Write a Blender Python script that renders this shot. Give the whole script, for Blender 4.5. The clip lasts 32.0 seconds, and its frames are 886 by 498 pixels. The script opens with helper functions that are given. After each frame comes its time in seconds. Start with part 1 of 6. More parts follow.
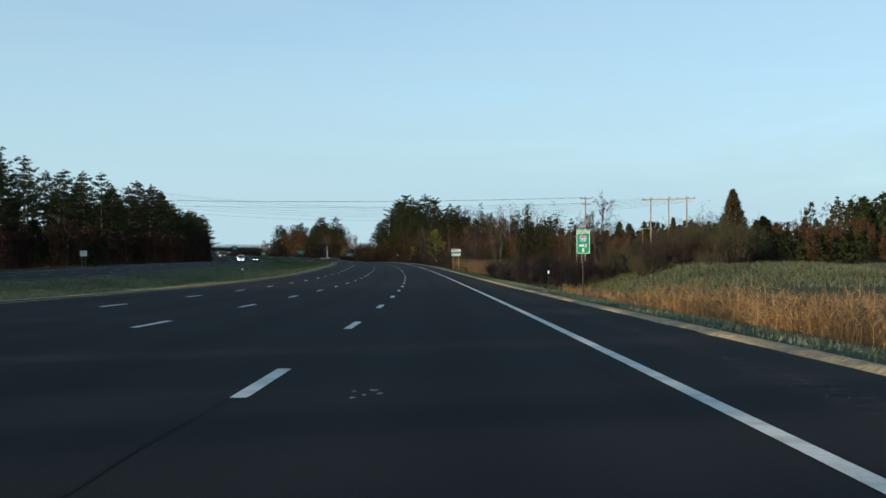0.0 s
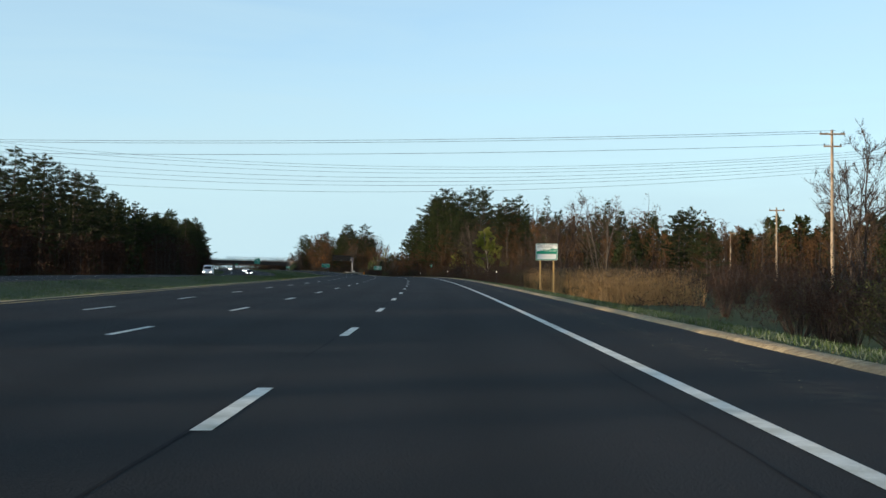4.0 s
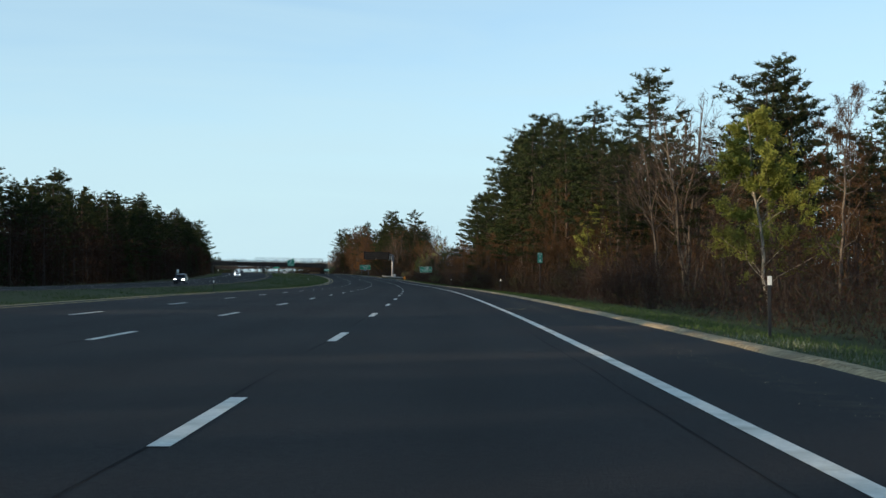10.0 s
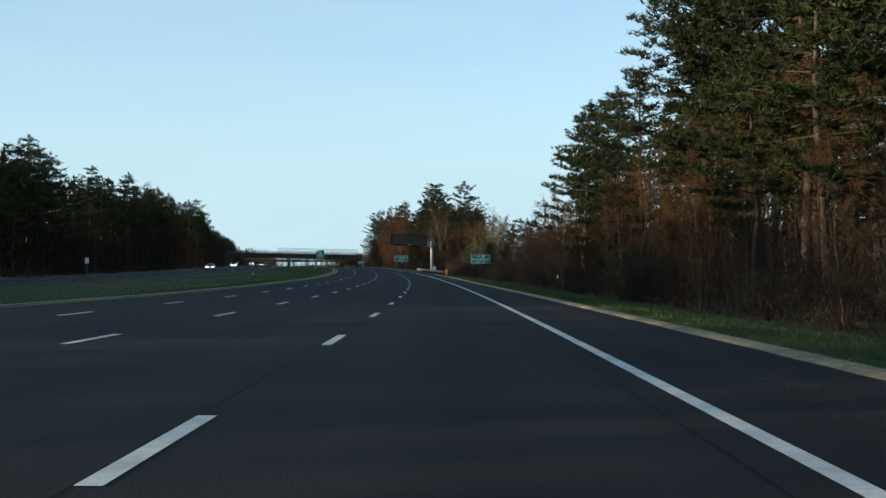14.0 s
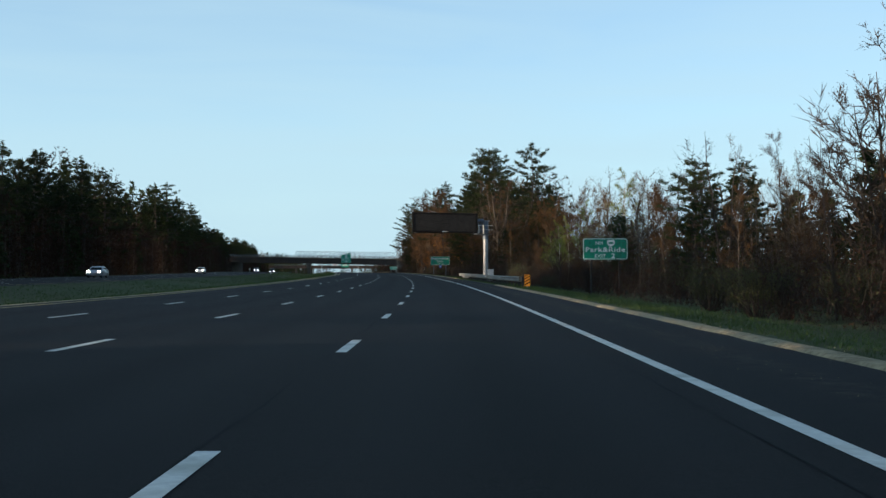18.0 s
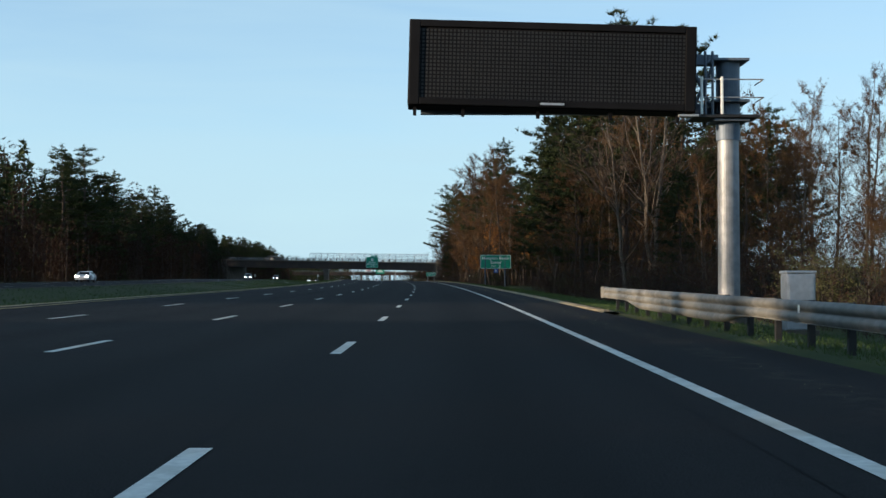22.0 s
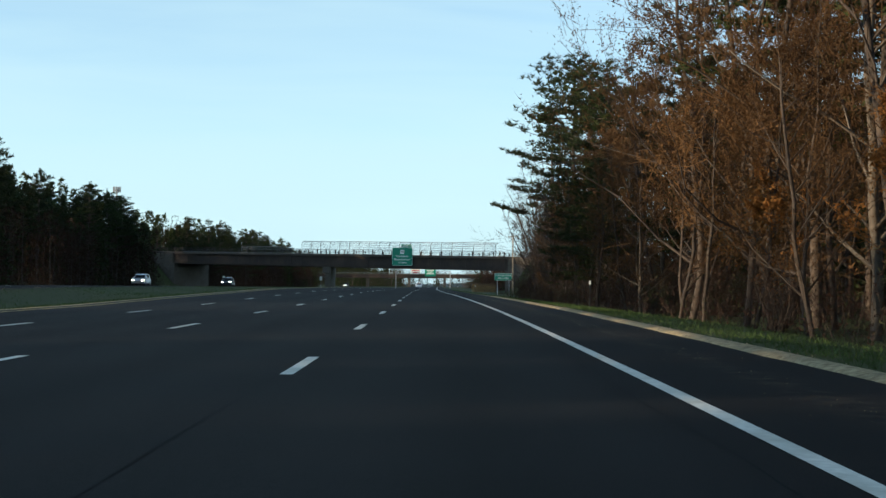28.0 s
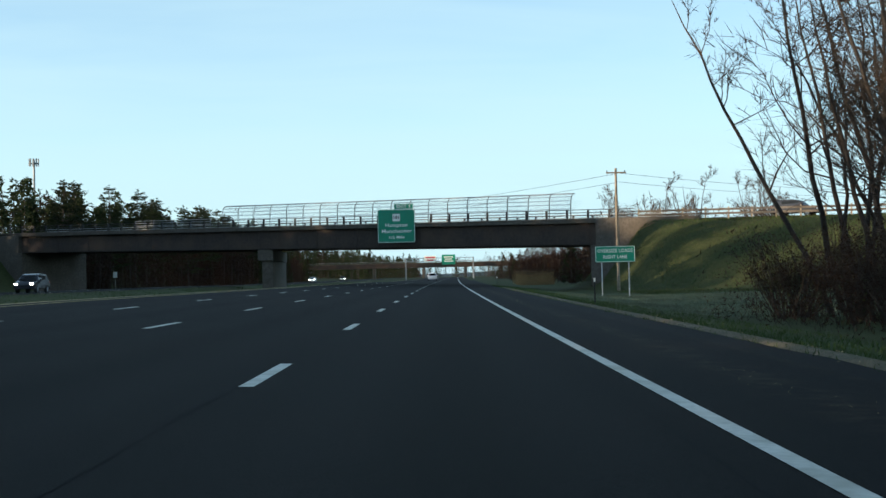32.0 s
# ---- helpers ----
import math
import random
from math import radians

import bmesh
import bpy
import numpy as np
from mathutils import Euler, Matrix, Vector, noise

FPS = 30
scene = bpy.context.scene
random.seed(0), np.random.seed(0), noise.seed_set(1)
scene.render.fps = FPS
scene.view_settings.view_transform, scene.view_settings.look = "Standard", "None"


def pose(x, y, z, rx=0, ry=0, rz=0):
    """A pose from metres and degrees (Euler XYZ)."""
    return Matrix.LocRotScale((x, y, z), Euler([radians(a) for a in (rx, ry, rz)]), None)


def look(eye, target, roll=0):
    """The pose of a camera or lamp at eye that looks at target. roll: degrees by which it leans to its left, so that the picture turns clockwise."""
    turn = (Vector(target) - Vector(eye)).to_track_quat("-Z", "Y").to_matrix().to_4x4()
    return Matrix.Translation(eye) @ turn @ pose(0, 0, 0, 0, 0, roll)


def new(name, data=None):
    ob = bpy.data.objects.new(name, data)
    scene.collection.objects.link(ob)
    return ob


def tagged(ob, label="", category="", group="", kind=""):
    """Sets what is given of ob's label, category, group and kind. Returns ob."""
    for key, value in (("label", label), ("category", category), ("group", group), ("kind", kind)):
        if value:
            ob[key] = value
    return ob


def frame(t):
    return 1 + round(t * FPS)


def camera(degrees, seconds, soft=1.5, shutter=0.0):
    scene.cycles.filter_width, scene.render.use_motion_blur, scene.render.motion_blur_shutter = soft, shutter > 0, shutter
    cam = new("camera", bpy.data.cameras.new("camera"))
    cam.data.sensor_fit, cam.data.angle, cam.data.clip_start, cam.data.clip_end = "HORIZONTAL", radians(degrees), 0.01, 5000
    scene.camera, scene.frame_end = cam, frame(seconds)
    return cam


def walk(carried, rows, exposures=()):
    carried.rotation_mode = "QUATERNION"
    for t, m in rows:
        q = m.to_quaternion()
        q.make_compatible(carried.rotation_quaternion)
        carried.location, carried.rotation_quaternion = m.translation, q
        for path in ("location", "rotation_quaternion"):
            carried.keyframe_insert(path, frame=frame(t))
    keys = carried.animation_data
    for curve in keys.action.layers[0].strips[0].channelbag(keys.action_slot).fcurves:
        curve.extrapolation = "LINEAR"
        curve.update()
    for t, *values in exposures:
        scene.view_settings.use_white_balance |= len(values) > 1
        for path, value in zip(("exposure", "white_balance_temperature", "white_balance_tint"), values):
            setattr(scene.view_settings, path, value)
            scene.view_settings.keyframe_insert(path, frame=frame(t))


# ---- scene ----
LENS = 37.451
EXPOSURES = [(0.0, 0.52, 6400, 9), (2.0, 0.65, 6500, 9), (4.0, 0.75, 6600, 9), (8.0, 0.75, 6600, 9), (15.0, 0.72, 6500, 9), (19.0, 0.68, 6350, 9), (22.0, 0.68, 6300, 9), (24.0, 0.88, 6700, 7), (32.0, 0.93, 6600, 6)]
BRIDGE_S, BRIDGE_SKEW = 1131.5, 0.62
BR_LEFT, BR_RIGHT = 8.4, 6.1
OS_LOW, OS_TOP = 4.95, 8.75
SUN_X, SUN_Y, SUN_UP = -0.86, -0.51, 7.6
SUN_POWER, SKY_STRENGTH = 5.0, 0.18
DASH_0 = 10.260
PATH = [  # seconds, eye, aim, lean
    (0.0, (-2.06, 0.00, 1.008), (-2.20, 49.99, 1.874), 0.02),
    (0.5, (-2.10, 15.55, 1.015), (-2.56, 65.54, 2.026), -0.02),
    (1.0, (-2.22, 31.10, 1.031), (-2.95, 81.09, 1.960), 0.02),
    (1.5, (-2.45, 46.61, 1.065), (-3.47, 96.58, 2.118), 0.07),
    (2.0, (-2.74, 62.06, 1.119), (-3.96, 112.04, 2.254), 0.12),
    (2.5, (-3.11, 77.48, 1.200), (-4.48, 127.45, 2.465), 0.16),
    (3.0, (-3.53, 92.89, 1.307), (-5.02, 142.84, 2.709), 0.20),
    (3.5, (-3.98, 108.31, 1.438), (-5.62, 158.26, 2.872), 0.25),
    (5.5, (-6.33, 170.16, 2.160), (-8.94, 220.06, 3.787), 0.10),
    (6.0, (-7.05, 185.58, 2.371), (-9.91, 235.47, 3.946), 0.03),
    (6.5, (-7.92, 200.65, 2.581), (-11.01, 250.52, 4.299), 0.02),
    (7.0, (-8.83, 215.56, 2.789), (-12.13, 265.42, 4.467), 0.05),
    (7.5, (-9.79, 231.03, 3.004), (-13.26, 280.88, 4.723), 0.07),
    (8.0, (-10.81, 246.39, 3.214), (-14.45, 296.24, 4.806), 0.09),
    (8.5, (-11.87, 261.61, 3.416), (-15.65, 311.43, 5.110), 0.07),
    (9.0, (-12.98, 276.85, 3.612), (-16.99, 326.67, 5.248), 0.03),
    (9.5, (-14.16, 291.88, 3.795), (-18.34, 341.69, 5.367), -0.00),
    (10.0, (-15.39, 306.85, 3.969), (-19.81, 356.63, 5.539), -0.04),
    (10.5, (-16.79, 322.35, 4.139), (-21.46, 372.11, 5.668), -0.08),
    (11.0, (-18.21, 337.72, 4.297), (-23.13, 387.45, 5.768), -0.11),
    (11.5, (-19.74, 353.17, 4.448), (-24.93, 402.88, 5.881), -0.15),
    (12.0, (-21.35, 368.60, 4.589), (-26.81, 418.28, 6.022), -0.18),
    (12.5, (-23.01, 383.98, 4.719), (-28.73, 433.63, 6.216), -0.11),
    (13.0, (-24.75, 399.30, 4.842), (-30.70, 448.92, 6.208), -0.04),
    (13.5, (-26.55, 414.39, 4.958), (-32.72, 463.99, 6.314), 0.03),
    (14.0, (-28.40, 429.45, 5.072), (-34.78, 479.02, 6.427), 0.10),
    (14.5, (-30.32, 444.55, 5.188), (-36.95, 494.09, 6.634), 0.11),
    (16.5, (-38.88, 505.86, 5.726), (-46.57, 555.24, 7.244), 0.09),
    (17.0, (-41.16, 521.21, 5.894), (-49.09, 570.55, 7.463), 0.03),
    (17.5, (-43.55, 536.57, 6.079), (-51.55, 585.90, 7.651), -0.03),
    (18.0, (-46.00, 551.88, 6.281), (-54.18, 601.18, 7.916), -0.05),
    (18.5, (-48.45, 567.08, 6.495), (-56.80, 616.35, 8.203), 0.03),
    (19.0, (-50.94, 582.16, 6.721), (-59.50, 631.39, 8.370), 0.10),
    (19.5, (-53.48, 597.06, 6.954), (-62.30, 646.24, 8.811), 0.18),
    (20.0, (-56.10, 611.89, 7.195), (-65.13, 661.03, 9.004), 0.22),
    (20.5, (-58.79, 626.71, 7.442), (-68.04, 675.81, 9.242), 0.19),
    (21.0, (-61.58, 641.58, 7.694), (-71.01, 690.65, 9.496), 0.16),
    (21.5, (-64.43, 656.58, 7.952), (-74.11, 705.60, 9.811), 0.13),
    (22.0, (-67.36, 671.59, 8.214), (-77.32, 720.55, 10.124), 0.10),
    (22.5, (-70.41, 686.49, 8.478), (-80.64, 735.39, 10.347), 0.06),
    (23.0, (-73.51, 701.37, 8.745), (-84.00, 750.22, 10.642), 0.02),
    (23.5, (-76.68, 716.33, 9.017), (-87.31, 765.15, 10.905), -0.02),
    (24.0, (-79.91, 731.31, 9.291), (-90.66, 780.11, 11.208), -0.01),
    (24.5, (-83.13, 746.32, 9.566), (-94.03, 795.08, 11.457), 0.06),
    (26.5, (-96.80, 807.20, 10.716), (-108.39, 855.79, 12.636), 0.30),
    (27.0, (-100.46, 822.41, 11.007), (-112.27, 870.96, 12.966), 0.35),
    (27.5, (-104.12, 837.71, 11.298), (-116.16, 886.20, 13.279), 0.39),
    (28.0, (-107.88, 853.03, 11.584), (-120.13, 901.46, 13.602), 0.40),
    (28.5, (-111.74, 868.39, 11.862), (-124.30, 916.76, 13.708), 0.39),
    (29.0, (-115.65, 883.66, 12.124), (-128.43, 931.97, 13.944), 0.39),
    (29.5, (-119.60, 898.74, 12.365), (-132.58, 947.00, 14.113), 0.39),
    (30.0, (-123.56, 913.67, 12.596), (-136.58, 961.92, 14.264), -0.01),
    (30.5, (-127.47, 928.25, 12.808), (-140.49, 976.50, 14.428), -0.42),
    (31.0, (-131.41, 942.87, 13.009), (-144.44, 991.12, 14.598), -0.83),
    (31.5, (-135.39, 957.76, 13.206), (-148.38, 1006.02, 14.900), -1.24),
    (32.0, (-139.41, 972.73, 13.389), (-152.32, 1021.01, 15.010), -1.32),
]
BEND = (3.29, 3.33, 2.74, 2.40, 2.60, 3.14, 3.17, 2.91, 2.61, 2.70, 3.13, 3.25, 2.73, 2.32, 3.24, 3.30, 1.39, 0.11, -0.53, -0.55, -0.50, -0.46)  # curvature every 60 m, 1e-4 per metre
CREST = (2.20, 4.06, 11.88, 7.40, 2.06, -3.19, -4.35, -3.50, -0.45, 5.18, 8.16, 1.89, 1.33, 1.47, 1.26, -2.39, -9.09, -1.21, 1.19, 0.66, 0.29, 0.13)  # vertical curvature, 1e-5 per metre
BANK = (-0.0005, 0.0055, 0.0023, -0.0005, 0.0047, 0.0031, 0.0056, 0.0080, 0.0031, 0.0021, 0.0061, 0.0008, 0.0028, 0.0056, 0.0007, -0.0022, -0.0019, 0.0263, 0.0321, 0.0253, 0.0199, 0.0157)  # cross slope
cam = camera(LENS, 32.0, soft=1.5)
walk(cam, [(t, look(eye, aim, lean)) for t, eye, aim, lean in PATH], EXPOSURES)

# ---- the line of the road: s metres along it, l metres to the left of its right edge line ----
STEP = 2.0
SS = np.arange(-160.0, 2400.0, STEP)
KNOTS = np.arange(len(BEND)) * 60.0 - 50.0


def run(values, at=0.0):
    total = np.cumsum(values) * STEP
    return total - np.interp(at, SS, total)


TH = run(np.interp(SS, KNOTS, BEND) * 1e-4 * (SS < 1250))
RX, RY = run(-np.sin(TH)), run(np.cos(TH))
RZ = run(run(np.interp(SS, KNOTS, CREST) * 1e-5 * (SS < 1060)))
RB = np.interp(SS, KNOTS, BANK)
RB = np.where(SS > KNOTS[-1], 0.0, RB)


def edge(l):
    """Cross slope holds over the carriageway and fades beyond it."""
    return np.clip(l, -4.0, 15.5)


def rp(s, l, dz=0.0, level=False):
    """The world's place of a point s along, l left of the edge line, dz above the road's plane."""
    x, y, z, th, b = [float(np.interp(s, SS, q)) for q in (RX, RY, RZ, TH, RB)]
    return Vector((x - l * math.cos(th), y - l * math.sin(th), z + (0.0 if level else b * float(edge(l))) + dz))


def rps(s, l, dz):
    """rp for arrays."""
    x, y, z, th, b = [np.interp(s, SS, q) for q in (RX, RY, RZ, TH, RB)]
    return np.stack([x - l * np.cos(th), y - l * np.sin(th), z + b * edge(l) + dz], -1)


def rm(s, l, dz=0.0, turn=0.0, size=1.0):
    """Pose on the road: x to the right, y ahead, turned by degrees."""
    th = float(np.interp(s, SS, TH))
    return Matrix.Translation(rp(s, l, dz)) @ Matrix.Rotation(th + radians(turn), 4, "Z") @ Matrix.Scale(size, 4)


def verge(s):
    """How far the paved shoulder reaches beyond its usual width."""
    return np.interp(s, [920.0, 965.0, 1015.0], [0.0, 0.4, 0.75])


def smooth(x, a, b):
    u = np.clip((x - a) / (b - a), 0.0, 1.0)
    return u * u * (3 - 2 * u)


def bridge_s(l):
    return BRIDGE_S + BRIDGE_SKEW * l


def gz(s, l):
    """The ground's height over the road's plane."""
    s, l = np.asarray(s, float), np.asarray(l, float)
    marsh = 1 - smooth(s, 300, 370)
    right = np.interp(-l, [2.5, 3.2, 5.0, 7.0, 10.0, 16.0, 40.0, 80.0, 200.0, 400.0], [-0.03, -0.02, -0.22, -0.55, -0.9, -0.9, -0.6, 0.6, 4.0, 9.0])
    right = right * (0.75 + 0.5 * marsh)
    bank_hill = np.exp(-((s - 102) / 24) ** 2) * smooth(-l, 9, 19) * 2.3 * (1 - smooth(-l, 25, 44))
    right = right + bank_hill
    left = np.interp(l, [15.2, 17.0, 20.0, 23.8, 28.0, 31.2, 50.9, 54.0, 60.0, 80.0, 130.0, 300.0],
                     [-0.03, -0.12, -0.45, -0.7, -0.45, -0.02, -0.02, -0.5, -0.3, 0.8, 5.0, 10.0])
    g = np.where(l < 6, np.where(l > -2.5, -0.12, right), np.where(l < 15.2, -0.12, left))
    g = np.where((l > 31.65) & (l < 50.4), -0.3, g)
    # the banks that carry the crossing road
    off = np.abs(s - bridge_s(l) - 6.0)
    top = 6.25 + 0.016 * (l + 12.7)
    ramp = smooth(-off, -27.0, -8.0)
    side_r, side_l = smooth(-l, 13.0, 19.5), smooth(l, 60.0, 70.0)
    fade = np.interp(l, [-300, -160, 160, 300], [0, 1, 1, 0])
    g = g + (top - g) * ramp * np.maximum(side_r, side_l) * fade
    return g


def ground_at(s, l):
    return rp(s, l, float(gz(s, l)))


# ---- light ----
world = bpy.data.worlds.new("sky")
scene.world = world
world.use_nodes = True
wn = world.node_tree.nodes
sky = wn.new("ShaderNodeTexSky")
sky.sky_type, sky.sun_disc = "NISHITA", False
sky.sun_elevation, sky.sun_rotation = radians(SUN_UP), math.atan2(SUN_X, SUN_Y)
sky.air_density, sky.dust_density, sky.ozone_density = 0.8, 0.15, 2.0
wn["Background"].inputs["Strength"].default_value = SKY_STRENGTH
wl = world.node_tree.links
# thin high haze: denser towards the horizon, with faint wisps
HAZE, HAZE_COLOUR = 0.15, (1.9, 2.68, 3.05)
sky_way = wn.new("ShaderNodeTexCoord")
sky_xyz = wn.new("ShaderNodeSeparateXYZ")
wl.new(sky_way.outputs["Generated"], sky_xyz.inputs[0])
stretch = wn.new("ShaderNodeMapping")
stretch.inputs["Scale"].default_value = (2.2, 2.2, 15.0)
wl.new(sky_way.outputs["Generated"], stretch.inputs["Vector"])
wisps = wn.new("ShaderNodeTexNoise")
wisps.inputs["Scale"].default_value, wisps.inputs["Detail"].default_value, wisps.inputs["Distortion"].default_value = 1.6, 6.0, 0.7
wl.new(stretch.outputs[0], wisps.inputs["Vector"])
depth_of_haze = wn.new("ShaderNodeMapRange")
depth_of_haze.inputs["From Min"].default_value, depth_of_haze.inputs["From Max"].default_value = 0.3, 0.7
depth_of_haze.inputs["To Min"].default_value, depth_of_haze.inputs["To Max"].default_value = -HAZE * 0.6, -HAZE * 1.4
wl.new(wisps.outputs["Fac"], depth_of_haze.inputs["Value"])


def world_math(kind, a, b):
    node = wn.new("ShaderNodeMath")
    node.operation = kind
    for socket, value in zip(node.inputs, (a, b)):
        if isinstance(value, float):
            socket.default_value = value
        else:
            wl.new(value, socket)
    return node.outputs[0]


slant = world_math("DIVIDE", depth_of_haze.outputs[0], world_math("MAXIMUM", sky_xyz.outputs["Z"], 0.04))
veil = world_math("SUBTRACT", 1.0, world_math("POWER", math.e, slant))
hazy = wn.new("ShaderNodeMix")
hazy.data_type = "RGBA"
hazy.inputs["B"].default_value = (*HAZE_COLOUR, 1)
wl.new(veil, hazy.inputs["Factor"])
wl.new(sky.outputs[0], hazy.inputs["A"])
wl.new(hazy.outputs["Result"], wn["Background"].inputs[0])
sun = new("sun", bpy.data.lights.new("sun", "SUN"))
sun.data.energy, sun.data.angle, sun.data.color = SUN_POWER, radians(0.6), (1.0, 0.78, 0.55)
sun.matrix_world = look((SUN_X * 300, SUN_Y * 300, 300 * math.tan(radians(SUN_UP))), (0, 0, 0))


# ---- materials ----
def material(name, c1, c2, rough=0.8, metal=0.0, grain=8.0, patch=0.4, bump=0.3, bump_scale=40.0, c3=None, per=0.0, space="object", spec=0.5):
    """Two colours mixed at two scales of noise, with fine relief. per: how far the brightness differs from piece to piece."""
    m = bpy.data.materials.new(name)
    m.use_nodes = True
    n, links = m.node_tree.nodes, m.node_tree.links
    b = n["Principled BSDF"]
    b.inputs["Roughness"].default_value, b.inputs["Metallic"].default_value = rough, metal
    b.inputs["Specular IOR Level"].default_value = spec
    geo = n.new("ShaderNodeTexCoord") if space == "object" else n.new("ShaderNodeNewGeometry")
    vec = geo.outputs["Object"] if space == "object" else geo.outputs["Position"]
    a = n.new("ShaderNodeTexNoise")
    a.inputs["Scale"].default_value, a.inputs["Detail"].default_value = grain, 6.0
    p = n.new("ShaderNodeTexNoise")
    p.inputs["Scale"].default_value, p.inputs["Detail"].default_value = patch, 4.0
    links.new(vec, a.inputs["Vector"])
    links.new(vec, p.inputs["Vector"])
    mix = n.new("ShaderNodeMix")
    mix.data_type = "RGBA"
    mix.inputs["A"].default_value, mix.inputs["B"].default_value = (*c1, 1), (*c2, 1)
    ramp = n.new("ShaderNodeMapRange")
    ramp.inputs["From Min"].default_value, ramp.inputs["From Max"].default_value = 0.35, 0.65
    links.new(a.outputs["Fac"], ramp.inputs["Value"])
    links.new(ramp.outputs[0], mix.inputs["Factor"])
    colour = mix.outputs["Result"]
    mix2 = n.new("ShaderNodeMix")
    mix2.data_type = "RGBA"
    mix2.inputs["B"].default_value = (*(c3 or [q * 0.6 for q in c1]), 1)
    ramp2 = n.new("ShaderNodeMapRange")
    ramp2.inputs["From Min"].default_value, ramp2.inputs["From Max"].default_value = 0.45, 0.75
    links.new(p.outputs["Fac"], ramp2.inputs["Value"])
    links.new(ramp2.outputs[0], mix2.inputs["Factor"])
    links.new(colour, mix2.inputs["A"])
    colour = mix2.outputs["Result"]
    if per:
        info = n.new("ShaderNodeObjectInfo")
        vary = n.new("ShaderNodeMapRange")
        vary.inputs["To Min"].default_value, vary.inputs["To Max"].default_value = 1 - per, 1 + per
        links.new(info.outputs["Random"], vary.inputs["Value"])
        hsv = n.new("ShaderNodeHueSaturation")
        links.new(vary.outputs[0], hsv.inputs["Value"])
        links.new(colour, hsv.inputs["Color"])
        colour = hsv.outputs["Color"]
    links.new(colour, b.inputs["Base Color"])
    if bump:
        r = n.new("ShaderNodeTexNoise")
        r.inputs["Scale"].default_value, r.inputs["Detail"].default_value = bump_scale, 3.0
        links.new(vec, r.inputs["Vector"])
        u = n.new("ShaderNodeBump")
        u.inputs["Strength"].default_value, u.inputs["Distance"].default_value = bump, 0.02
        links.new(r.outputs["Fac"], u.inputs["Height"])
        links.new(u.outputs["Normal"], b.inputs["Normal"])
    return m


def leaf_material(name, c1, c2, per=0.25, trans=0.25):
    """Leaves and needles: colour differs from clump to clump, some light comes through."""
    m = material(name, c1, c2, rough=0.7, grain=0.8, patch=0.25, bump=0, per=per, spec=0.15)
    n, links = m.node_tree.nodes, m.node_tree.links
    t = n.new("ShaderNodeBsdfTranslucent")
    s = n.new("ShaderNodeMixShader")
    s.inputs[0].default_value = trans
    b = n["Principled BSDF"]
    links.new(b.inputs["Base Color"].links[0].from_socket, t.inputs["Color"])
    links.new(b.outputs[0], s.inputs[1])
    links.new(t.outputs[0], s.inputs[2])
    links.new(s.outputs[0], n["Material Output"].inputs["Surface"])
    return m


ASPHALT = material("asphalt", (0.0122, 0.0119, 0.0119), (0.0185, 0.0178, 0.0175), rough=0.82, grain=24, patch=0.12, bump=0.6, bump_scale=60, c3=(0.021, 0.0198, 0.019), spec=0.08)
n_, l_ = ASPHALT.node_tree.nodes, ASPHALT.node_tree.links
# lane wear and painted sun and shade share one brightness factor
wear_and_light_node = n_.new("ShaderNodeAttribute")
wear_and_light_node.attribute_name = "wear_and_light"
wear_and_light_range = n_.new("ShaderNodeMapRange")
wear_and_light_range.inputs["From Min"].default_value, wear_and_light_range.inputs["From Max"].default_value = -2.0, 2.0
wear_and_light_range.inputs["To Min"].default_value, wear_and_light_range.inputs["To Max"].default_value = 0.4, 1.64
l_.new(wear_and_light_node.outputs["Fac"], wear_and_light_range.inputs["Value"])
wear_and_light_hsv = n_.new("ShaderNodeHueSaturation")
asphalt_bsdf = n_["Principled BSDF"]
l_.new(asphalt_bsdf.inputs["Base Color"].links[0].from_socket, wear_and_light_hsv.inputs["Color"])
l_.new(wear_and_light_range.outputs[0], wear_and_light_hsv.inputs["Value"])
grit_node = n_.new("ShaderNodeAttribute")
grit_node.attribute_name = "grit"
grit_noise = n_.new("ShaderNodeTexNoise")
grit_noise.inputs["Scale"].default_value, grit_noise.inputs["Detail"].default_value = 3.5, 8.0
grit_range = n_.new("ShaderNodeMapRange")
grit_range.inputs["From Min"].default_value, grit_range.inputs["From Max"].default_value = 0.42, 0.62
grit_place = n_.new("ShaderNodeNewGeometry")
l_.new(grit_place.outputs["Position"], grit_noise.inputs["Vector"])
l_.new(grit_noise.outputs["Fac"], grit_range.inputs["Value"])
grit_amount = n_.new("ShaderNodeMath")
grit_amount.operation = "MULTIPLY"
l_.new(grit_node.outputs["Fac"], grit_amount.inputs[0])
l_.new(grit_range.outputs[0], grit_amount.inputs[1])
grit_mix = n_.new("ShaderNodeMix")
grit_mix.data_type = "RGBA"
grit_mix.inputs["B"].default_value = (0.075, 0.058, 0.04, 1)
l_.new(grit_amount.outputs[0], grit_mix.inputs["Factor"])
l_.new(wear_and_light_hsv.outputs["Color"], grit_mix.inputs["A"])
l_.new(grit_mix.outputs["Result"], asphalt_bsdf.inputs["Base Color"])
WHITE_PAINT = material("road_paint_white", (0.6, 0.59, 0.52), (0.72, 0.71, 0.63), rough=0.75, grain=14, patch=2.0, bump=0.3, c3=(0.4, 0.39, 0.31))
YELLOW_PAINT = material("road_paint_yellow", (0.42, 0.3, 0.08), (0.5, 0.36, 0.1), rough=0.7, grain=14, patch=1.5, bump=0.3, c3=(0.25, 0.2, 0.09))
SEAM = material("tar_seam", (0.016, 0.016, 0.018), (0.022, 0.022, 0.024), rough=0.95, grain=9, patch=0.5, spec=0.05)
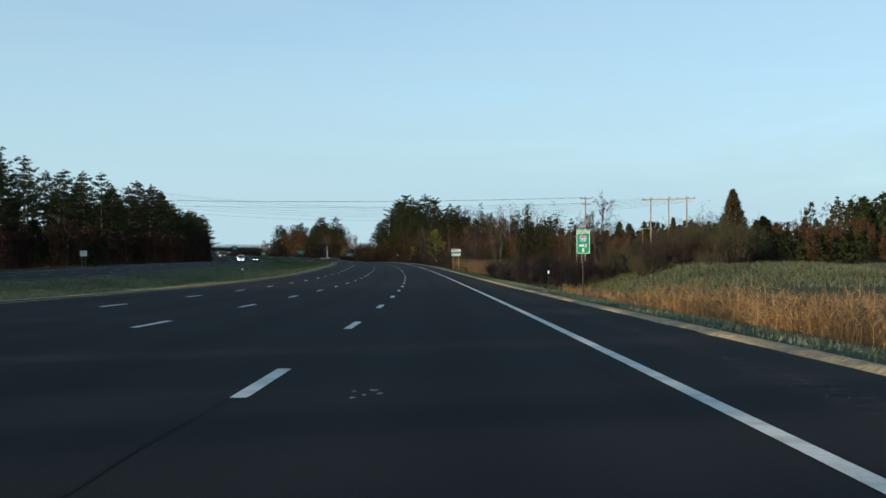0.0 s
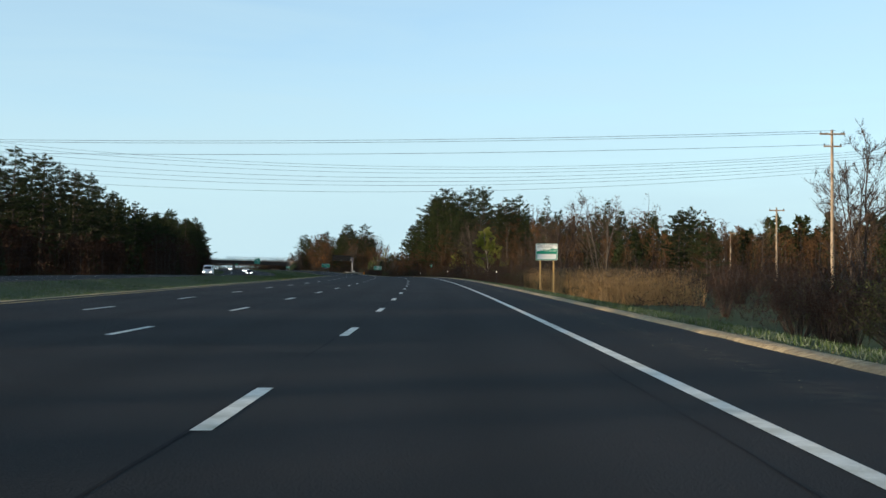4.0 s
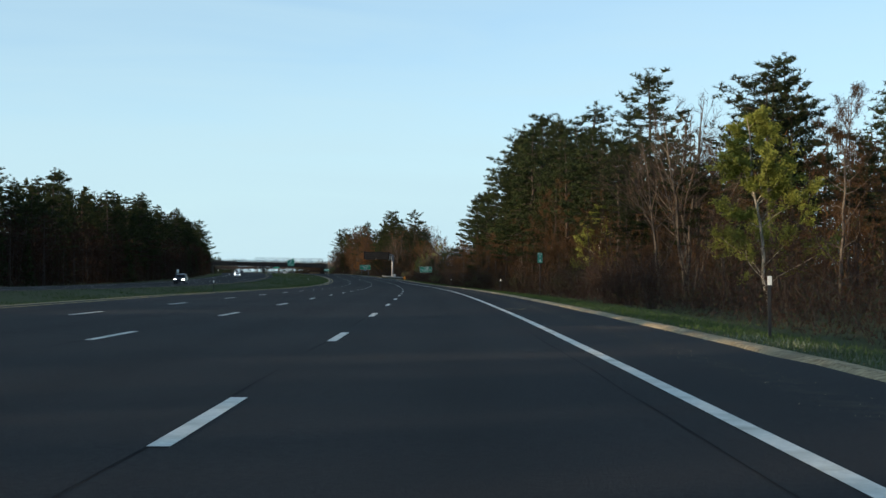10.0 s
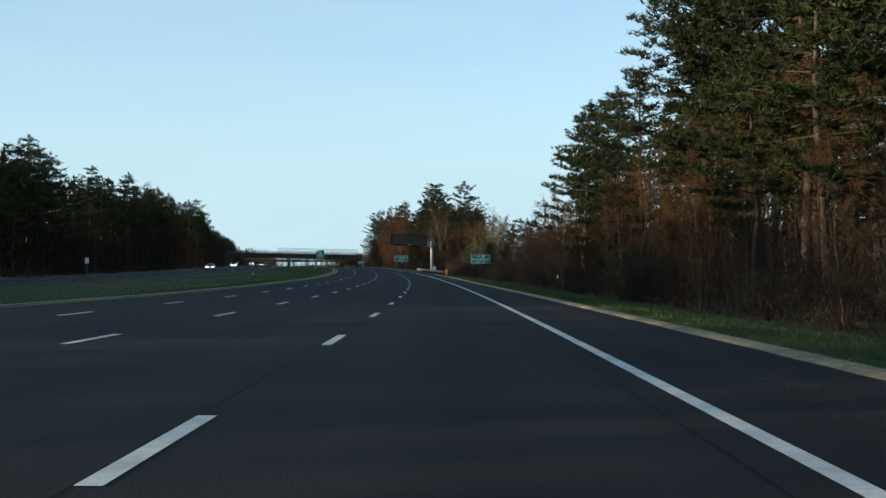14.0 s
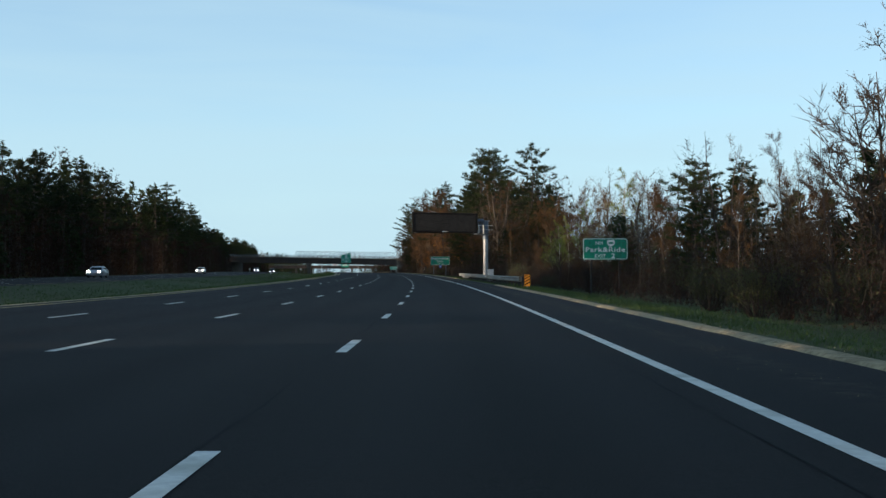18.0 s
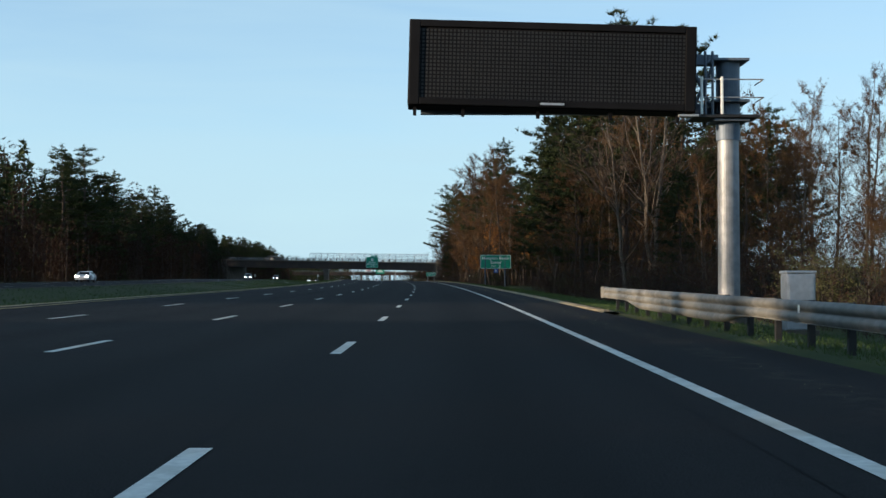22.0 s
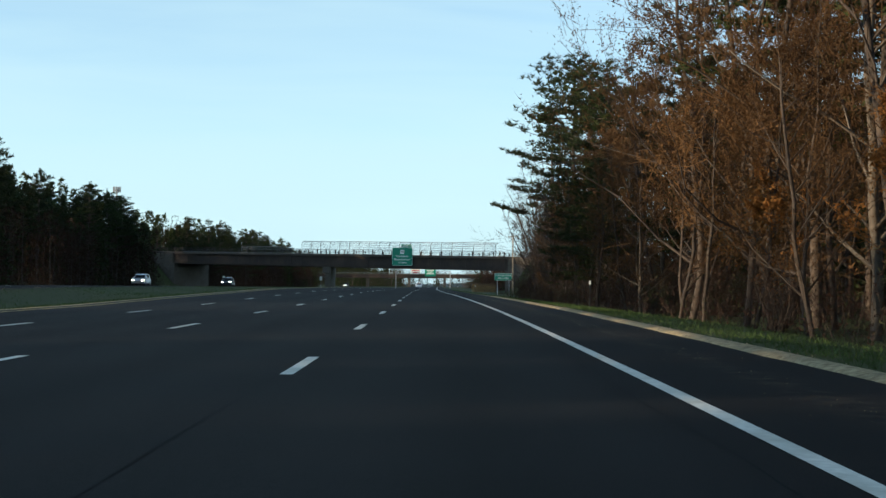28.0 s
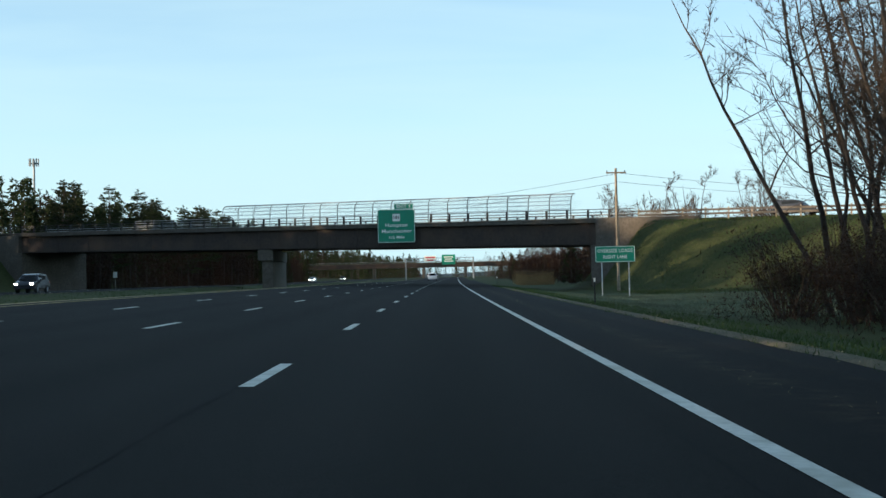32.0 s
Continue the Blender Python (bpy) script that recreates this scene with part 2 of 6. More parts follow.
GRAVEL = material("gravel_berm", (0.2, 0.145, 0.07), (0.46, 0.36, 0.2), rough=0.95, grain=9, patch=0.8, bump=0.9, bump_scale=45, c3=(0.17, 0.13, 0.07))
DULL_GRAVEL = material("overgrown_gravel", (0.085, 0.065, 0.035), (0.17, 0.13, 0.075), rough=0.95, grain=9, patch=0.8, bump=0.9, bump_scale=45, c3=(0.06, 0.06, 0.028))
SOIL = material("ground_soil", (0.042, 0.05, 0.02), (0.062, 0.068, 0.028), rough=0.95, grain=3.0, patch=0.05, bump=0.6, bump_scale=14, c3=(0.04, 0.062, 0.02), spec=0.1)
GRASS = leaf_material("grass_blades", (0.05, 0.09, 0.025), (0.078, 0.11, 0.036), per=0.0, trans=0.3)
FROST_GRASS = leaf_material("frosted_grass", (0.1, 0.13, 0.085), (0.145, 0.175, 0.125), per=0.0, trans=0.2)
DRY_GRASS = leaf_material("dry_grass", (0.075, 0.085, 0.032), (0.12, 0.115, 0.052), per=0.0, trans=0.25)
REED = leaf_material("dry_reed", (0.235, 0.145, 0.062), (0.33, 0.215, 0.1), per=0.0, trans=0.25)
NEEDLES = leaf_material("pine_needles", (0.016, 0.027, 0.009), (0.033, 0.043, 0.013), per=0.3, trans=0.15)
CEDAR = leaf_material("cedar_scales", (0.042, 0.038, 0.018), (0.07, 0.053, 0.024), per=0.15, trans=0.15)
BUDS = leaf_material("rust_buds", (0.058, 0.031, 0.0125), (0.1, 0.054, 0.022), per=0.35, trans=0.2)
YOUNG = leaf_material("young_leaves", (0.15, 0.175, 0.034), (0.21, 0.225, 0.05), per=0.15, trans=0.35)
TAN_BUDS = leaf_material("pale_catkins", (0.125, 0.093, 0.058), (0.18, 0.132, 0.085), per=0.25, trans=0.3)
ORANGE_LEAVES = leaf_material("dry_oak_leaves", (0.2, 0.085, 0.022), (0.27, 0.125, 0.036), per=0.2, trans=0.3)
SHRUB = leaf_material("shrub_leaves", (0.05, 0.056, 0.022), (0.085, 0.085, 0.035), per=0.3, trans=0.2)
RUSTY = leaf_material("rusty_shrub", (0.027, 0.0135, 0.009), (0.046, 0.023, 0.0135), per=0.3, trans=0.15)
BARK = material("bark_brown", (0.028, 0.02, 0.0155), (0.06, 0.044, 0.033), rough=0.9, grain=6, patch=0.8, bump=0.8, bump_scale=18, per=0.25)
PALE_BARK = material("bark_pale", (0.046, 0.037, 0.028), (0.105, 0.085, 0.063), rough=0.85, grain=5, patch=0.9, bump=0.5, bump_scale=15, c3=(0.07, 0.056, 0.044), per=0.2)
BIRCH_BARK = material("bark_birch", (0.34, 0.29, 0.22), (0.48, 0.42, 0.34), rough=0.75, grain=4, patch=1.5, bump=0.4, bump_scale=12, c3=(0.1, 0.08, 0.06), per=0.15)
BARK_TWIG = leaf_material("dark_twigs", (0.04, 0.029, 0.022), (0.07, 0.051, 0.037), per=0.2, trans=0.05)
GREEN_SIGN = material("sign_green", (0.0, 0.24, 0.135), (0.0, 0.26, 0.15), rough=0.45, grain=2, patch=0.7, bump=0, c3=(0.0, 0.22, 0.125))
SIGN_WHITE = material("sign_white", (0.8, 0.81, 0.74), (0.86, 0.86, 0.8), rough=0.45, grain=2, patch=0.7, bump=0, c3=(0.66, 0.68, 0.64))
SIGN_BLUE = material("sign_blue", (0.02, 0.09, 0.4), (0.025, 0.1, 0.45), rough=0.45, grain=2, patch=0.7, bump=0)
SIGN_RED = material("sign_red", (0.5, 0.03, 0.05), (0.55, 0.04, 0.06), rough=0.45, grain=2, patch=0.7, bump=0)
SIGN_YELLOW = material("sign_yellow", (0.75, 0.27, 0.012), (0.8, 0.31, 0.015), rough=0.5, grain=2, patch=0.7, bump=0)
SIGN_BLACK = material("sign_black", (0.004, 0.004, 0.005), (0.006, 0.006, 0.007), rough=0.7, grain=2, patch=0.7, bump=0, spec=0.15)
ALUMINIUM = material("bare_aluminium", (0.45, 0.46, 0.47), (0.55, 0.56, 0.57), rough=0.5, metal=0.7, grain=5, patch=1, bump=0.1)
GALVANISED = material("galvanised_steel", (0.2, 0.205, 0.21), (0.3, 0.305, 0.31), rough=0.55, metal=0.5, grain=3.5, patch=0.5, bump=0.12, bump_scale=8, c3=(0.3, 0.31, 0.32))
RAIL_STEEL = material("dull_rail_steel", (0.17, 0.165, 0.145), (0.25, 0.24, 0.21), rough=0.6, metal=0.35, grain=3.5, patch=0.6, bump=0.15, bump_scale=8, c3=(0.12, 0.11, 0.09))
GREY_STEEL = material("painted_grey_steel", (0.1, 0.13, 0.17), (0.13, 0.16, 0.2), rough=0.55, metal=0.3, grain=4, patch=0.6, bump=0.1)
DARK_STEEL = material("dark_steel", (0.02, 0.02, 0.021), (0.035, 0.034, 0.034), rough=0.5, metal=0.4, grain=4, patch=0.6, bump=0.1)
RUST_STEEL = material("weathered_girder", (0.034, 0.024, 0.02), (0.05, 0.035, 0.028), rough=0.85, grain=3, patch=0.35, bump=0.3, c3=(0.066, 0.043, 0.03))
CONCRETE = material("old_concrete", (0.075, 0.063, 0.052), (0.125, 0.105, 0.086), rough=0.9, grain=4, patch=0.5, bump=0.4, bump_scale=12, c3=(0.075, 0.06, 0.046))
POST_WOOD = material("yellow_pine_post", (0.4, 0.25, 0.09), (0.52, 0.35, 0.14), rough=0.8, grain=5, patch=1.2, bump=0.3, bump_scale=20, c3=(0.33, 0.2, 0.07))
POLE_WOOD = material("weathered_pole", (0.22, 0.17, 0.12), (0.34, 0.27, 0.19), rough=0.9, grain=4, patch=0.8, bump=0.5, bump_scale=16)
LED_DOT = material("unlit_lamp_glass", (0.006, 0.0056, 0.005), (0.011, 0.01, 0.0085), rough=0.6, grain=3, patch=0.35, bump=0)
CAR_WHITE = material("car_white", (0.7, 0.71, 0.72), (0.75, 0.75, 0.76), rough=0.25, grain=2, patch=0.5, bump=0)
CAR_DARK = material("car_dark", (0.03, 0.032, 0.04), (0.04, 0.042, 0.05), rough=0.25, grain=2, patch=0.5, bump=0)
CAR_SILVER = material("car_silver", (0.38, 0.4, 0.42), (0.45, 0.46, 0.48), rough=0.3, metal=0.6, grain=2, patch=0.5, bump=0)
CAR_GLASS = material("car_glass", (0.015, 0.018, 0.022), (0.02, 0.023, 0.028), rough=0.08, grain=2, patch=0.5, bump=0)
RUBBER = material("tyre_rubber", (0.015, 0.015, 0.015), (0.024, 0.023, 0.022), rough=0.9, grain=10, patch=2, bump=0.2)
TAIL_RED = material("tail_lamp", (0.35, 0.01, 0.01), (0.45, 0.02, 0.015), rough=0.2, grain=2, patch=1, bump=0)
HEADLIGHT = bpy.data.materials.new("lit_headlight")
HEADLIGHT.use_nodes = True
HEADLIGHT.node_tree.nodes["Principled BSDF"].inputs["Emission Color"].default_value = (1.0, 0.93, 0.8, 1)
HEADLIGHT.node_tree.nodes["Principled BSDF"].inputs["Emission Strength"].default_value = 12.0
# woods with the haze of distance mixed into the base colour
HAZE_HILL = material("hazed_far_hill", (0.07, 0.1, 0.12), (0.1, 0.13, 0.15), rough=1.0, grain=0.02, patch=0.004, bump=0, c3=(0.07, 0.095, 0.11), spec=0.0)


# ---- building helpers ----
def mesh_np(name, verts, faces, mat):
    """A mesh from arrays of corners and of triangles or quads."""
    verts, faces = np.asarray(verts, np.float32), np.asarray(faces, np.int32)
    me = bpy.data.meshes.new(name)
    me.vertices.add(len(verts))
    me.vertices.foreach_set("co", verts.ravel())
    k = faces.shape[1]
    me.loops.add(faces.size)
    me.loops.foreach_set("vertex_index", faces.ravel())
    me.polygons.add(len(faces))
    me.polygons.foreach_set("loop_start", np.arange(len(faces), dtype=np.int32) * k)
    me.materials.append(mat)
    me.update(calc_edges=True)
    return me


def place(name, me, parent=None, at=None, label=""):
    ob = new(name, me)
    if parent is not None:
        ob.parent = parent
    if at is not None:
        ob.matrix_local = at
    if label:
        ob["label"] = label
    return ob


def bm_mesh(name, bm, mat):
    me = bpy.data.meshes.new(name)
    bm.to_mesh(me)
    bm.free()
    me.materials.append(mat)
    return me


def part(name, bm, mat, parent, label="", at=None):
    return place(name, bm_mesh(name, bm, mat), parent, at, label)


def box(bm, x0, y0, z0, x1, y1, z1, bevel=0.0):
    """Adds a box between two corners, with worn edges."""
    r = bmesh.ops.create_cube(bm, size=1.0, matrix=Matrix.Translation(((x0 + x1) / 2, (y0 + y1) / 2, (z0 + z1) / 2)) @ Matrix.Diagonal((abs(x1 - x0), abs(y1 - y0), abs(z1 - z0), 1)))
    if bevel:
        edges = list({e for v in r["verts"] for e in v.link_edges})
        bmesh.ops.bevel(bm, geom=edges, offset=bevel, segments=2, affect="EDGES", profile=0.6)
    return bm


def boxed(*a, bevel=0.0):
    return box(bmesh.new(), *a, bevel=bevel)


def tube(bm, a, b, r0, r1=None, n=8):
    """Adds a tapered tube from a to b."""
    a, b = Vector(a), Vector(b)
    d = b - a
    m = Matrix.Translation((a + b) / 2) @ d.to_track_quat("Z", "Y").to_matrix().to_4x4()
    bmesh.ops.create_cone(bm, cap_ends=True, segments=n, radius1=r0, radius2=r0 if r1 is None else r1, depth=d.length, matrix=m)
    return bm


def tubed(a, b, r0, r1=None, n=8):
    return tube(bmesh.new(), a, b, r0, r1, n)


def plate(w, h, t, corner, y=0.0, z=0.0, x=0.0):
    """A flat plate with round corners, its face towards -y."""
    bm = bmesh.new()
    pts = []
    for cx, cz, a0 in ((w / 2 - corner, h / 2 - corner, 0), (-w / 2 + corner, h / 2 - corner, 90), (-w / 2 + corner, -h / 2 + corner, 180), (w / 2 - corner, -h / 2 + corner, 270)):
        for k in range(5):
            a = radians(a0 + k * 22.5)
            pts.append((x + cx + corner * math.cos(a), z + cz + corner * math.sin(a)))
    front = [bm.verts.new((px, y, pz)) for px, pz in pts]
    back = [bm.verts.new((px, y + t, pz)) for px, pz in pts]
    bm.faces.new(front)
    bm.faces.new(list(reversed(back)))
    for i in range(len(pts)):
        j = (i + 1) % len(pts)
        bm.faces.new((front[j], front[i], back[i], back[j]))
    bmesh.ops.recalc_face_normals(bm, faces=bm.faces)
    return bm


def border(w, h, t, corner, wide, y):
    """A round-cornered outline strip on a plate's face."""
    bm = bmesh.new()
    rings = []
    for inset in (0.0, wide):
        ring = []
        ww, hh, c = w - 2 * inset, h - 2 * inset, max(corner - inset, 0.01)
        for cx, cz, a0 in ((ww / 2 - c, hh / 2 - c, 0), (-ww / 2 + c, hh / 2 - c, 90), (-ww / 2 + c, -hh / 2 + c, 180), (ww / 2 - c, -hh / 2 + c, 270)):
            for k in range(5):
                a = radians(a0 + k * 22.5)
                ring.append((cx + c * math.cos(a), cz + c * math.sin(a)))
        rings.append(ring)
    lay = [[bm.verts.new((px, y + d, pz)) for px, pz in ring] for d in (0.0, t) for ring in rings]
    n = len(rings[0])
    for i in range(n):
        j = (i + 1) % n
        bm.faces.new((lay[0][i], lay[0][j], lay[1][j], lay[1][i]))
        bm.faces.new((lay[0][j], lay[0][i], lay[2][i], lay[2][j]))
        bm.faces.new((lay[1][i], lay[1][j], lay[3][j], lay[3][i]))
    bmesh.ops.recalc_face_normals(bm, faces=bm.faces)
    return bm


def text_part(parent, words, size, x, y, z, mat, width=None, align="CENTER", name="lettering", bold=0.0):
    """Raised lettering on a face that looks towards -y."""
    cu = bpy.data.curves.new("lettering", "FONT")
    cu.body, cu.size, cu.align_x, cu.align_y = words, size * 1.38, align, "CENTER"
    cu.extrude, cu.offset = 0.004, bold
    cu.resolution_u = 3
    cu.space_character = 1.08
    ob = bpy.data.objects.new("tmp", cu)
    me = bpy.data.meshes.new_from_object(ob)
    bpy.data.objects.remove(ob)
    co = np.zeros(len(me.vertices) * 3, np.float32)
    me.vertices.foreach_get("co", co)
    co = co.reshape(-1, 3)
    if width and len(co):
        co[:, 0] *= width / max(co[:, 0].max() - co[:, 0].min(), 0.01)
    out = np.stack([co[:, 0] + x, y - co[:, 2], co[:, 1] + z], -1)
    me.vertices.foreach_set("co", out.astype(np.float32).ravel())
    me.materials.clear()
    me.materials.append(mat)
    me.update()
    return place(name, me, parent)


def thing(name, label, category, at, group="", kind=""):
    ob = new(name)
    ob.empty_display_size = 0.3
    ob.matrix_world = at
    return tagged(ob, label, category, group, kind)


def strip(name, l0, l1, s0, s1, dz, mat, step=4.0, thick=0.0, ds=0.0):
    """A band that follows the road between two offsets."""
    ss = np.arange(s0, s1 + 0.01, step) if s1 - s0 > step else np.array([s0, s1])
    cols = [(l0, dz), (l1, dz)] if not thick else [(l0, dz - thick), (l0, dz), (l1, dz), (l1, dz - thick)]
    v = np.concatenate([rps(ss + ds, np.full(len(ss), l), np.full(len(ss), z)) for l, z in cols])
    n = len(ss)
    f = []
    for c in range(len(cols) - 1):
        i = np.arange(n - 1) + c * n
        f.append(np.stack([i, i + 1, i + 1 + n, i + n], -1))
    return mesh_np(name, v, np.concatenate(f), mat)


GRIT_L = 1.22


def wide_road(name, l0, l1, s0, s1, lane0=0.0):
    """A carriageway whose lanes carry a darker oil track and paler wheel tracks, with sun and shade painted along it,
    as numbers on its corners for the material.
    """
    ss = np.arange(s0, s1 + 0.1, 5.0)
    ll = np.linspace(l0, l1, int((l0 - l1) / 0.24))
    S, L = np.meshgrid(ss, ll, indexing="ij")
    v = rps(S.ravel(), L.ravel(), np.zeros(S.size))
    ni, nj = S.shape
    i = (np.arange(ni - 1)[:, None] * nj + np.arange(nj - 1)[None]).ravel()
    me = mesh_np(name, v, np.stack([i, i + 1, i + nj + 1, i + nj], -1), ASPHALT)
    u = ((L - lane0) / 3.66) % 1.0
    wear_and_light = -0.75 * np.exp(-((u - 0.5) / 0.1) ** 2) + 0.5 * (np.exp(-((u - 0.25) / 0.09) ** 2) + np.exp(-((u - 0.75) / 0.09) ** 2))
    off = (L < lane0) | (L > lane0 + 14.6)
    wear_and_light = np.where(off, 0.35 * smooth(-L + lane0, 0.9, 1.7), wear_and_light)
    # light put into the tone: paler for sunlit stretches, darker for shaded ones
    wear_and_light = wear_and_light + np.interp(S, [0, 60, 150, 205, 400, 470, 530, 560, 600, 660, 745, 790, 860, 890, 910, 945, 965, 1030], [-1.2, -0.9, 0.3, 1.7, 1.7, 0.6, -0.9, -0.7, -0.3, -1.0, -1.5, -0.6, -1.0, -1.0, 0.0, -0.2, -1.4, -1.4])
    at = me.attributes.new("wear_and_light", "FLOAT", "POINT")
    at.data.foreach_set("value", wear_and_light.ravel().astype(np.float32))
    grit = 0.42 * np.exp(-((L - lane0 + GRIT_L) / 0.28) ** 2) + 0.35 * np.exp(-((L - lane0 + 2.3) / 0.15) ** 2)
    at = me.attributes.new("grit", "FLOAT", "POINT")
    at.data.foreach_set("value", grit.ravel().astype(np.float32))
    return me


# ---- ground and roads ----
ls = np.array([-1600, -1000, -600, -400, -280, -200, -150, -120, -95, -80, -70, -60, -52, -45, -38, -32, -27, -23, -20, -18, -16, -14.5, -13, -11.5, -10, -8.5, -7.2, -6, -5, -4.2, -3.6, -3.1, -2.75, -2.45, 0, 6, 12, 15.1,
               15.4, 16.2, 17, 18.5, 20, 22, 24, 26, 28, 30, 31.2, 31.7, 36, 42, 48, 50.3, 50.8, 52.5, 54, 57, 60, 62, 64, 66, 70, 76, 84, 100, 120, 150, 200, 300, 450, 700, 1100, 1800])
gs = np.concatenate([np.arange(-150, 1060, 6.0), np.arange(1060, 1240, 2.0), np.arange(1240, 1700, 10.0), np.arange(1700, 2391, 40.0)])
S, L = np.meshgrid(gs, ls, indexing="ij")
bumpy = np.array([[noise.noise((s * 0.09, l * 0.13, 2.0)) for l in ls] for s in gs])
rough = np.interp(np.abs(L - 6), [8, 12, 20, 60, 200], [0.0, 0.05, 0.12, 0.4, 1.2]) * ((L < 31) | (L > 51))
G = gz(S, L) + bumpy * rough
V = rps(S.ravel(), L.ravel(), G.ravel())
ni, nj = S.shape
I = (np.arange(ni - 1)[:, None] * nj + np.arange(nj - 1)[None]).ravel()
ground_mesh = mesh_np("ground", V, np.stack([I, I + nj, I + nj + 1, I + 1], -1)[:, ::-1], SOIL)
ground_mesh.polygons.foreach_set("use_smooth", np.ones(len(ground_mesh.polygons), bool))
tagged(place("ground", ground_mesh), "grassy brown spring ground beside the highway", "ground", kind="structure")
bm = bmesh.new()
bmesh.ops.create_circle(bm, cap_ends=True, radius=4600, segments=96, matrix=Matrix.Translation((-200, 600, -3.5)))
tagged(place("ground_far", bm_mesh("ground_far", bm, SOIL)), "flat wooded land reaching the horizon", "ground", kind="structure")
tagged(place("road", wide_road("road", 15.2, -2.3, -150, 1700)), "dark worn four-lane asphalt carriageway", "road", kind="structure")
ss = np.arange(920.0, 1241.0, 5.0)
V = np.concatenate([rps(ss, np.full(len(ss), -2.28), np.full(len(ss), 0.003)), rps(ss, -2.32 - verge(ss), np.full(len(ss), 0.003))])
i = np.arange(len(ss) - 1)
tagged(place("shoulder", mesh_np("shoulder", V, np.stack([i, i + len(ss), i + len(ss) + 1, i + 1], -1), ASPHALT)), "dark asphalt widening of the shoulder", "road", kind="structure")
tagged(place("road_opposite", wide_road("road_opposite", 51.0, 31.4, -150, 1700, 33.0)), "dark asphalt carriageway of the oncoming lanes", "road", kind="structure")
prof = [(-2.22, -0.01), (-2.3, 0.03), (-2.42, 0.045), (-2.58, 0.04), (-2.7, 0.0), (-2.85, -0.2)]
for b0, b1, stone in ((-150, 650, GRAVEL), (713, 965, GRAVEL), (965, 1100, DULL_GRAVEL)):
    berm_s = np.arange(b0, b1, 1.5)
    wob = np.array([[noise.noise((q * 0.6, l * 9, 4.0)) * 0.05 for q in berm_s] for l, z in prof])
    V = np.concatenate([rps(berm_s, l + wob[i] - verge(berm_s), np.full(len(berm_s), z) + wob[i] * 0.4) for i, (l, z) in enumerate(prof)])
    n = len(berm_s)
    F = np.concatenate([np.stack([np.arange(n - 1) + c * n, np.arange(n - 1) + c * n + 1, np.arange(n - 1) + (c + 1) * n + 1, np.arange(n - 1) + (c + 1) * n], -1) for c in range(len(prof) - 1)])
    tagged(place("gravel_berm", mesh_np("gravel_berm", V, F, stone)), "low tan gravel berm along the pavement edge", "berm", kind="structure")
ss = np.arange(-150.0, 1601.0, 3.0)
wander = np.interp(ss, [10, 35, 70, 105, 120, 190, 260, 300, 338, 352, 400, 430, 500, 600, 640, 680, 900, 930, 955, 975], [0, 0.025, 0.025, 0, 0, 0.055, 0.055, 0, 0, 0.03, 0.028, 0.025, 0.01, 0.02, 0.02, 0, 0, 0.03, 0.03, 0])
V = np.concatenate([rps(ss, wander + 0.075, np.full(len(ss), 0.005)), rps(ss, wander - 0.075, np.full(len(ss), 0.005))])
i = np.arange(len(ss) - 1)
tagged(place("edge_line", mesh_np("edge_line", V, np.stack([i, i + len(ss), i + len(ss) + 1, i + 1], -1)[:, ::-1], WHITE_PAINT)), "solid white edge line painted on asphalt", "road marking", kind="structure")
tagged(place("median_line", strip("median_line", 14.7, 14.55, -150, 1600, 0.005, YELLOW_PAINT)), "solid yellow edge line beside the median", "road marking", kind="structure")
tagged(place("median_line", strip("median_line", 33.1, 32.95, -150, 1600, 0.005, YELLOW_PAINT)), "solid yellow edge line of the oncoming lanes", "road marking", kind="structure")
tagged(place("edge_line", strip("edge_line", 47.8, 47.65, -150, 1600, 0.005, WHITE_PAINT)), "solid white edge line of the oncoming lanes", "road marking", kind="structure")
tagged(place("median_berm", strip("median_berm", 15.55, 15.15, -150, 1250, 0.012, GRAVEL)), "sandy strip between pavement and median grass", "berm", kind="structure")
def crack(name, l, s0, s1, wide, seed, label):
    """A thin dark seam that wanders a little."""
    ss = np.arange(s0, s1, 0.8)
    off = np.array([noise.noise((s * 0.35, seed, 0.0)) for s in ss]) * 0.05
    w = wide * np.array([max(noise.noise((s * 0.2, seed, 5.0)) + 0.55, 0.08) for s in ss])
    v = np.concatenate([rps(ss, l + off + w / 2, np.full(len(ss), 0.004)), rps(ss, l + off - w / 2, np.full(len(ss), 0.004))])
    i = np.arange(len(ss) - 1)
    tagged(place(name, mesh_np(name, v, np.stack([i, i + 1, i + 1 + len(ss), i + len(ss)], -1), SEAM)), label, "road seam", kind="structure")


crack("pavement_seam", 3.74, -150, 1400, 0.036, 1.0, "dark tar seam between two lanes")
crack("pavement_crack", 0.42, -60, 1150, 0.026, 2.0, "thin dark crack inside the edge line")
crack("pavement_seam", 7.36, -150, 1400, 0.03, 3.0, "dark tar seam between two lanes")

# ---- plants ----
rng = np.random.default_rng(7)


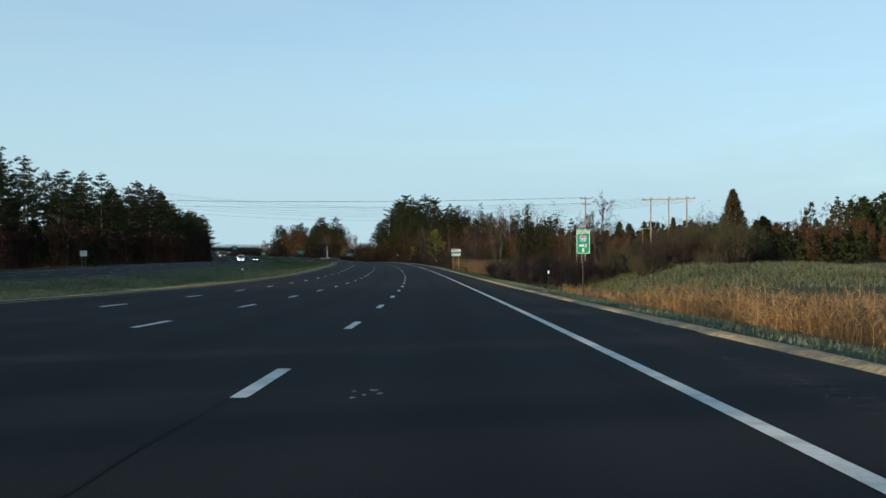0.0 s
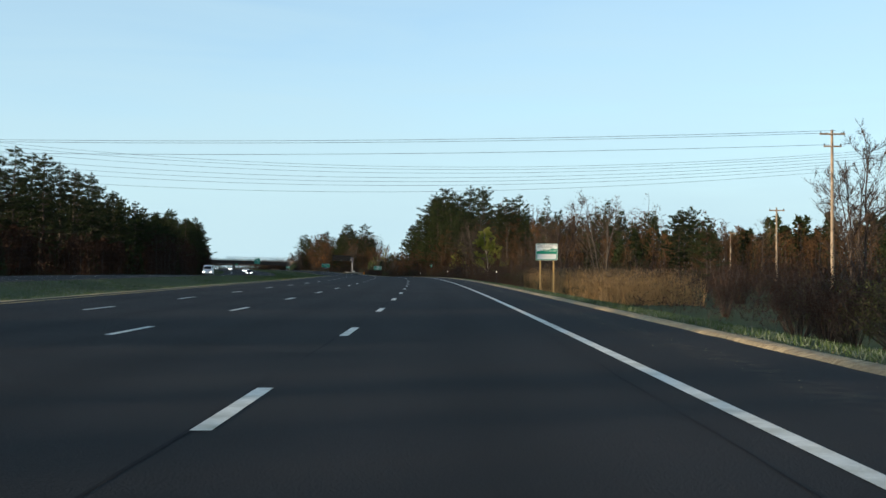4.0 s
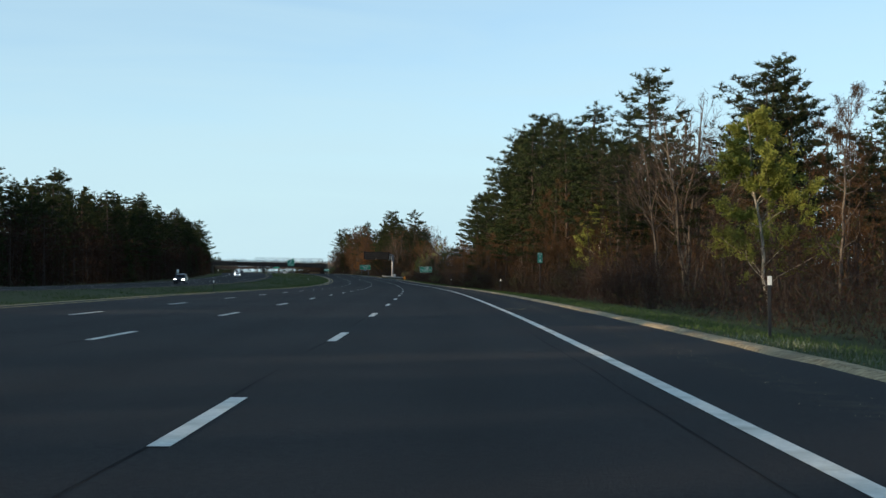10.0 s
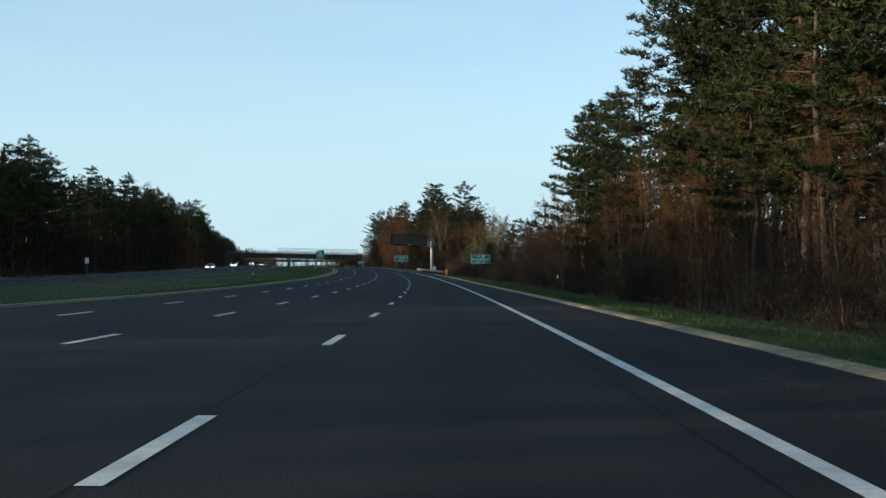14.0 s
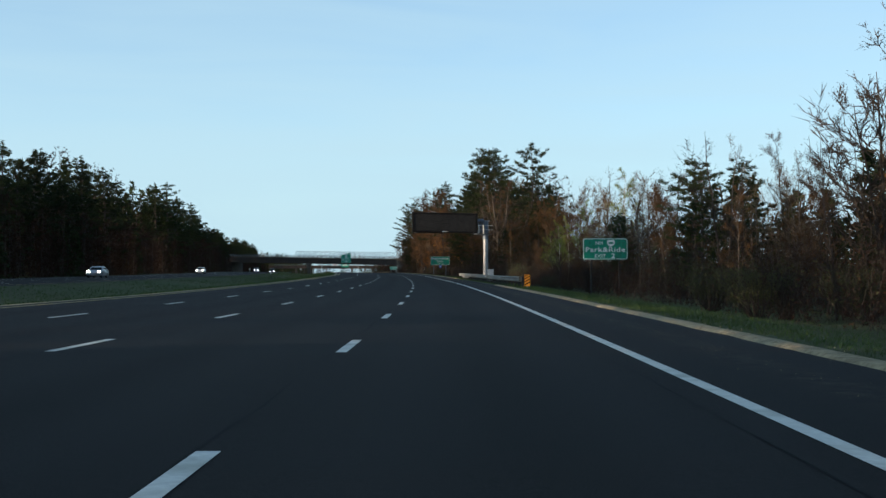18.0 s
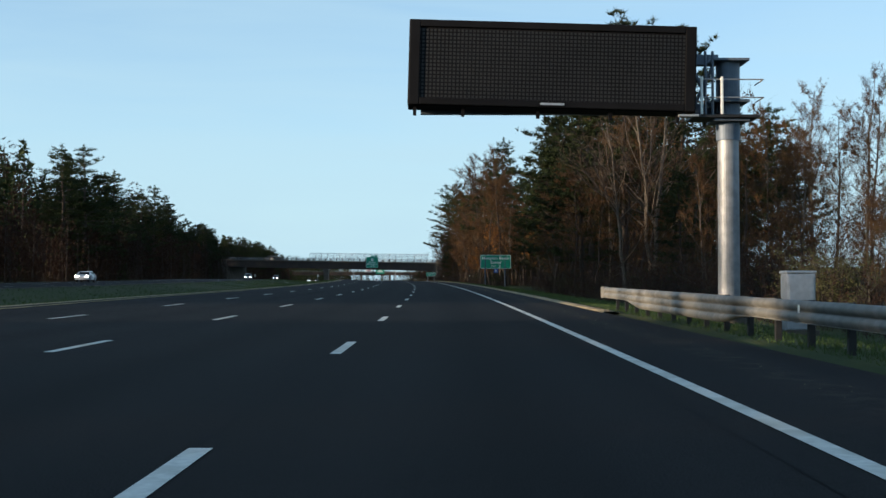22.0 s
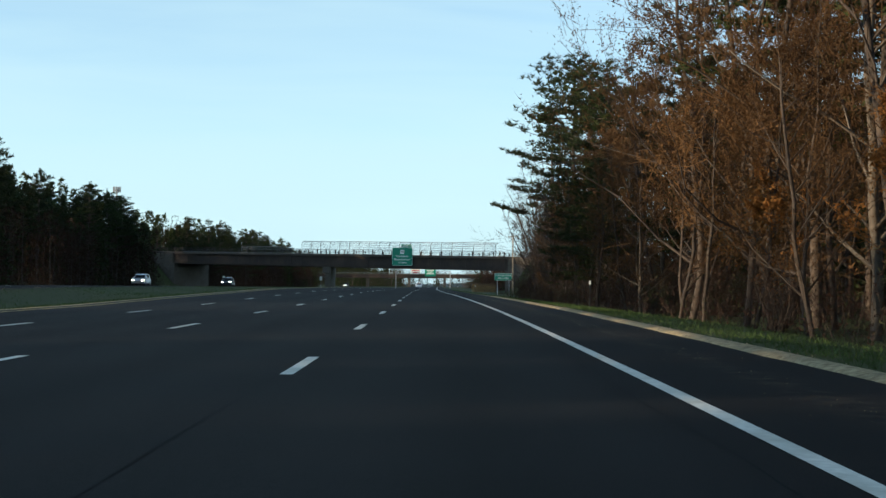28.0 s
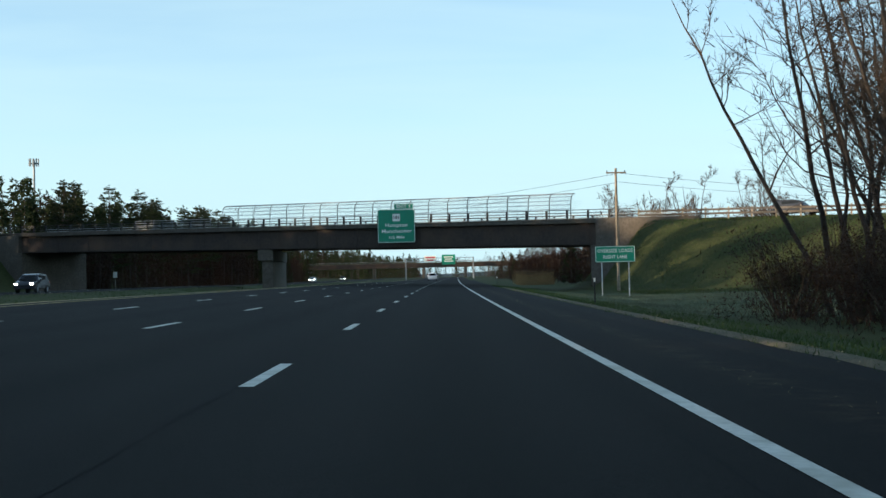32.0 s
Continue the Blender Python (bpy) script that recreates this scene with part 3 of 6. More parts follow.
def blades(centres, size, width, up=0.3, n=1, spread=1.0, r=rng):
    """Thin leaf triangles round each centre, in random directions."""
    c = np.repeat(np.asarray(centres, float), n, 0)
    k = len(c)
    d = r.normal(size=(k, 3)) * np.array([1, 1, spread])
    d[:, 2] += up
    d /= np.linalg.norm(d, axis=1)[:, None] + 1e-9
    side = np.cross(d, r.normal(size=(k, 3)))
    side /= np.linalg.norm(side, axis=1)[:, None] + 1e-9
    ln = size * r.uniform(0.6, 1.3, k)[:, None]
    wd = width * r.uniform(0.7, 1.3, k)[:, None]
    v = np.stack([c - side * wd, c + side * wd, c + d * ln], 1).reshape(-1, 3)
    return v, np.arange(3 * k).reshape(-1, 3)


def leaves(centres, size, r=rng):
    """Small four-cornered leaves or clumps, in random directions."""
    c = np.asarray(centres, float)
    k = len(c)
    a = r.normal(size=(k, 3))
    a /= np.linalg.norm(a, axis=1)[:, None]
    b = np.cross(a, r.normal(size=(k, 3)))
    b /= np.linalg.norm(b, axis=1)[:, None]
    s = size * r.uniform(0.5, 1.4, k)[:, None]
    a, b = a * s, b * s * r.uniform(0.4, 0.9, k)[:, None]
    v = np.stack([c - a, c - b, c + a, c + b], 1).reshape(-1, 3)
    return v, np.arange(4 * k).reshape(-1, 4)


def sticks(a, b, r0, r1, sides=3):
    """Tapered sticks from the rows of a to the rows of b."""
    a, b = np.asarray(a, float), np.asarray(b, float)
    k = len(a)
    d = b - a
    d /= np.linalg.norm(d, axis=1)[:, None] + 1e-9
    ref = np.where(np.abs(d[:, 2:3]) > 0.9, np.array([[1.0, 0, 0]]), np.array([[0, 0, 1.0]]))
    u = np.cross(d, ref)
    u /= np.linalg.norm(u, axis=1)[:, None] + 1e-9
    w = np.cross(d, u)
    ang = np.arange(sides) * 2 * math.pi / sides
    ring = u[:, None] * np.cos(ang)[None, :, None] + w[:, None] * np.sin(ang)[None, :, None]
    r0, r1 = np.broadcast_to(r0, (k,)), np.broadcast_to(r1, (k,))
    v = np.concatenate([a[:, None] + ring * r0[:, None, None], b[:, None] + ring * r1[:, None, None]], 1)
    base = np.arange(k)[:, None] * 2 * sides
    i = np.arange(sides)[None]
    j = (i + 1) % sides
    f = np.stack([base + i, base + j, base + sides + j, base + sides + i], -1).reshape(-1, 4)
    return v.reshape(-1, 3), f


def ribbons(a, b, w, r):
    """Flat thin twigs from the rows of a to the rows of b."""
    a, b = np.asarray(a, float), np.asarray(b, float)
    side = np.cross(b - a, r.normal(size=a.shape))
    side *= w / (np.linalg.norm(side, axis=1)[:, None] + 1e-9)
    v = np.stack([a - side, a + side, b], 1).reshape(-1, 3)
    return v, np.arange(3 * len(a)).reshape(-1, 3)


def joined(*pieces):
    vs, fs, o = [], [], 0
    for v, f in pieces:
        vs.append(v)
        fs.append(f + o)
        o += len(v)
    return np.concatenate(vs), np.concatenate(fs)


def bent_trunk(h, r, lean, bend, r_top, n, g):
    """Points up a slightly crooked trunk."""
    z = np.linspace(0, 1, n)
    x = lean[0] * z * h + bend * np.cumsum(g.normal(size=n)) * h / n
    y = lean[1] * z * h + bend * np.cumsum(g.normal(size=n)) * h / n
    x, y = x - x[0], y - y[0]
    return np.stack([x, y, z * h], -1), r * (1 - z) ** 0.8 + r_top


def pine_meshes(seed, h=20.0, low=0.25, reach=4.2, ragged=0.35):
    """A white pine: tiers of long level boughs, each ending in flat plumes of needles, with gaps between the tiers."""
    g = np.random.default_rng(seed)
    p, rad = bent_trunk(h, h * 0.012, g.normal(size=2) * 0.015, 0.06, 0.025, 12, g)
    tv = [sticks(p[:-1], p[1:], rad[:-1], rad[1:], 7)]
    ba, bb, rr, tips = [], [], [], []
    z = low * h
    while z < h * 0.985:
        f = (z - low * h) / (h * (1 - low))
        full = reach * min(1.0, 0.55 + f * 1.8) * (1 - f) ** 0.62 * g.uniform(0.55, 1.25) + 0.3
        k = g.integers(4, 7)
        a0 = g.uniform(0, 6.28)
        base = np.array([np.interp(z, p[:, 2], p[:, 0]), np.interp(z, p[:, 2], p[:, 1]), z])
        for i in range(k):
            if f < 0.3 and g.random() < 0.3:
                continue
            a = a0 + i * 6.283 / k + g.normal() * 0.3
            ln = full * g.uniform(1 - ragged, 1 + ragged)
            out = np.array([math.cos(a), math.sin(a), 0.0])
            rise = g.uniform(-0.12, 0.16) + 0.55 * f ** 2
            knee = base + out * ln * 0.6 + np.array([0, 0, rise * ln * 0.6])
            end = knee + out * ln * 0.4 + np.array([0, 0, (rise + 0.22) * ln * 0.4])
            ba += [base, knee]
            bb += [knee, end]
            rr += [0.011 + 0.009 * ln, 0.008 + 0.004 * ln]
            m = max(3, int(ln * 3.0))
            u = g.uniform(0.35 + 0.1 * g.random(), 1.0, m)[:, None]
            spine = np.where(u < 0.6, base + (knee - base) * u / 0.6, knee + (end - knee) * (u - 0.6) / 0.4)
            side = np.cross(out, (0, 0, 1.0))
            off = g.normal(size=(m, 1)) * (0.1 + 0.17 * ln * (1.15 - u))
            knots = spine + side * off + np.array([0, 0, 1.0]) * (0.1 * np.abs(off) + g.normal(size=(m, 1)) * 0.07)
            far = np.abs(off[:, 0]) > 0.35
            if far.any():
                ba += list(spine[far])
                bb += list(knots[far])
                rr += [0.012] * int(far.sum())
            tips.append(np.repeat(knots, 3, 0) + g.normal(size=(m * 3, 3)) * np.array([0.2, 0.2, 0.07]))
        z += h * g.uniform(0.026, 0.052)
    tips.append(p[-1] + g.normal(size=(8, 3)) * np.array([0.14, 0.14, 0.3]))
    tips = np.concatenate(tips)
    rr = np.array(rr)
    tv.append(sticks(np.array(ba), np.array(bb), rr, rr * 0.55, 3))
    v, f = joined(*tv)
    trunk = mesh_np("trunk", v, f, BARK)
    v, f = blades(tips, 0.42, 0.045, up=0.75, n=7, spread=0.55, r=g)
    return trunk, mesh_np("crown", v, f, NEEDLES)


def bare_meshes(seed, h=14.0, buds=1500, bud=0.07, mat=None, bark=None, stems=1, wide=0.33, low=0.22, rise=0.3, twig=0.011):
    """A leafless or budding broadleaf tree: limbs, boughs, twigs, buds."""
    g = np.random.default_rng(seed)
    pieces, tw_a, tw_b, ends = [], [], [], []
    for st in range(stems):
        lean = g.normal(size=2) * (0.05 if stems == 1 else 0.14)
        hh = h * (1.0 if st == 0 else g.uniform(0.7, 0.95))
        p, rad = bent_trunk(hh, hh * 0.0066 + 0.015, lean, 0.09, 0.012, 12, g)
        if st:
            p[:, :2] += g.normal(size=2) * 0.3
        pieces.append(sticks(p[:-1], p[1:], rad[:-1], rad[1:], 6))
        for k in range(int(22 / stems ** 0.5)):
            f = g.uniform(low, 0.97)
            base = np.array([np.interp(f * hh, p[:, 2], p[:, i]) for i in range(3)])
            a = g.uniform(0, 6.28)
            ln = hh * wide * (1.15 - f) * g.uniform(0.6, 1.15) + 0.6
            way = np.array([math.cos(a), math.sin(a), g.uniform(rise, rise + 0.9)])
            way /= np.linalg.norm(way)
            q = [base]
            for m in range(4):
                way = way + g.normal(size=3) * 0.16 + np.array([0, 0, 0.08])
                way /= np.linalg.norm(way)
                q.append(q[-1] + way * ln / 4)
            q = np.array(q)
            rr = np.linspace(hh * 0.0032 * (1.1 - f) + 0.01, 0.007, 5)
            pieces.append(sticks(q[:-1], q[1:], rr[:-1], rr[1:], 3))
            for j in range(12):
                u = g.uniform(0.2, 1.0) * 4
                b0 = q[int(min(u, 3.99))] + (q[min(int(u) + 1, 4)] - q[int(min(u, 3.99))]) * (u % 1)
                w2 = way + g.normal(size=3) * 0.6 + np.array([0, 0, 0.25])
                w2 /= np.linalg.norm(w2)
                e = b0 + w2 * ln * g.uniform(0.18, 0.42)
                tw_a.append(b0)
                tw_b.append(e)
                for i in range(5):
                    w3 = w2 + g.normal(size=3) * 0.55 + np.array([0, 0, 0.2])
                    w3 /= np.linalg.norm(w3)
                    c0 = b0 + (e - b0) * g.uniform(0.3, 1.0)
                    tw_a.append(c0)
                    tw_b.append(c0 + w3 * ln * g.uniform(0.08, 0.22))
    tw_a, tw_b = np.array(tw_a), np.array(tw_b)
    v, f = joined(*pieces)
    trunk = mesh_np("trunk", v, f, bark or BARK)
    i = g.integers(0, len(tw_a), buds)
    u = g.uniform(0.2, 1.0, buds)[:, None]
    c = tw_a[i] + (tw_b[i] - tw_a[i]) * u + g.normal(size=(buds, 3)) * 0.07
    v, f = joined(blades(c, bud * 2.2, bud * 0.6, up=0.3, r=g), ribbons(tw_a, tw_b, twig, g))
    return trunk, mesh_np("crown", v, f, mat or BUDS)


def bush_meshes(seed, h=2.4, w=1.6, n=900, leaf=0.07, mat=None):
    g = np.random.default_rng(seed)
    a = g.uniform(0, 6.28, 46)
    t = np.stack([np.cos(a) * w * g.uniform(0.2, 1, 46), np.sin(a) * w * g.uniform(0.2, 1, 46), h * g.uniform(0.5, 1.0, 46)], -1)
    b = t * np.array([0.18, 0.18, 0])
    mid = (t + b) / 2 + g.normal(size=(46, 3)) * 0.14
    k = 46 * 5
    i = g.integers(0, 46, k)
    c0 = mid[i] + (t[i] - mid[i]) * g.uniform(0, 1, k)[:, None]
    c1 = c0 + g.normal(size=(k, 3)) * h * 0.14 + np.array([0, 0, h * 0.08])
    v, f = joined(sticks(b, mid, 0.02, 0.014, 3), sticks(mid, t, 0.014, 0.006, 3), sticks(c0, c1, 0.007, 0.003, 3))
    stems = mesh_np("stem", v, f, BARK)
    i = g.integers(0, k, n)
    c = c0[i] + (c1[i] - c0[i]) * g.uniform(0, 1.1, n)[:, None] + g.normal(size=(n, 3)) * 0.08
    c[:, 2] = np.maximum(c[:, 2], 0.06)
    v, f = leaves(c, leaf, g)
    return stems, mesh_np("foliage", v, f, mat)


def plant(name, meshes, s, l, size, turn, label, category, group="", names=("trunk", "crown"), dz=-0.05, tilt=0.0):
    at = Matrix.Translation(ground_at(s, l) + Vector((0, 0, dz))) @ Matrix.Rotation(radians(turn), 4, "Z") @ Matrix.Rotation(radians(tilt), 4, "X") @ Matrix.Diagonal((size[0], size[0], size[1], 1))
    t = thing(name, label, category, at, group)
    for nm, me in zip(names, meshes):
        if me:
            place(nm, me, t)
    return t


PINES = [pine_meshes(11, 20, 0.2, 5.4, 0.5), pine_meshes(12, 20, 0.3, 4.4, 0.5), pine_meshes(13, 20, 0.42, 5.2, 0.6), pine_meshes(14, 20, 0.15, 4.3, 0.4), pine_meshes(15, 20, 0.35, 5.8, 0.55)]
BROWNS = [bare_meshes(21, 14, 8200, 0.042, low=0.08), bare_meshes(22, 14, 8600, 0.042, wide=0.38, low=0.1), bare_meshes(23, 14, 7600, 0.04, stems=2, low=0.12), bare_meshes(24, 14, 8000, 0.04, wide=0.3, low=0.06, bark=PALE_BARK), bare_meshes(25, 14, 7600, 0.04, wide=0.42, low=0.08)]
BARES = [bare_meshes(31, 14, 1500, 0.026, TAN_BUDS, PALE_BARK), bare_meshes(32, 14, 1800, 0.026, TAN_BUDS, PALE_BARK, stems=2), bare_meshes(33, 14, 700, 0.025, BARK_TWIG, BARK, stems=2, wide=0.42, low=0.12), bare_meshes(34, 14, 2000, 0.028, TAN_BUDS, PALE_BARK, wide=0.42)]
SPREADERS = [bare_meshes(36, 10, 900, 0.02, BARK_TWIG, PALE_BARK, stems=4, wide=0.5, low=0.15, rise=0.45), bare_meshes(37, 10, 900, 0.02, BARK_TWIG, PALE_BARK, stems=3, wide=0.56, low=0.2, rise=0.5)]
GREENS = [bare_meshes(41, 10, 26000, 0.062, YOUNG, BIRCH_BARK, wide=0.3, low=0.1, rise=0.5), bare_meshes(42, 10, 6500, 0.04, YOUNG, BIRCH_BARK, wide=0.28)]
ROUND = [bare_meshes(38, 10, 5000, 0.03, BARK_TWIG, BARK, stems=5, wide=0.42, low=0.12, rise=0.35, twig=0.022), bare_meshes(39, 10, 5000, 0.03, BARK_TWIG, BARK, stems=4, wide=0.46, low=0.15, rise=0.35, twig=0.022)]
CLUMPS = [bare_meshes(48, 14, 2200, 0.02, BARK_TWIG, BARK, stems=5, wide=0.34, low=0.3, rise=0.55, twig=0.013), bare_meshes(49, 14, 2200, 0.02, BARK_TWIG, BARK, stems=4, wide=0.38, low=0.28, rise=0.5, twig=0.013)]
OAKS = [bare_meshes(45, 8, 2600, 0.1, ORANGE_LEAVES, BARK, wide=0.45, low=0.15)]
RUST_BUSHES = [bush_meshes(51, 2.6, 1.7, 6000, 0.021, RUSTY), bush_meshes(52, 3.2, 1.5, 6000, 0.021, RUSTY)]
GREEN_BUSHES = [bush_meshes(53, 2.0, 1.7, 6000, 0.024, SHRUB), bush_meshes(54, 2.6, 1.5, 6000, 0.024, SHRUB)]


def cedar_meshes(seed, h=7.0, w=1.7):
    g = np.random.default_rng(seed)
    trunk = mesh_np("trunk", *sticks([[0, 0, 0]], [[0, 0, h * 0.95]], 0.12, 0.02, 6), BARK)
    n = 2600
    z = g.uniform(0.04, 1.0, n) ** 0.85
    r = w * (1 - z) ** 0.8 * np.minimum(1.0, 0.6 + z * 2) * np.sqrt(g.uniform(0.2, 1.0, n)) * (1 + 0.25 * np.sin(z * 23 + 2 * g.normal(size=n)))
    a = g.uniform(0, 6.28, n)
    c = np.stack([r * np.cos(a), r * np.sin(a), z * h], -1)
    v, f = blades(c, 0.3, 0.05, up=0.9, n=4, r=g)
    return trunk, mesh_np("crown", v, f, CEDAR)


CEDARS = [cedar_meshes(61, 7, 2.0), cedar_meshes(62, 7, 2.7)]
PINE_LABELS = ["tall dark green white pine at the wood's edge", "ragged dark pine with a high crown", "broad dark green pine above budding trees"]


def wood(s0, s1, rows, kinds, r, group, step=5.0, ground_limit=None):
    """Trees along the road, row by row: kinds is (maker, weight, low, high) per kind."""
    for l_row, jitter, scale in rows:
        s = s0 + r.uniform(0, step)
        while s < s1:
            l = l_row + r.normal() * jitter
            hidden = (796 < s < 874 and -13.2 < l < 0) or (326 < s < 374 and -17.0 < l < 0)
            if not hidden and not (KEEP_CLEAR[0] < s - BRIDGE_SKEW * l < KEEP_CLEAR[1]):
                pick = r.choice(len(kinds), p=[k[1] for k in kinds])
                kind = kinds[pick]
                tall = r.uniform(kind[2], kind[3]) * scale
                kind[0](s, l, tall, r, group)
            s += step * r.uniform(0.6, 1.4)


KEEP_CLEAR = (1112, 1158)


def add_pine(s, l, tall, r, group):
    k = r.integers(len(PINES))
    plant("pine_tree", PINES[k], s, l, (tall / 20 * r.uniform(0.9, 1.15), tall / 20), r.uniform(0, 360), PINE_LABELS[k % 3], "pine tree", group)


def add_low_pine(s, l, tall, r, group):
    k = (0, 3)[r.integers(2)]
    plant("pine_tree", PINES[k], s, l, (tall / 20 * r.uniform(1.0, 1.25), tall / 20), r.uniform(0, 360), "dark pine with branches reaching low down", "pine tree", group)


def add_brown(s, l, tall, r, group):
    k = r.integers(len(BROWNS))
    plant("budding_tree", BROWNS[k], s, l, (tall / 14 * r.uniform(0.85, 1.1), tall / 14), r.uniform(0, 360), "slender broadleaf tree with rust-brown spring buds", "tree", group)


def add_bare(s, l, tall, r, group):
    k = r.integers(len(BARES))
    plant("bare_tree", BARES[k], s, l, (tall / 14 * r.uniform(0.85, 1.1), tall / 14), r.uniform(0, 360), "almost leafless tree with pale bark and catkins", "tree", group)


def add_green(s, l, tall, r, group):
    k = r.integers(len(GREENS))
    plant("young_birch", GREENS[k], s, l, (tall / 10, tall / 10), r.uniform(0, 360), "slim birch with fresh yellow-green leaves", "tree", group)


def add_oak(s, l, tall, r, group):
    plant("small_oak", OAKS[0], s, l, (tall / 8, tall / 8), r.uniform(0, 360), "small oak with dry orange leaves", "tree", group)


def add_rust(s, l, tall, r, group):
    k = r.integers(2)
    plant("rusty_bush", RUST_BUSHES[k], s, l, (tall / 2.8 * r.uniform(0.9, 1.3), tall / 2.8), r.uniform(0, 360), "twiggy bush with dark rust-red buds", "bush", group, ("stem", "foliage"))


def add_bush(s, l, tall, r, group):
    k = r.integers(2)
    plant("green_bush", GREEN_BUSHES[k], s, l, (tall / 2.3 * r.uniform(0.9, 1.3), tall / 2.3), r.uniform(0, 360), "low grey-green bush on the verge", "bush", group, ("stem", "foliage"))


def lowpoly_wood(name, boxes, seed, label, pine=0.6, low_at=0.28, m=85, fat=1.0, twig=None):
    """Woods that nobody passes: joined trees, each a stick and ragged tufts. boxes: s0, s1, l0, l1, count, low, high."""
    g = np.random.default_rng(seed)
    tv, cv, bv = [], [], []
    for s0, s1, l0, l1, count, low, high in boxes:
        s, l = g.uniform(s0, s1, count), g.uniform(l0, l1, count)
        ok = ~((s - BRIDGE_SKEW * l > KEEP_CLEAR[0]) & (s - BRIDGE_SKEW * l < KEEP_CLEAR[1]))
        s, l = s[ok], l[ok]
        base = rps(s, l, gz(s, l))
        h = g.uniform(low, high, len(s))
        tv.append(sticks(base, base + np.stack([g.normal(size=len(s)) * 0.3, g.normal(size=len(s)) * 0.3, h * 0.96], -1), h * 0.011, 0.02, 4))
        is_pine = g.random(len(s)) < pine
        z = g.uniform(low_at, 1.0, (len(s), m))
        rad = np.where(is_pine[:, None], 0.24 * h[:, None] * (1.04 - z) ** 0.8, 0.2 * h[:, None] * np.sin(np.clip((z - low_at + 0.1) / (1.12 - low_at), 0, 1) * math.pi) ** 0.6) * np.sqrt(g.uniform(0.15, 1, (len(s), m)))
        a = g.uniform(0, 6.28, (len(s), m))
        c = base[:, None] + np.stack([rad * np.cos(a), rad * np.sin(a), z * h[:, None]], -1)
        cv.append(c[is_pine].reshape(-1, 3))
        bv.append(c[~is_pine].reshape(-1, 3))
    v, f = joined(*tv)
    t = tagged(new(name), label, "woods", kind="stuff")
    place("trunks", mesh_np("trunks", v, f, BARK), t)
    v, f = blades(np.concatenate(cv), 0.62 * fat ** 0.4, 0.13 * fat ** 0.6, up=0.3, n=5, spread=0.6, r=g)
    place("needles", mesh_np("needles", v, f, NEEDLES), t)
    v, f = blades(np.concatenate(bv), 0.45 * fat ** 0.4, 0.055 * fat ** 0.6, up=0.8, n=4, r=g)
    place("twigs", mesh_np("twigs", v, f, twig or BUDS), t)


def thicket(name, zones, seed, label):
    """Tangled undergrowth inside the woods: zones are s0, s1, l0, l1, count, height."""
    g = np.random.default_rng(seed)
    ra, rb, lv, gv = [], [], [], []
    for s0, s1, l0, l1, count, tall in zones:
        s, l = g.uniform(s0, s1, count), g.uniform(l0, l1, count)
        k = ~((s - BRIDGE_SKEW * l > KEEP_CLEAR[0]) & (s - BRIDGE_SKEW * l < KEEP_CLEAR[1]))
        s, l = s[k], l[k]
        a = rps(s, l, gz(s, l))
        h = tall * (0.15 + 0.85 * g.uniform(0, 1.0, len(s)) ** 1.6)
        b = a + np.stack([g.normal(size=len(s)) * h * 0.42, g.normal(size=len(s)) * h * 0.42, h], -1)
        ra.append(a)
        rb.append(b)
        for k in range(7):
            u = g.uniform(0.15, 1.05, len(s))[:, None]
            q = a + (b - a) * u + g.normal(size=a.shape) * 0.28
            (gv if k == 0 else lv).append(q)
    t = tagged(new(name), label, "undergrowth", kind="stuff")
    a, b = np.concatenate(ra), np.concatenate(rb)
    place("stems", mesh_np("stems", *ribbons(a, b, 0.009, g), BARK), t)
    place("buds", mesh_np("buds", *blades(np.concatenate(lv), 0.14, 0.013, up=0.3, n=4, r=g), RUSTY), t)
    place("leaves", mesh_np("leaves", *blades(np.concatenate(gv), 0.15, 0.017, up=0.5, n=3, r=g), SHRUB), t)


r = np.random.default_rng(100)
RIGHT = "trees along the right of the highway"
LEFT = "trees beyond the oncoming lanes"
wood(232, 325, [(-27, 2.0, 0.55), (-38, 3.0, 0.7)], [(add_brown, 0.75, 8, 12), (add_bare, 0.25, 9, 12)], r, RIGHT, 8.5)
# right side: budding wood behind the marsh, then pines close to the road
wood(312, 350, [(-14, 1.5, 0.55), (-19.5, 2.2, 0.65)], [(add_brown, 0.9, 9, 12), (add_bare, 0.1, 9, 12)], r, RIGHT, 4.2)
wood(350, 455, [(-14, 1.5, 0.62), (-19.5, 2.2, 0.9)], [(add_brown, 0.84, 9, 13), (add_pine, 0.06, 12, 15), (add_bare, 0.1, 9, 12)], r, RIGHT, 4.6)
wood(425, 556, [(-11.5, 1.0, 0.55), (-15.5, 1.4, 0.86), (-22, 2.0, 1.0)], [(add_pine, 0.25, 17, 23), (add_brown, 0.67, 10, 16), (add_bare, 0.08, 11, 14)], r, RIGHT, 4.8)
wood(556, 592, [(-10.5, 1.0, 0.6), (-15.5, 1.4, 0.9), (-22, 2.0, 1.0)], [(add_brown, 0.85, 9, 11), (add_bare, 0.15, 8, 10)], r, RIGHT, 4.4)
wood(672, 746, [(-13.5, 1.0, 0.57), (-18.5, 1.8, 0.7)], [(add_brown, 0.8, 7, 10), (add_bare, 0.2, 6, 8)], r, RIGHT, 4.4)
wood(746, 772, [(-13.0, 1.0, 0.8), (-18.5, 1.8, 1.0)], [(add_brown, 0.7, 9, 12), (add_bare, 0.1, 8, 10), (add_pine, 0.2, 10, 13)], r, RIGHT, 4.8)
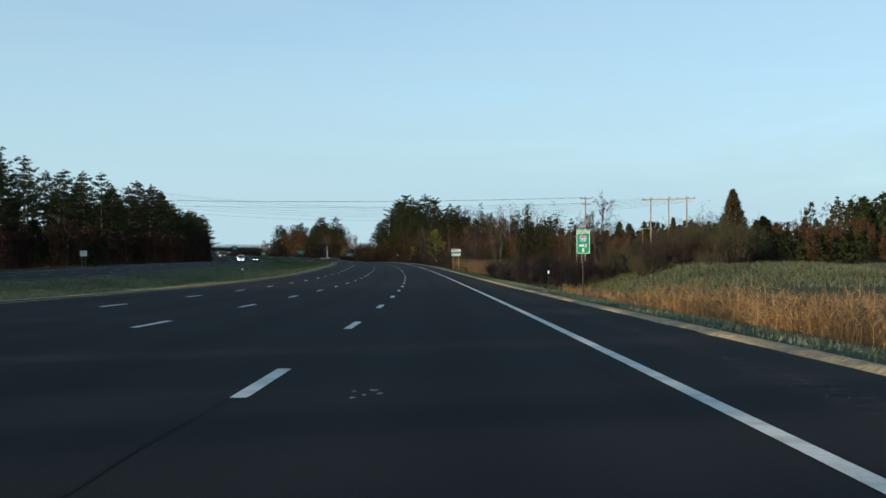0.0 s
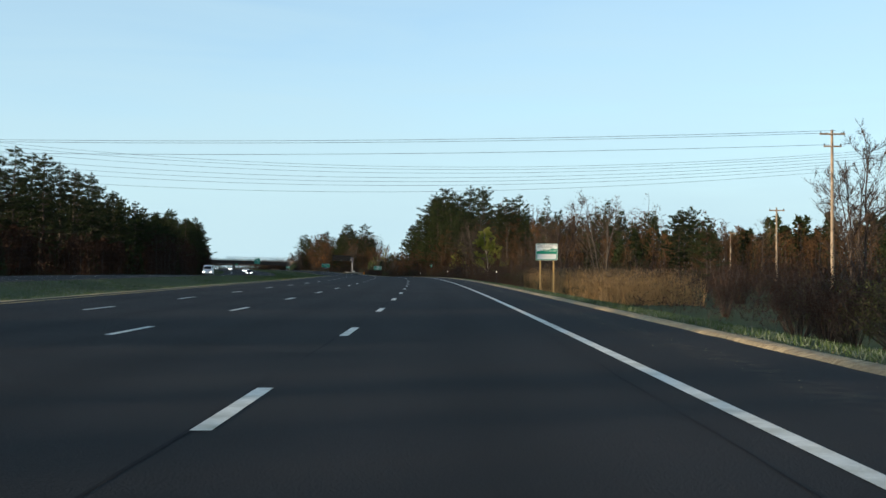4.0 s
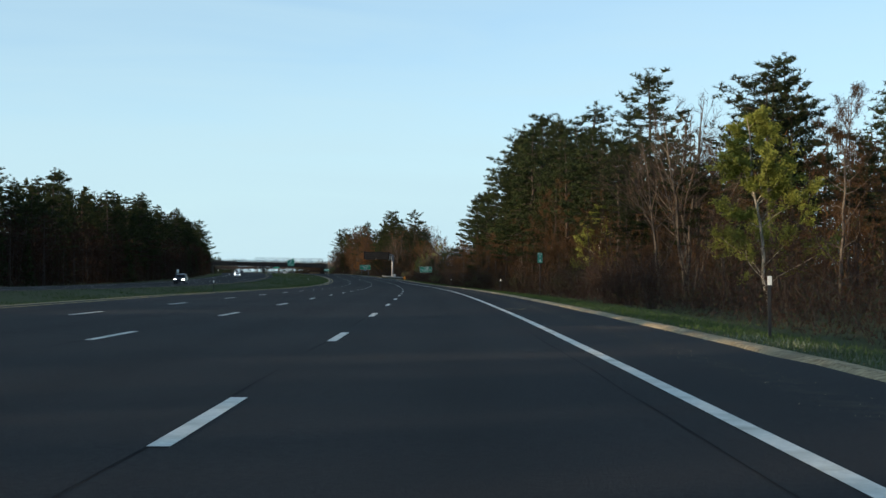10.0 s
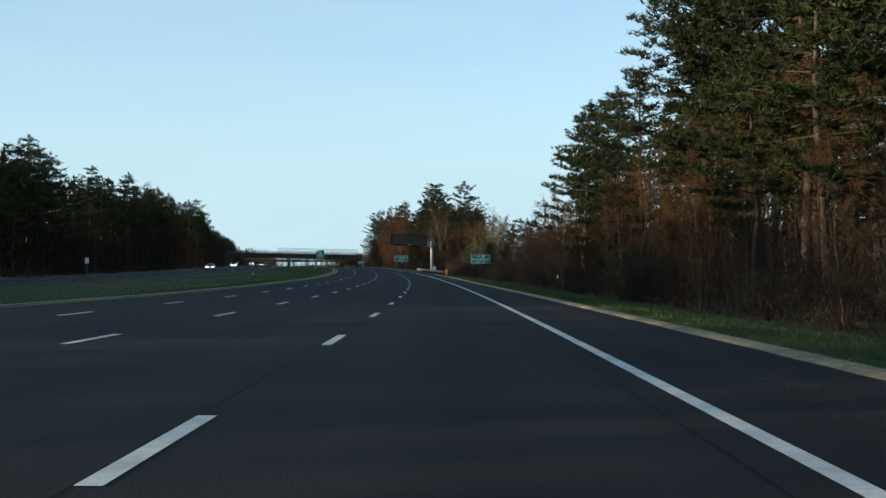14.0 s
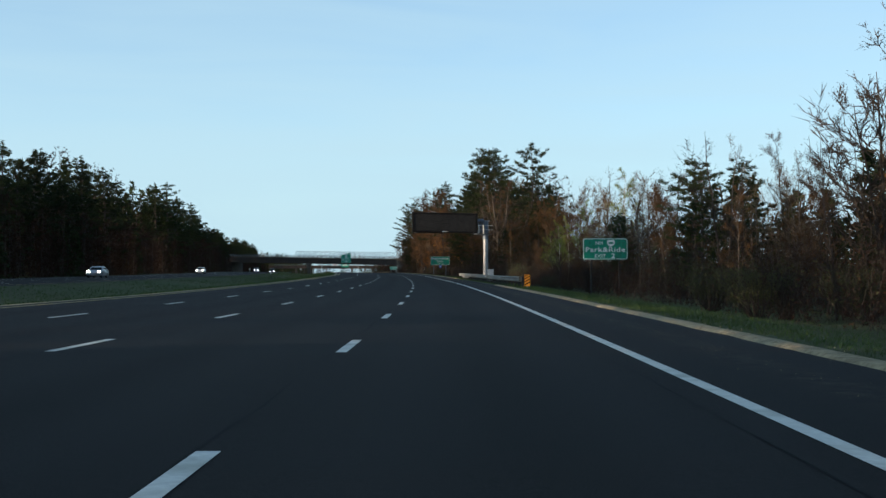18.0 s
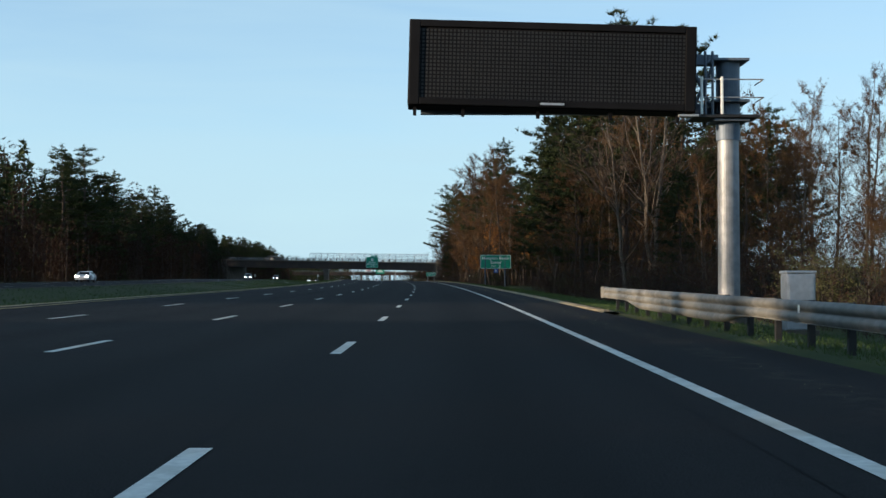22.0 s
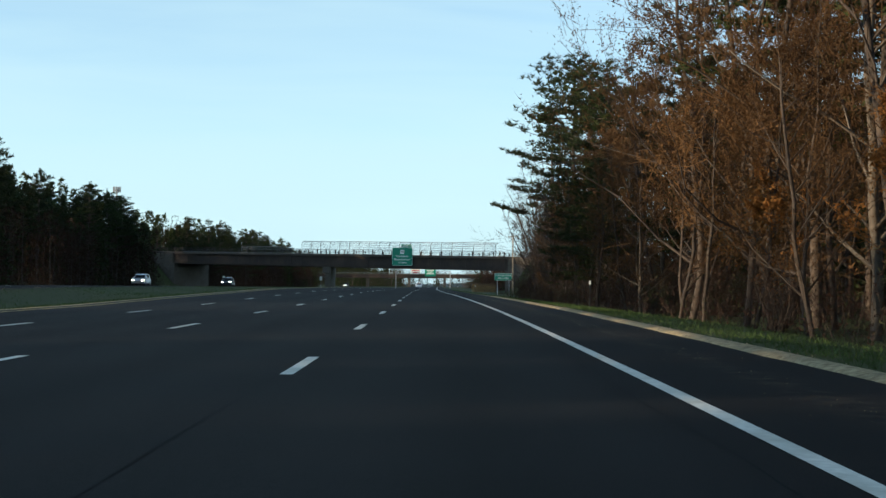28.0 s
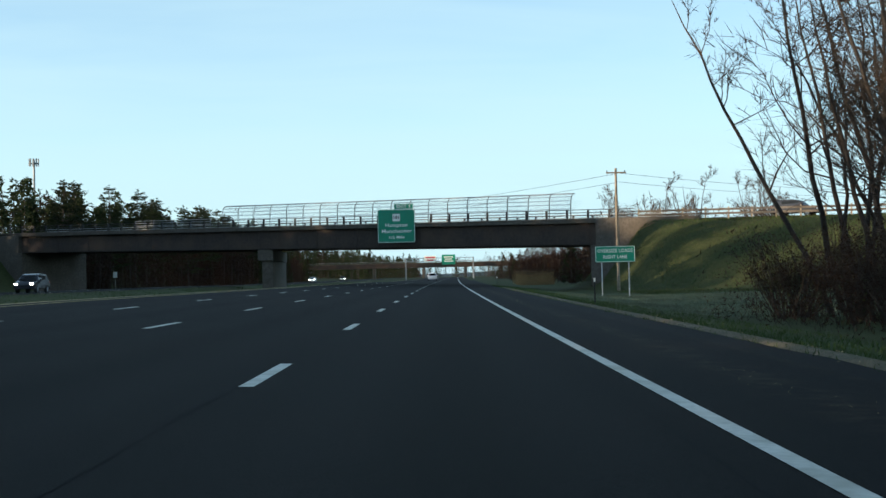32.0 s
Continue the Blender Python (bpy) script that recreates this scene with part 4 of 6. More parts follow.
wood(748, 800, [(-19, 1.2, 0.95), (-23.5, 1.6, 1.05)], [(add_brown, 0.8, 10, 13.5), (add_pine, 0.2, 10, 13)], r, RIGHT, 4.2)
wood(592, 672, [(-13.0, 1.0, 0.75), (-18.5, 1.8, 0.95)], [(add_brown, 0.58, 7, 10), (add_bare, 0.3, 7, 9.5), (add_pine, 0.12, 7.5, 10)], r, RIGHT, 4.8)
wood(768, 925, [(-8.6, 0.7, 0.62), (-13.5, 1.2, 0.95)], [(add_brown, 0.84, 14, 19), (add_pine, 0.07, 18, 23), (add_bare, 0.09, 13, 18)], r, RIGHT, 4.3)
wood(925, 975, [(-8.9, 0.7, 0.66), (-13.5, 1.2, 1.0)], [(add_brown, 0.72, 12, 15), (add_pine, 0.16, 13, 16), (add_bare, 0.12, 12, 15)], r, RIGHT, 3.9)
# pines at s 1104 to 1122, l over 60, are added to shade the overpass
for s, l, tall in ((400, -23, 17.0), (404.5, -25, 18.0), (396, -22, 15.5), (571, -16.8, 15), (577, -17.5, 14), (487, -23, 25.5), (493, -19.5, 24.5), (484, -20.5, 23), (470, -25, 22), (556, -13.0, 16.5), (552, -15, 18), (540, -13.5, 17), (812, -15, 25), (806, -13.5, 24), (822, -13.5, 20), (837, -15, 22), (800, -22, 25), (822, -12.6, 19), (509, -17.0, 25), (515, -16.5, 24), (521, -17, 24), (503, -18.5, 26), (530, -14, 17), (990, -13, 24), (998, -16.5, 22), (637, -14, 8.8), (633, -16, 8.4), (256, -24, 8), (262, -26, 8.5), (250, -25.5, 7.2), (268, -28, 9), (840, -14.4, 16), (856, -14.6, 13.5), (1068, 63, 18), (1086, 60, 17.5), (1095, 62, 18), (1080, 65, 13), (1091, 66, 13), (1104, 62, 17), (1107, 66, 18), (1110, 61, 17), (1113, 64.5, 18), (1116, 61, 17), (1119, 65, 17.5), (1122, 62, 16.5), (912, -12.5, 20), (906, -13.5, 22), (889, -12.5, 23.5), (931, -12, 18), (961, -12.2, 18.5), (977, -11.8, 21), (1003, -11.2, 20.5), (436, -15.5, 15.5), (444, -16.5, 17), (452, -14.5, 17.5), (461, -15.5, 20), (470, -13, 20), (428, -18.5, 14.5), (480, -15, 22.5)):
    add_pine(s, l, tall, r, RIGHT)
plant("young_birch", GREENS[0], 372.9, -15.0, (1.15, 0.98), 30, "slim birch with fresh yellow-green leaves", "tree", RIGHT)
for s, l, tall in ((694, -12.2, 6.6), (699, -14.0, 7.2), (705, -13.0, 5.8)):
    plant("young_birch", GREENS[1], s, l, (tall / 9, tall / 10), 7 * s, "slim birch with small spring leaves and white bark", "tree", RIGHT)
add_green(432, -14.8, 8.6, r, RIGHT)
for s, l, tall in ((877, -12.0, 21), (883, -10.0, 20), (895, -9.6, 21), (901, -11, 22), (908, -9.8, 21.5), (914, -11.5, 21), (921, -9.6, 20.5), (926, -11, 19), (938, -11, 16), (944, -12.5, 16), (950, -10.8, 15), (957, -12, 16), (964, -11.5, 14.5), (969, -13, 14), (697, -15.5, 7.2), (703, -17, 7.6), (709, -14.5, 7), (715, -16, 8), (720, -14, 8.6), (726, -15.5, 7.6), (732, -13.5, 7.4), (738, -15, 8), (745, -13.5, 8.6), (730, -18, 8), (718, -19, 8)):
    add_brown(s, l, tall, r, RIGHT)
for s, l, tall in ((304, -15.0, 9.5), (322, -17, 8.5), (325, -19, 9), (588, -14.0, 9), (622, -12.5, 9), (628, -14, 9), (655, -14, 9.2), (660, -15, 9.0), (666, -16, 9.2), (645, -12.8, 8.4), (486, -12.0, 9.5)):
    add_bare(s, l, tall, r, RIGHT)
for k, (s, l, tall) in enumerate(((300, -17.4, 11.4), (386.5, -13.4, 13.0), (389.5, -14.8, 12.0), (602, -14.4, 10.4), (284, -20.6, 11.2), (226, -32, 12.5), (762, -11.8, 15.5))):
    plant("bare_tree", (ROUND[0], SPREADERS[1], SPREADERS[0], ROUND[1], SPREADERS[0], ROUND[1], SPREADERS[1])[k], s, l, (tall / (7.8 if k == 0 else 9.5), tall / 10), 40 + s, "wide leafless tree with pale spreading branches", "tree", RIGHT)
for k, (s, l, tall) in enumerate(((664, -14.5, 9.6), (668, -13.2, 10.2), (671.5, -15, 10.2), (675, -13.6, 9.6), (679, -15, 9.0), (684, -14.2, 8.2), (660, -13.4, 9.2))):
    plant("bare_tree", (BARES[1], BARES[0], GREENS[1])[k % 3], s, l, (tall / 11, tall / (14 if k % 3 < 2 else 10)), 51 * k, "slender pale tree with opening catkins", "tree", RIGHT)
for s, l, tall in ((893, -9.2, 5.5), (905, -8.8, 5.0), (886, -11, 9.5), (846, -13.8, 8.0)):
    add_oak(s, l, tall, r, RIGHT)
for k, (s, l, tall) in enumerate(((1029, -13.2, 14.2), (1033, -14.6, 15), (1036.5, -13.6, 14.4), (1034.5, -16.2, 14.6), (1028, -15.4, 14), (1038, -16.4, 13.5), (1022, -12.4, 13.4), (1016, -13.5, 13.8), (1010, -12.6, 14.5), (1005, -14, 14))):
    plant("bare_tree", CLUMPS[k % 2], s, l, (tall / 12.5, tall / 14), 67.0 * k, "leafless tree with several dark stems and fine twigs", "tree", RIGHT)
for k in range(20):
    s = r.uniform(984, 1028)
    l, tall = -r.uniform(9.2 + max(s - 1012, 0) * 0.13, 19.0), r.uniform(11.0, 14.5) * (1.0 if s > 1000 else 1.15)
    plant("bare_tree", BARES[2], s, l, (tall / 14, tall / 14), r.uniform(0, 360), "leafless slender tree with several dark stems", "tree", RIGHT)
for s, l, tall in ((1190, -22, 15), (1196, -33, 16.5), (1192, -37, 17), (1205, -52, 17.5), (1188, -47, 16), (1215, -28, 15)):
    plant("bare_tree", ROUND[int(s) % 2], s, l, (tall / 10, tall / 10.5), r.uniform(0, 360), "round leafless tree beyond the overpass", "tree", RIGHT)
lowpoly_wood("woods_right", [(330, 390, -70, -23, 130, 6.5, 9.0), (390, 470, -70, -23, 170, 9, 15), (450, 600, -70, -25, 240, 15, 22), (590, 672, -80, -20, 240, 6.5, 9), (672, 748, -80, -22, 130, 5.5, 7.5), (800, 860, -28, -17, 80, 16, 22), (860, 925, -42, -17, 140, 16, 22), (925, 985, -42, -16, 190, 11, 16), (968, 1000, -60, -32, 18, 12, 16),
                             (110, 240, -95, -60, 90, 4, 6)], 201, "budding and pine woods behind the roadside trees", 0.42, 0.1, 120)
lowpoly_wood("woods_beyond_field", [(-80, 250, -200, -110, 950, 13, 17.5), (250, 345, -200, -110, 420, 12, 15.5), (330, 360, -105, -58, 60, 8, 11)], 204, "dense dark pine woods beyond the marsh", 0.97, 0.12, 95, 1.9)
lowpoly_wood("brush_beyond_marsh", [(225, 345, -100, -50, 330, 5.5, 8.5)], 205, "red-brown budding brush with small pines beyond the marsh", 0.22, 0.05, 110, 1.0)
thicket("undergrowth", [(300, 590, -20, -9.4, 11000, 4.8), (590, 775, -20, -9.8, 7400, 4.4), (256, 320, -20, -8.8, 2400, 2.8), (740, 812, -20, -7.6, 2600, 4.4), (812, 875, -34, -12.6, 1300, 3.6), (875, 930, -34, -7.6, 2400, 3.8), (930, 990, -22, -7.6, 4200, 5.0), (990, 1036, -24, -8.8, 1700, 2.8), (110, 210, -60, -9, 3600, 2.0), (210, 320, -60, -19, 3800, 4.2), (300, 812, -10, -8.2, 1000, 1.2), (875, 1035, -9.5, -7.0, 320, 1.2)], 301, "tangled rust-brown undergrowth below the roadside trees")
thicket("undergrowth_left", [(-60, 24, 56, 72, 1200, 6.0), (24, 270, 57, 67, 2600, 2.5), (270, 450, 57, 66, 1800, 2.5), (450, 540, 56, 72, 1300, 6.0), (540, 640, 57, 66, 1000, 2.5), (640, 800, 56, 72, 2300, 6.0), (800, 905, 57, 66, 1000, 2.5), (905, 1150, 56, 72, 3500, 6.0), (1165, 1500, 58, 75, 4500, 6.0), (1175, 1500, -40, -13, 2600, 3.0)], 302, "dark tangled undergrowth beyond the oncoming lanes")
# bushes on the verges
for k in range(46):
    s = r.uniform(112, 330)
    (add_rust if r.random() < 0.68 else add_bush)(s, -r.uniform(9.5, 24) - (6 if 205 < s < 262 else 0), r.uniform(1.6, 3.4), r, "verge bushes")
for s, l, tall in ((101, -22, 2.8), (119, -27, 3.4), (110, -20, 2.4), (126, -21, 3.0), (132, -25, 3.0), (112, -21.0, 3.6), (111, -23, 4.0), (109, -18.5, 2.8), (113, -17, 2.4)):
    add_bush(s, l, tall, r, "bushes on the mound")
for k in range(34):
    add_rust(r.uniform(112, 160), -r.uniform(6.6, 13), r.uniform(1.3, 2.5), r, "verge bushes")
for s, l, tall in ((226, -9.8, 1.7), (229, -11.2, 1.6), (240, -9.6, 1.5), (247, -9.4, 1.6), (218, -9.2, 1.3), (153, -8.6, 2.4), (158, -8.2, 2.0), (150, -9.2, 2.6), (599.5, -8.6, 2.3), (607.3, -8.6, 2.3), (222, -9.3, 1.2), (224, -8.9, 1.1), (283, -10.5, 2.0), (257, -9.0, 1.5), (261, -9.4, 1.3), (600, -12.5, 2.2), (605, -13.5, 2.4), (612, -12, 1.9), (531, -9.6, 1.5), (478, -9.8, 1.7)):
    add_bush(s, l, tall, r, "verge bushes")
for k in range(110):
    s = r.uniform(300, 1000)
    if 812 < s < 874 or 330 < s < 372:
        continue
    (add_rust if r.random() < 0.75 else add_bush)(s, -r.uniform(9.6 if s < 780 else 8.4, 13.0), r.uniform(1.4, 3.2), r, "verge bushes")
for k in range(16):
    add_rust(r.uniform(1012, 1038), -r.uniform(10.5, 16), r.uniform(2.2, 3.8), r, "verge bushes")
for k in range(40):
    s, l = r.uniform(96, 128), -r.uniform(14.5, 25)
    if (s < 97 and l > -19) or (l < -29 and s < 100):
        continue
    (add_bush if r.random() < 0.6 else add_rust)(s, l, r.uniform(1.2, 3.2), r, "bushes on the mound")
plant("cedar", CEDARS[0], 114.3, -25.2, (1.1, 1.0), 20, "dark conical red cedar on the grassy mound", "cedar tree", dz=-0.2)
plant("cedar", CEDARS[1], 115.5, -28.2, (0.95, 0.7), 80, "broad dark red cedar beside a taller one", "cedar tree", dz=-0.2)
plant("cedar", CEDARS[0], 136.0, -24.5, (0.7, 0.95), 140, "slim dark red cedar behind the mound", "cedar tree", dz=-0.2)
# left side
# unseen pines, their height chosen to shade the road yet leave the reeds lit
wood(-70, 30, [(67, 1.5, 0.6)], [(add_low_pine, 1.0, 17, 19)], r, LEFT, 5.0)
wood(60, 330, [(67, 1.5, 0.88)], [(add_low_pine, 1.0, 17.5, 22)], r, LEFT, 7.5)
wood(334, 450, [(64.5, 1.5, 0.86)], [(add_low_pine, 1.0, 20, 25)], r, LEFT, 10.0)
wood(450, 540, [(64.5, 1.5, 0.86)], [(add_low_pine, 1.0, 17, 22)], r, LEFT, 9.0)
wood(544, 620, [(64.5, 1.5, 0.98)], [(add_low_pine, 1.0, 17, 22)], r, LEFT, 15.0)
wood(620, 676, [(63.5, 1.5, 0.9)], [(add_low_pine, 1.0, 19, 24)], r, LEFT, 9.5)
wood(676, 702, [(63.5, 1.5, 0.4)], [(add_low_pine, 1.0, 19, 24)], r, LEFT, 9.5)
wood(702, 800, [(63.5, 1.5, 0.9)], [(add_low_pine, 1.0, 19, 24)], r, LEFT, 9.5)
wood(802, 858, [(63.5, 1.5, 0.95)], [(add_low_pine, 1.0, 20, 26)], r, LEFT, 14.0)
wood(894, 905, [(63.5, 1.5, 0.95)], [(add_low_pine, 1.0, 20, 26)], r, LEFT, 14.0)
wood(905, 955, [(63.5, 1.5, 0.95)], [(add_low_pine, 1.0, 20, 26)], r, LEFT, 9.5)
wood(955, 968, [(63.5, 1.5, 0.95)], [(add_low_pine, 1.0, 20, 26)], r, LEFT, 9.5)
wood(968, 1002, [(63.5, 1.5, 0.55)], [(add_low_pine, 1.0, 20, 26)], r, LEFT, 9.5)
wood(1002, 1064, [(63.5, 1.5, 0.95)], [(add_low_pine, 1.0, 20, 26)], r, LEFT, 9.5)
wood(1172, 1420, [(64, 1.5, 0.9)], [(add_low_pine, 1.0, 17, 22)], r, LEFT, 7.0)
# the box at s -70 to 30 is unseen, added to shade the road
lowpoly_wood("woods_left", [(-70, 30, 65, 72, 80, 10, 11.3), (-150, 10, 95, 140, 130, 7, 10), (450, 540, 68, 110, 135, 15, 19), (540, 560, 66, 73, 5, 15, 19), (645, 676, 68, 110, 40, 17, 22.5), (676, 704, 68, 110, 30, 8, 10), (704, 800, 68, 110, 110, 17, 22.5), (800, 858, 66, 73, 16, 19, 25), (858, 894, 66, 74, 22, 13, 16.5), (894, 905, 66, 73, 4, 19, 25), (905, 955, 68, 110, 60, 19, 25), (955, 968, 68, 110, 20, 19, 25), (968, 1002, 68, 110, 44, 15, 18.5), (1002, 1070, 68, 110, 80, 19, 25), (1230, 1700, 68, 140, 440, 16, 21), (180, 332, 68, 74, 26, 10, 14), (335, 450, 66, 76, 36, 13, 17), (560, 645, 66, 80, 60, 15, 20), (1700, 2000, 54, 120, 160, 14, 20), (2000, 2380, 36, 120, 220, 14, 20), (620, 676, 66, 74, 30, 14, 18), (704, 858, 66, 74, 66, 14, 18)], 202, "dark pine and budding woods beyond the oncoming lanes", 0.55, 0.02, 125, 2.2, RUSTY)
# the box at l 76 to 125 is added to cast shade on the bridge
lowpoly_wood("woods_by_overpass", [(1070, 1100, 66, 100, 45, 11, 14), (1100, 1125, 66, 90, 55, 14, 17.5), (1080, 1180, 76, 125, 260, 17, 22), (1112, 1148, 62, 76, 90, 11, 13.5), (1165, 1230, 68, 170, 280, 15, 20)], 207, "dark pine woods beside the overpass", 0.85, 0.02, 190, 1.5, RUSTY)
lowpoly_wood("scrub_left", [(-60, 24, 60, 66, 60, 4, 8), (60, 300, 60, 68, 300, 4.5, 8), (300, 450, 59, 66, 180, 4.5, 8), (450, 540, 58, 65, 80, 6, 12), (540, 640, 59, 65, 90, 6, 12), (640, 676, 58, 65, 40, 6, 12), (676, 704, 58, 65, 24, 4, 7), (704, 800, 58, 65, 90, 6, 12), (800, 905, 59, 65, 100, 6, 12), (905, 1135, 58, 65, 180, 6, 12), (1172, 1500, 58, 66, 260, 5, 11), (1180, 1500, -42, -16, 170, 5, 9)], 206, "dark budding scrub in front of the pines", 0.08, 0.01, 170, 1.0, RUSTY)
lowpoly_wood("woods_far", [(1210, 1900, -120, -20, 380, 8, 13), (1700, 2300, -250, 260, 520, 9, 16)], 203, "distant woods beyond the overpass", 0.4, 0.02, 85)

# ---- road markings ----
dash_mesh = {}
for lane, line in enumerate((3.66, 7.32, 10.97, 36.6, 40.3, 43.9)):
    n = 0
    while True:
        s = DASH_0 - 122 + n * 12.192 + (0, 0, 0, 3, 1, 5)[lane]
        n += 1
        if s > 1500:
            break
        d = place("lane_dash", strip("lane_dash", line + 0.07, line - 0.07, s, s + 3.048, 0.006, WHITE_PAINT, step=1.524))
        tagged(d, "white dashed lane line painted on asphalt", "road marking", "lane dashes", "structure")


# ---- signs ----
def posts(parent, xs, top, mat, r=0.05, square=False, low=-0.9):
    for x in xs:
        bm = boxed(x - r, 0.03, low, x + r, 0.03 + 2 * r, top, bevel=0.008) if square else tubed((x, 0.06, low), (x, 0.06, top), r, n=10)
        part("post", bm, mat, parent)


def sign_panel(parent, w, h, zc, mat, edge_mat, corner=0.12, xc=0.0, wide=0.035, name="panel"):
    part(name, plate(w, h, 0.02, corner, 0.0, zc, xc), mat, parent)
    bm = border(w - 0.05, h - 0.05, 0.004, corner - 0.02, wide, -0.004)
    bmesh.ops.translate(bm, verts=bm.verts, vec=(xc, 0, zc))
    part("border", bm, edge_mat, parent, "white reflective border")


def shield(parent, x, z, w, h, mat, y=-0.006, name="shield"):
    bm = bmesh.new()
    pts = [(-0.36, 0.5), (0, 0.44), (0.36, 0.5), (0.5, 0.22), (0.46, -0.12), (0.28, -0.36), (0, -0.5), (-0.28, -0.36), (-0.46, -0.12), (-0.5, 0.22)]
    a = [bm.verts.new((x + px * w, y, z + pz * h)) for px, pz in pts]
    b = [bm.verts.new((x + px * w, y + 0.005, z + pz * h)) for px, pz in pts]
    bm.faces.new(a)
    for i in range(len(pts)):
        bm.faces.new((a[i], a[i - 1], b[i - 1], b[i]))
    bmesh.ops.recalc_face_normals(bm, faces=bm.faces)
    return part(name, bm, mat, parent)


def bars(parent, x, z, w, h, mat, n=1, y=-0.008):
    for i in range(n):
        ww = w * (1.0 if i % 2 == 0 else 0.7)
        part("bar", boxed(x - ww / 2, y, z - i * h * 2 - h / 2, x + ww / 2, y + 0.006, z - i * h * 2 + h / 2), mat, parent)


t = thing("mile_sign", "tall green mile sign with a route shield on one post", "road sign", rm(62.0, -5.06, 0.0, turn=-4))
sign_panel(t, 0.66, 1.17, 2.34, GREEN_SIGN, SIGN_WHITE, 0.05, wide=0.02)
posts(t, [0.0], 2.6, DARK_STEEL, 0.035)
text_part(t, "SOUTH", 0.15, 0, -0.006, 2.77, SIGN_WHITE, 0.54, bold=0.004)
shield(t, 0, 2.46, 0.32, 0.32, SIGN_WHITE, -0.006, "shield_edge")
shield(t, 0, 2.45, 0.28, 0.27, SIGN_BLUE, -0.009, "shield")
part("shield_band", boxed(-0.13, -0.0125, 2.53, 0.13, -0.0095, 2.59), SIGN_RED, t)
text_part(t, "95", 0.14, 0, -0.011, 2.44, SIGN_WHITE, 0.2, bold=0.004)
text_part(t, "MILE", 0.13, 0, -0.006, 2.14, SIGN_WHITE, 0.36, bold=0.004)
text_part(t, "8", 0.17, 0, -0.006, 1.92, SIGN_WHITE, 0.11, bold=0.004)

t = thing("sponsor_sign", "cream and green sponsor board on two yellow wooden posts", "road sign", rm(216.9, -6.23, 0.0, turn=-3))
part("panel", plate(1.56, 1.2, 0.02, 0.08, 0.0, 2.38), SIGN_WHITE, t)
bm = border(1.52, 1.16, 0.004, 0.07, 0.02, -0.004)
bmesh.ops.translate(bm, verts=bm.verts, vec=(0, 0, 2.38))
part("border", bm, GREEN_SIGN, t, "thin green border line")
bm = bmesh.new()
ridge = [(-0.73, 2.42), (-0.55, 2.44), (-0.3, 2.47), (-0.1, 2.52), (0.1, 2.53), (0.3, 2.58), (0.5, 2.6), (0.73, 2.58)]
a = [bm.verts.new((x, -0.006, z)) for x, z in ridge] + [bm.verts.new((x, -0.006, 2.27)) for x, z in reversed(ridge)]
bm.faces.new(a)
for x, z in ((-0.42, 2.46), (-0.22, 2.5), (-0.12, 2.51), (0.35, 2.58), (0.46, 2.59)):
    bm.faces.new([bm.verts.new(q) for q in ((x - 0.04, -0.006, z - 0.02), (x + 0.04, -0.006, z - 0.02), (x, -0.006, z + 0.12))])
bmesh.ops.recalc_face_normals(bm, faces=bm.faces)
part("hill_picture", bm, GREEN_SIGN, t, "green painted hill with small trees")
for x0, x1, z0, z1 in ((-0.73, -0.69, 1.82, 2.27), (0.69, 0.73, 1.82, 2.27), (-0.73, 0.73, 1.82, 1.86), (-0.73, 0.73, 2.24, 2.28)):
    part("frame_bar", boxed(x0, -0.008, z0, x1, -0.003, z1), GREEN_SIGN, t)
text_part(t, "SPONSOR A HIGHWAY", 0.1, 0, -0.006, 2.87, SIGN_BLACK, 1.36)
part("bar", boxed(-0.66, -0.007, 2.72, 0.34, -0.002, 2.755), SIGN_BLACK, t)
text_part(t, "CLEAN AND SCENIC", 0.085, 0.26, -0.009, 2.46, SIGN_WHITE, 0.85, bold=0.002)
posts(t, [-0.46, 0.49], 2.9, POST_WOOD, 0.055, True, low=-1.4)

t = thing("tenth_mile_sign", "narrow green mile marker on a thin steel post", "road sign", rm(387.6, -4.85, -0.1, turn=-3))
sign_panel(t, 0.3, 0.62, 2.35, GREEN_SIGN, SIGN_WHITE, 0.03, wide=0.012)
posts(t, [0.0], 2.5, DARK_STEEL, 0.03)
text_part(t, "MILE", 0.07, 0, -0.006, 2.57, SIGN_WHITE, 0.2)
text_part(t, "7", 0.15, 0, -0.006, 2.4, SIGN_WHITE, 0.1, bold=0.003)
text_part(t, "8", 0.15, 0, -0.006, 2.17, SIGN_WHITE, 0.1, bold=0.003)

t = thing("park_and_ride_sign", "green park and ride sign on two steel posts", "road sign", rm(646.2, -9.85, -0.05, turn=-4))
sign_panel(t, 3.14, 1.5, 2.64, GREEN_SIGN, SIGN_WHITE, 0.16, wide=0.04)
posts(t, [-0.98, 0.98], 3.2, DARK_STEEL, 0.06)
text_part(t, "NH", 0.23, -0.42, -0.006, 3.05, SIGN_WHITE, 0.5, bold=0.006)
shield(t, 0.4, 3.04, 0.56, 0.5, SIGN_WHITE)
part("bus_symbol", boxed(0.24, -0.012, 3.0, 0.56, -0.0075, 3.12, bevel=0.0), GREEN_SIGN, t)
text_part(t, "Park&Ride", 0.34, 0, -0.006, 2.58, SIGN_WHITE, 2.75, bold=0.008)
text_part(t, "EXIT", 0.24, -0.35, -0.006, 2.14, SIGN_WHITE, 0.78, bold=0.006)
text_part(t, "2", 0.34, 0.55, -0.006, 2.14, SIGN_WHITE, 0.27, bold=0.01)

t = thing("exit_sign", "green exit sign for the beach with a hospital plate below", "road sign", rm(870.8, -9.74, -0.1, turn=-4))
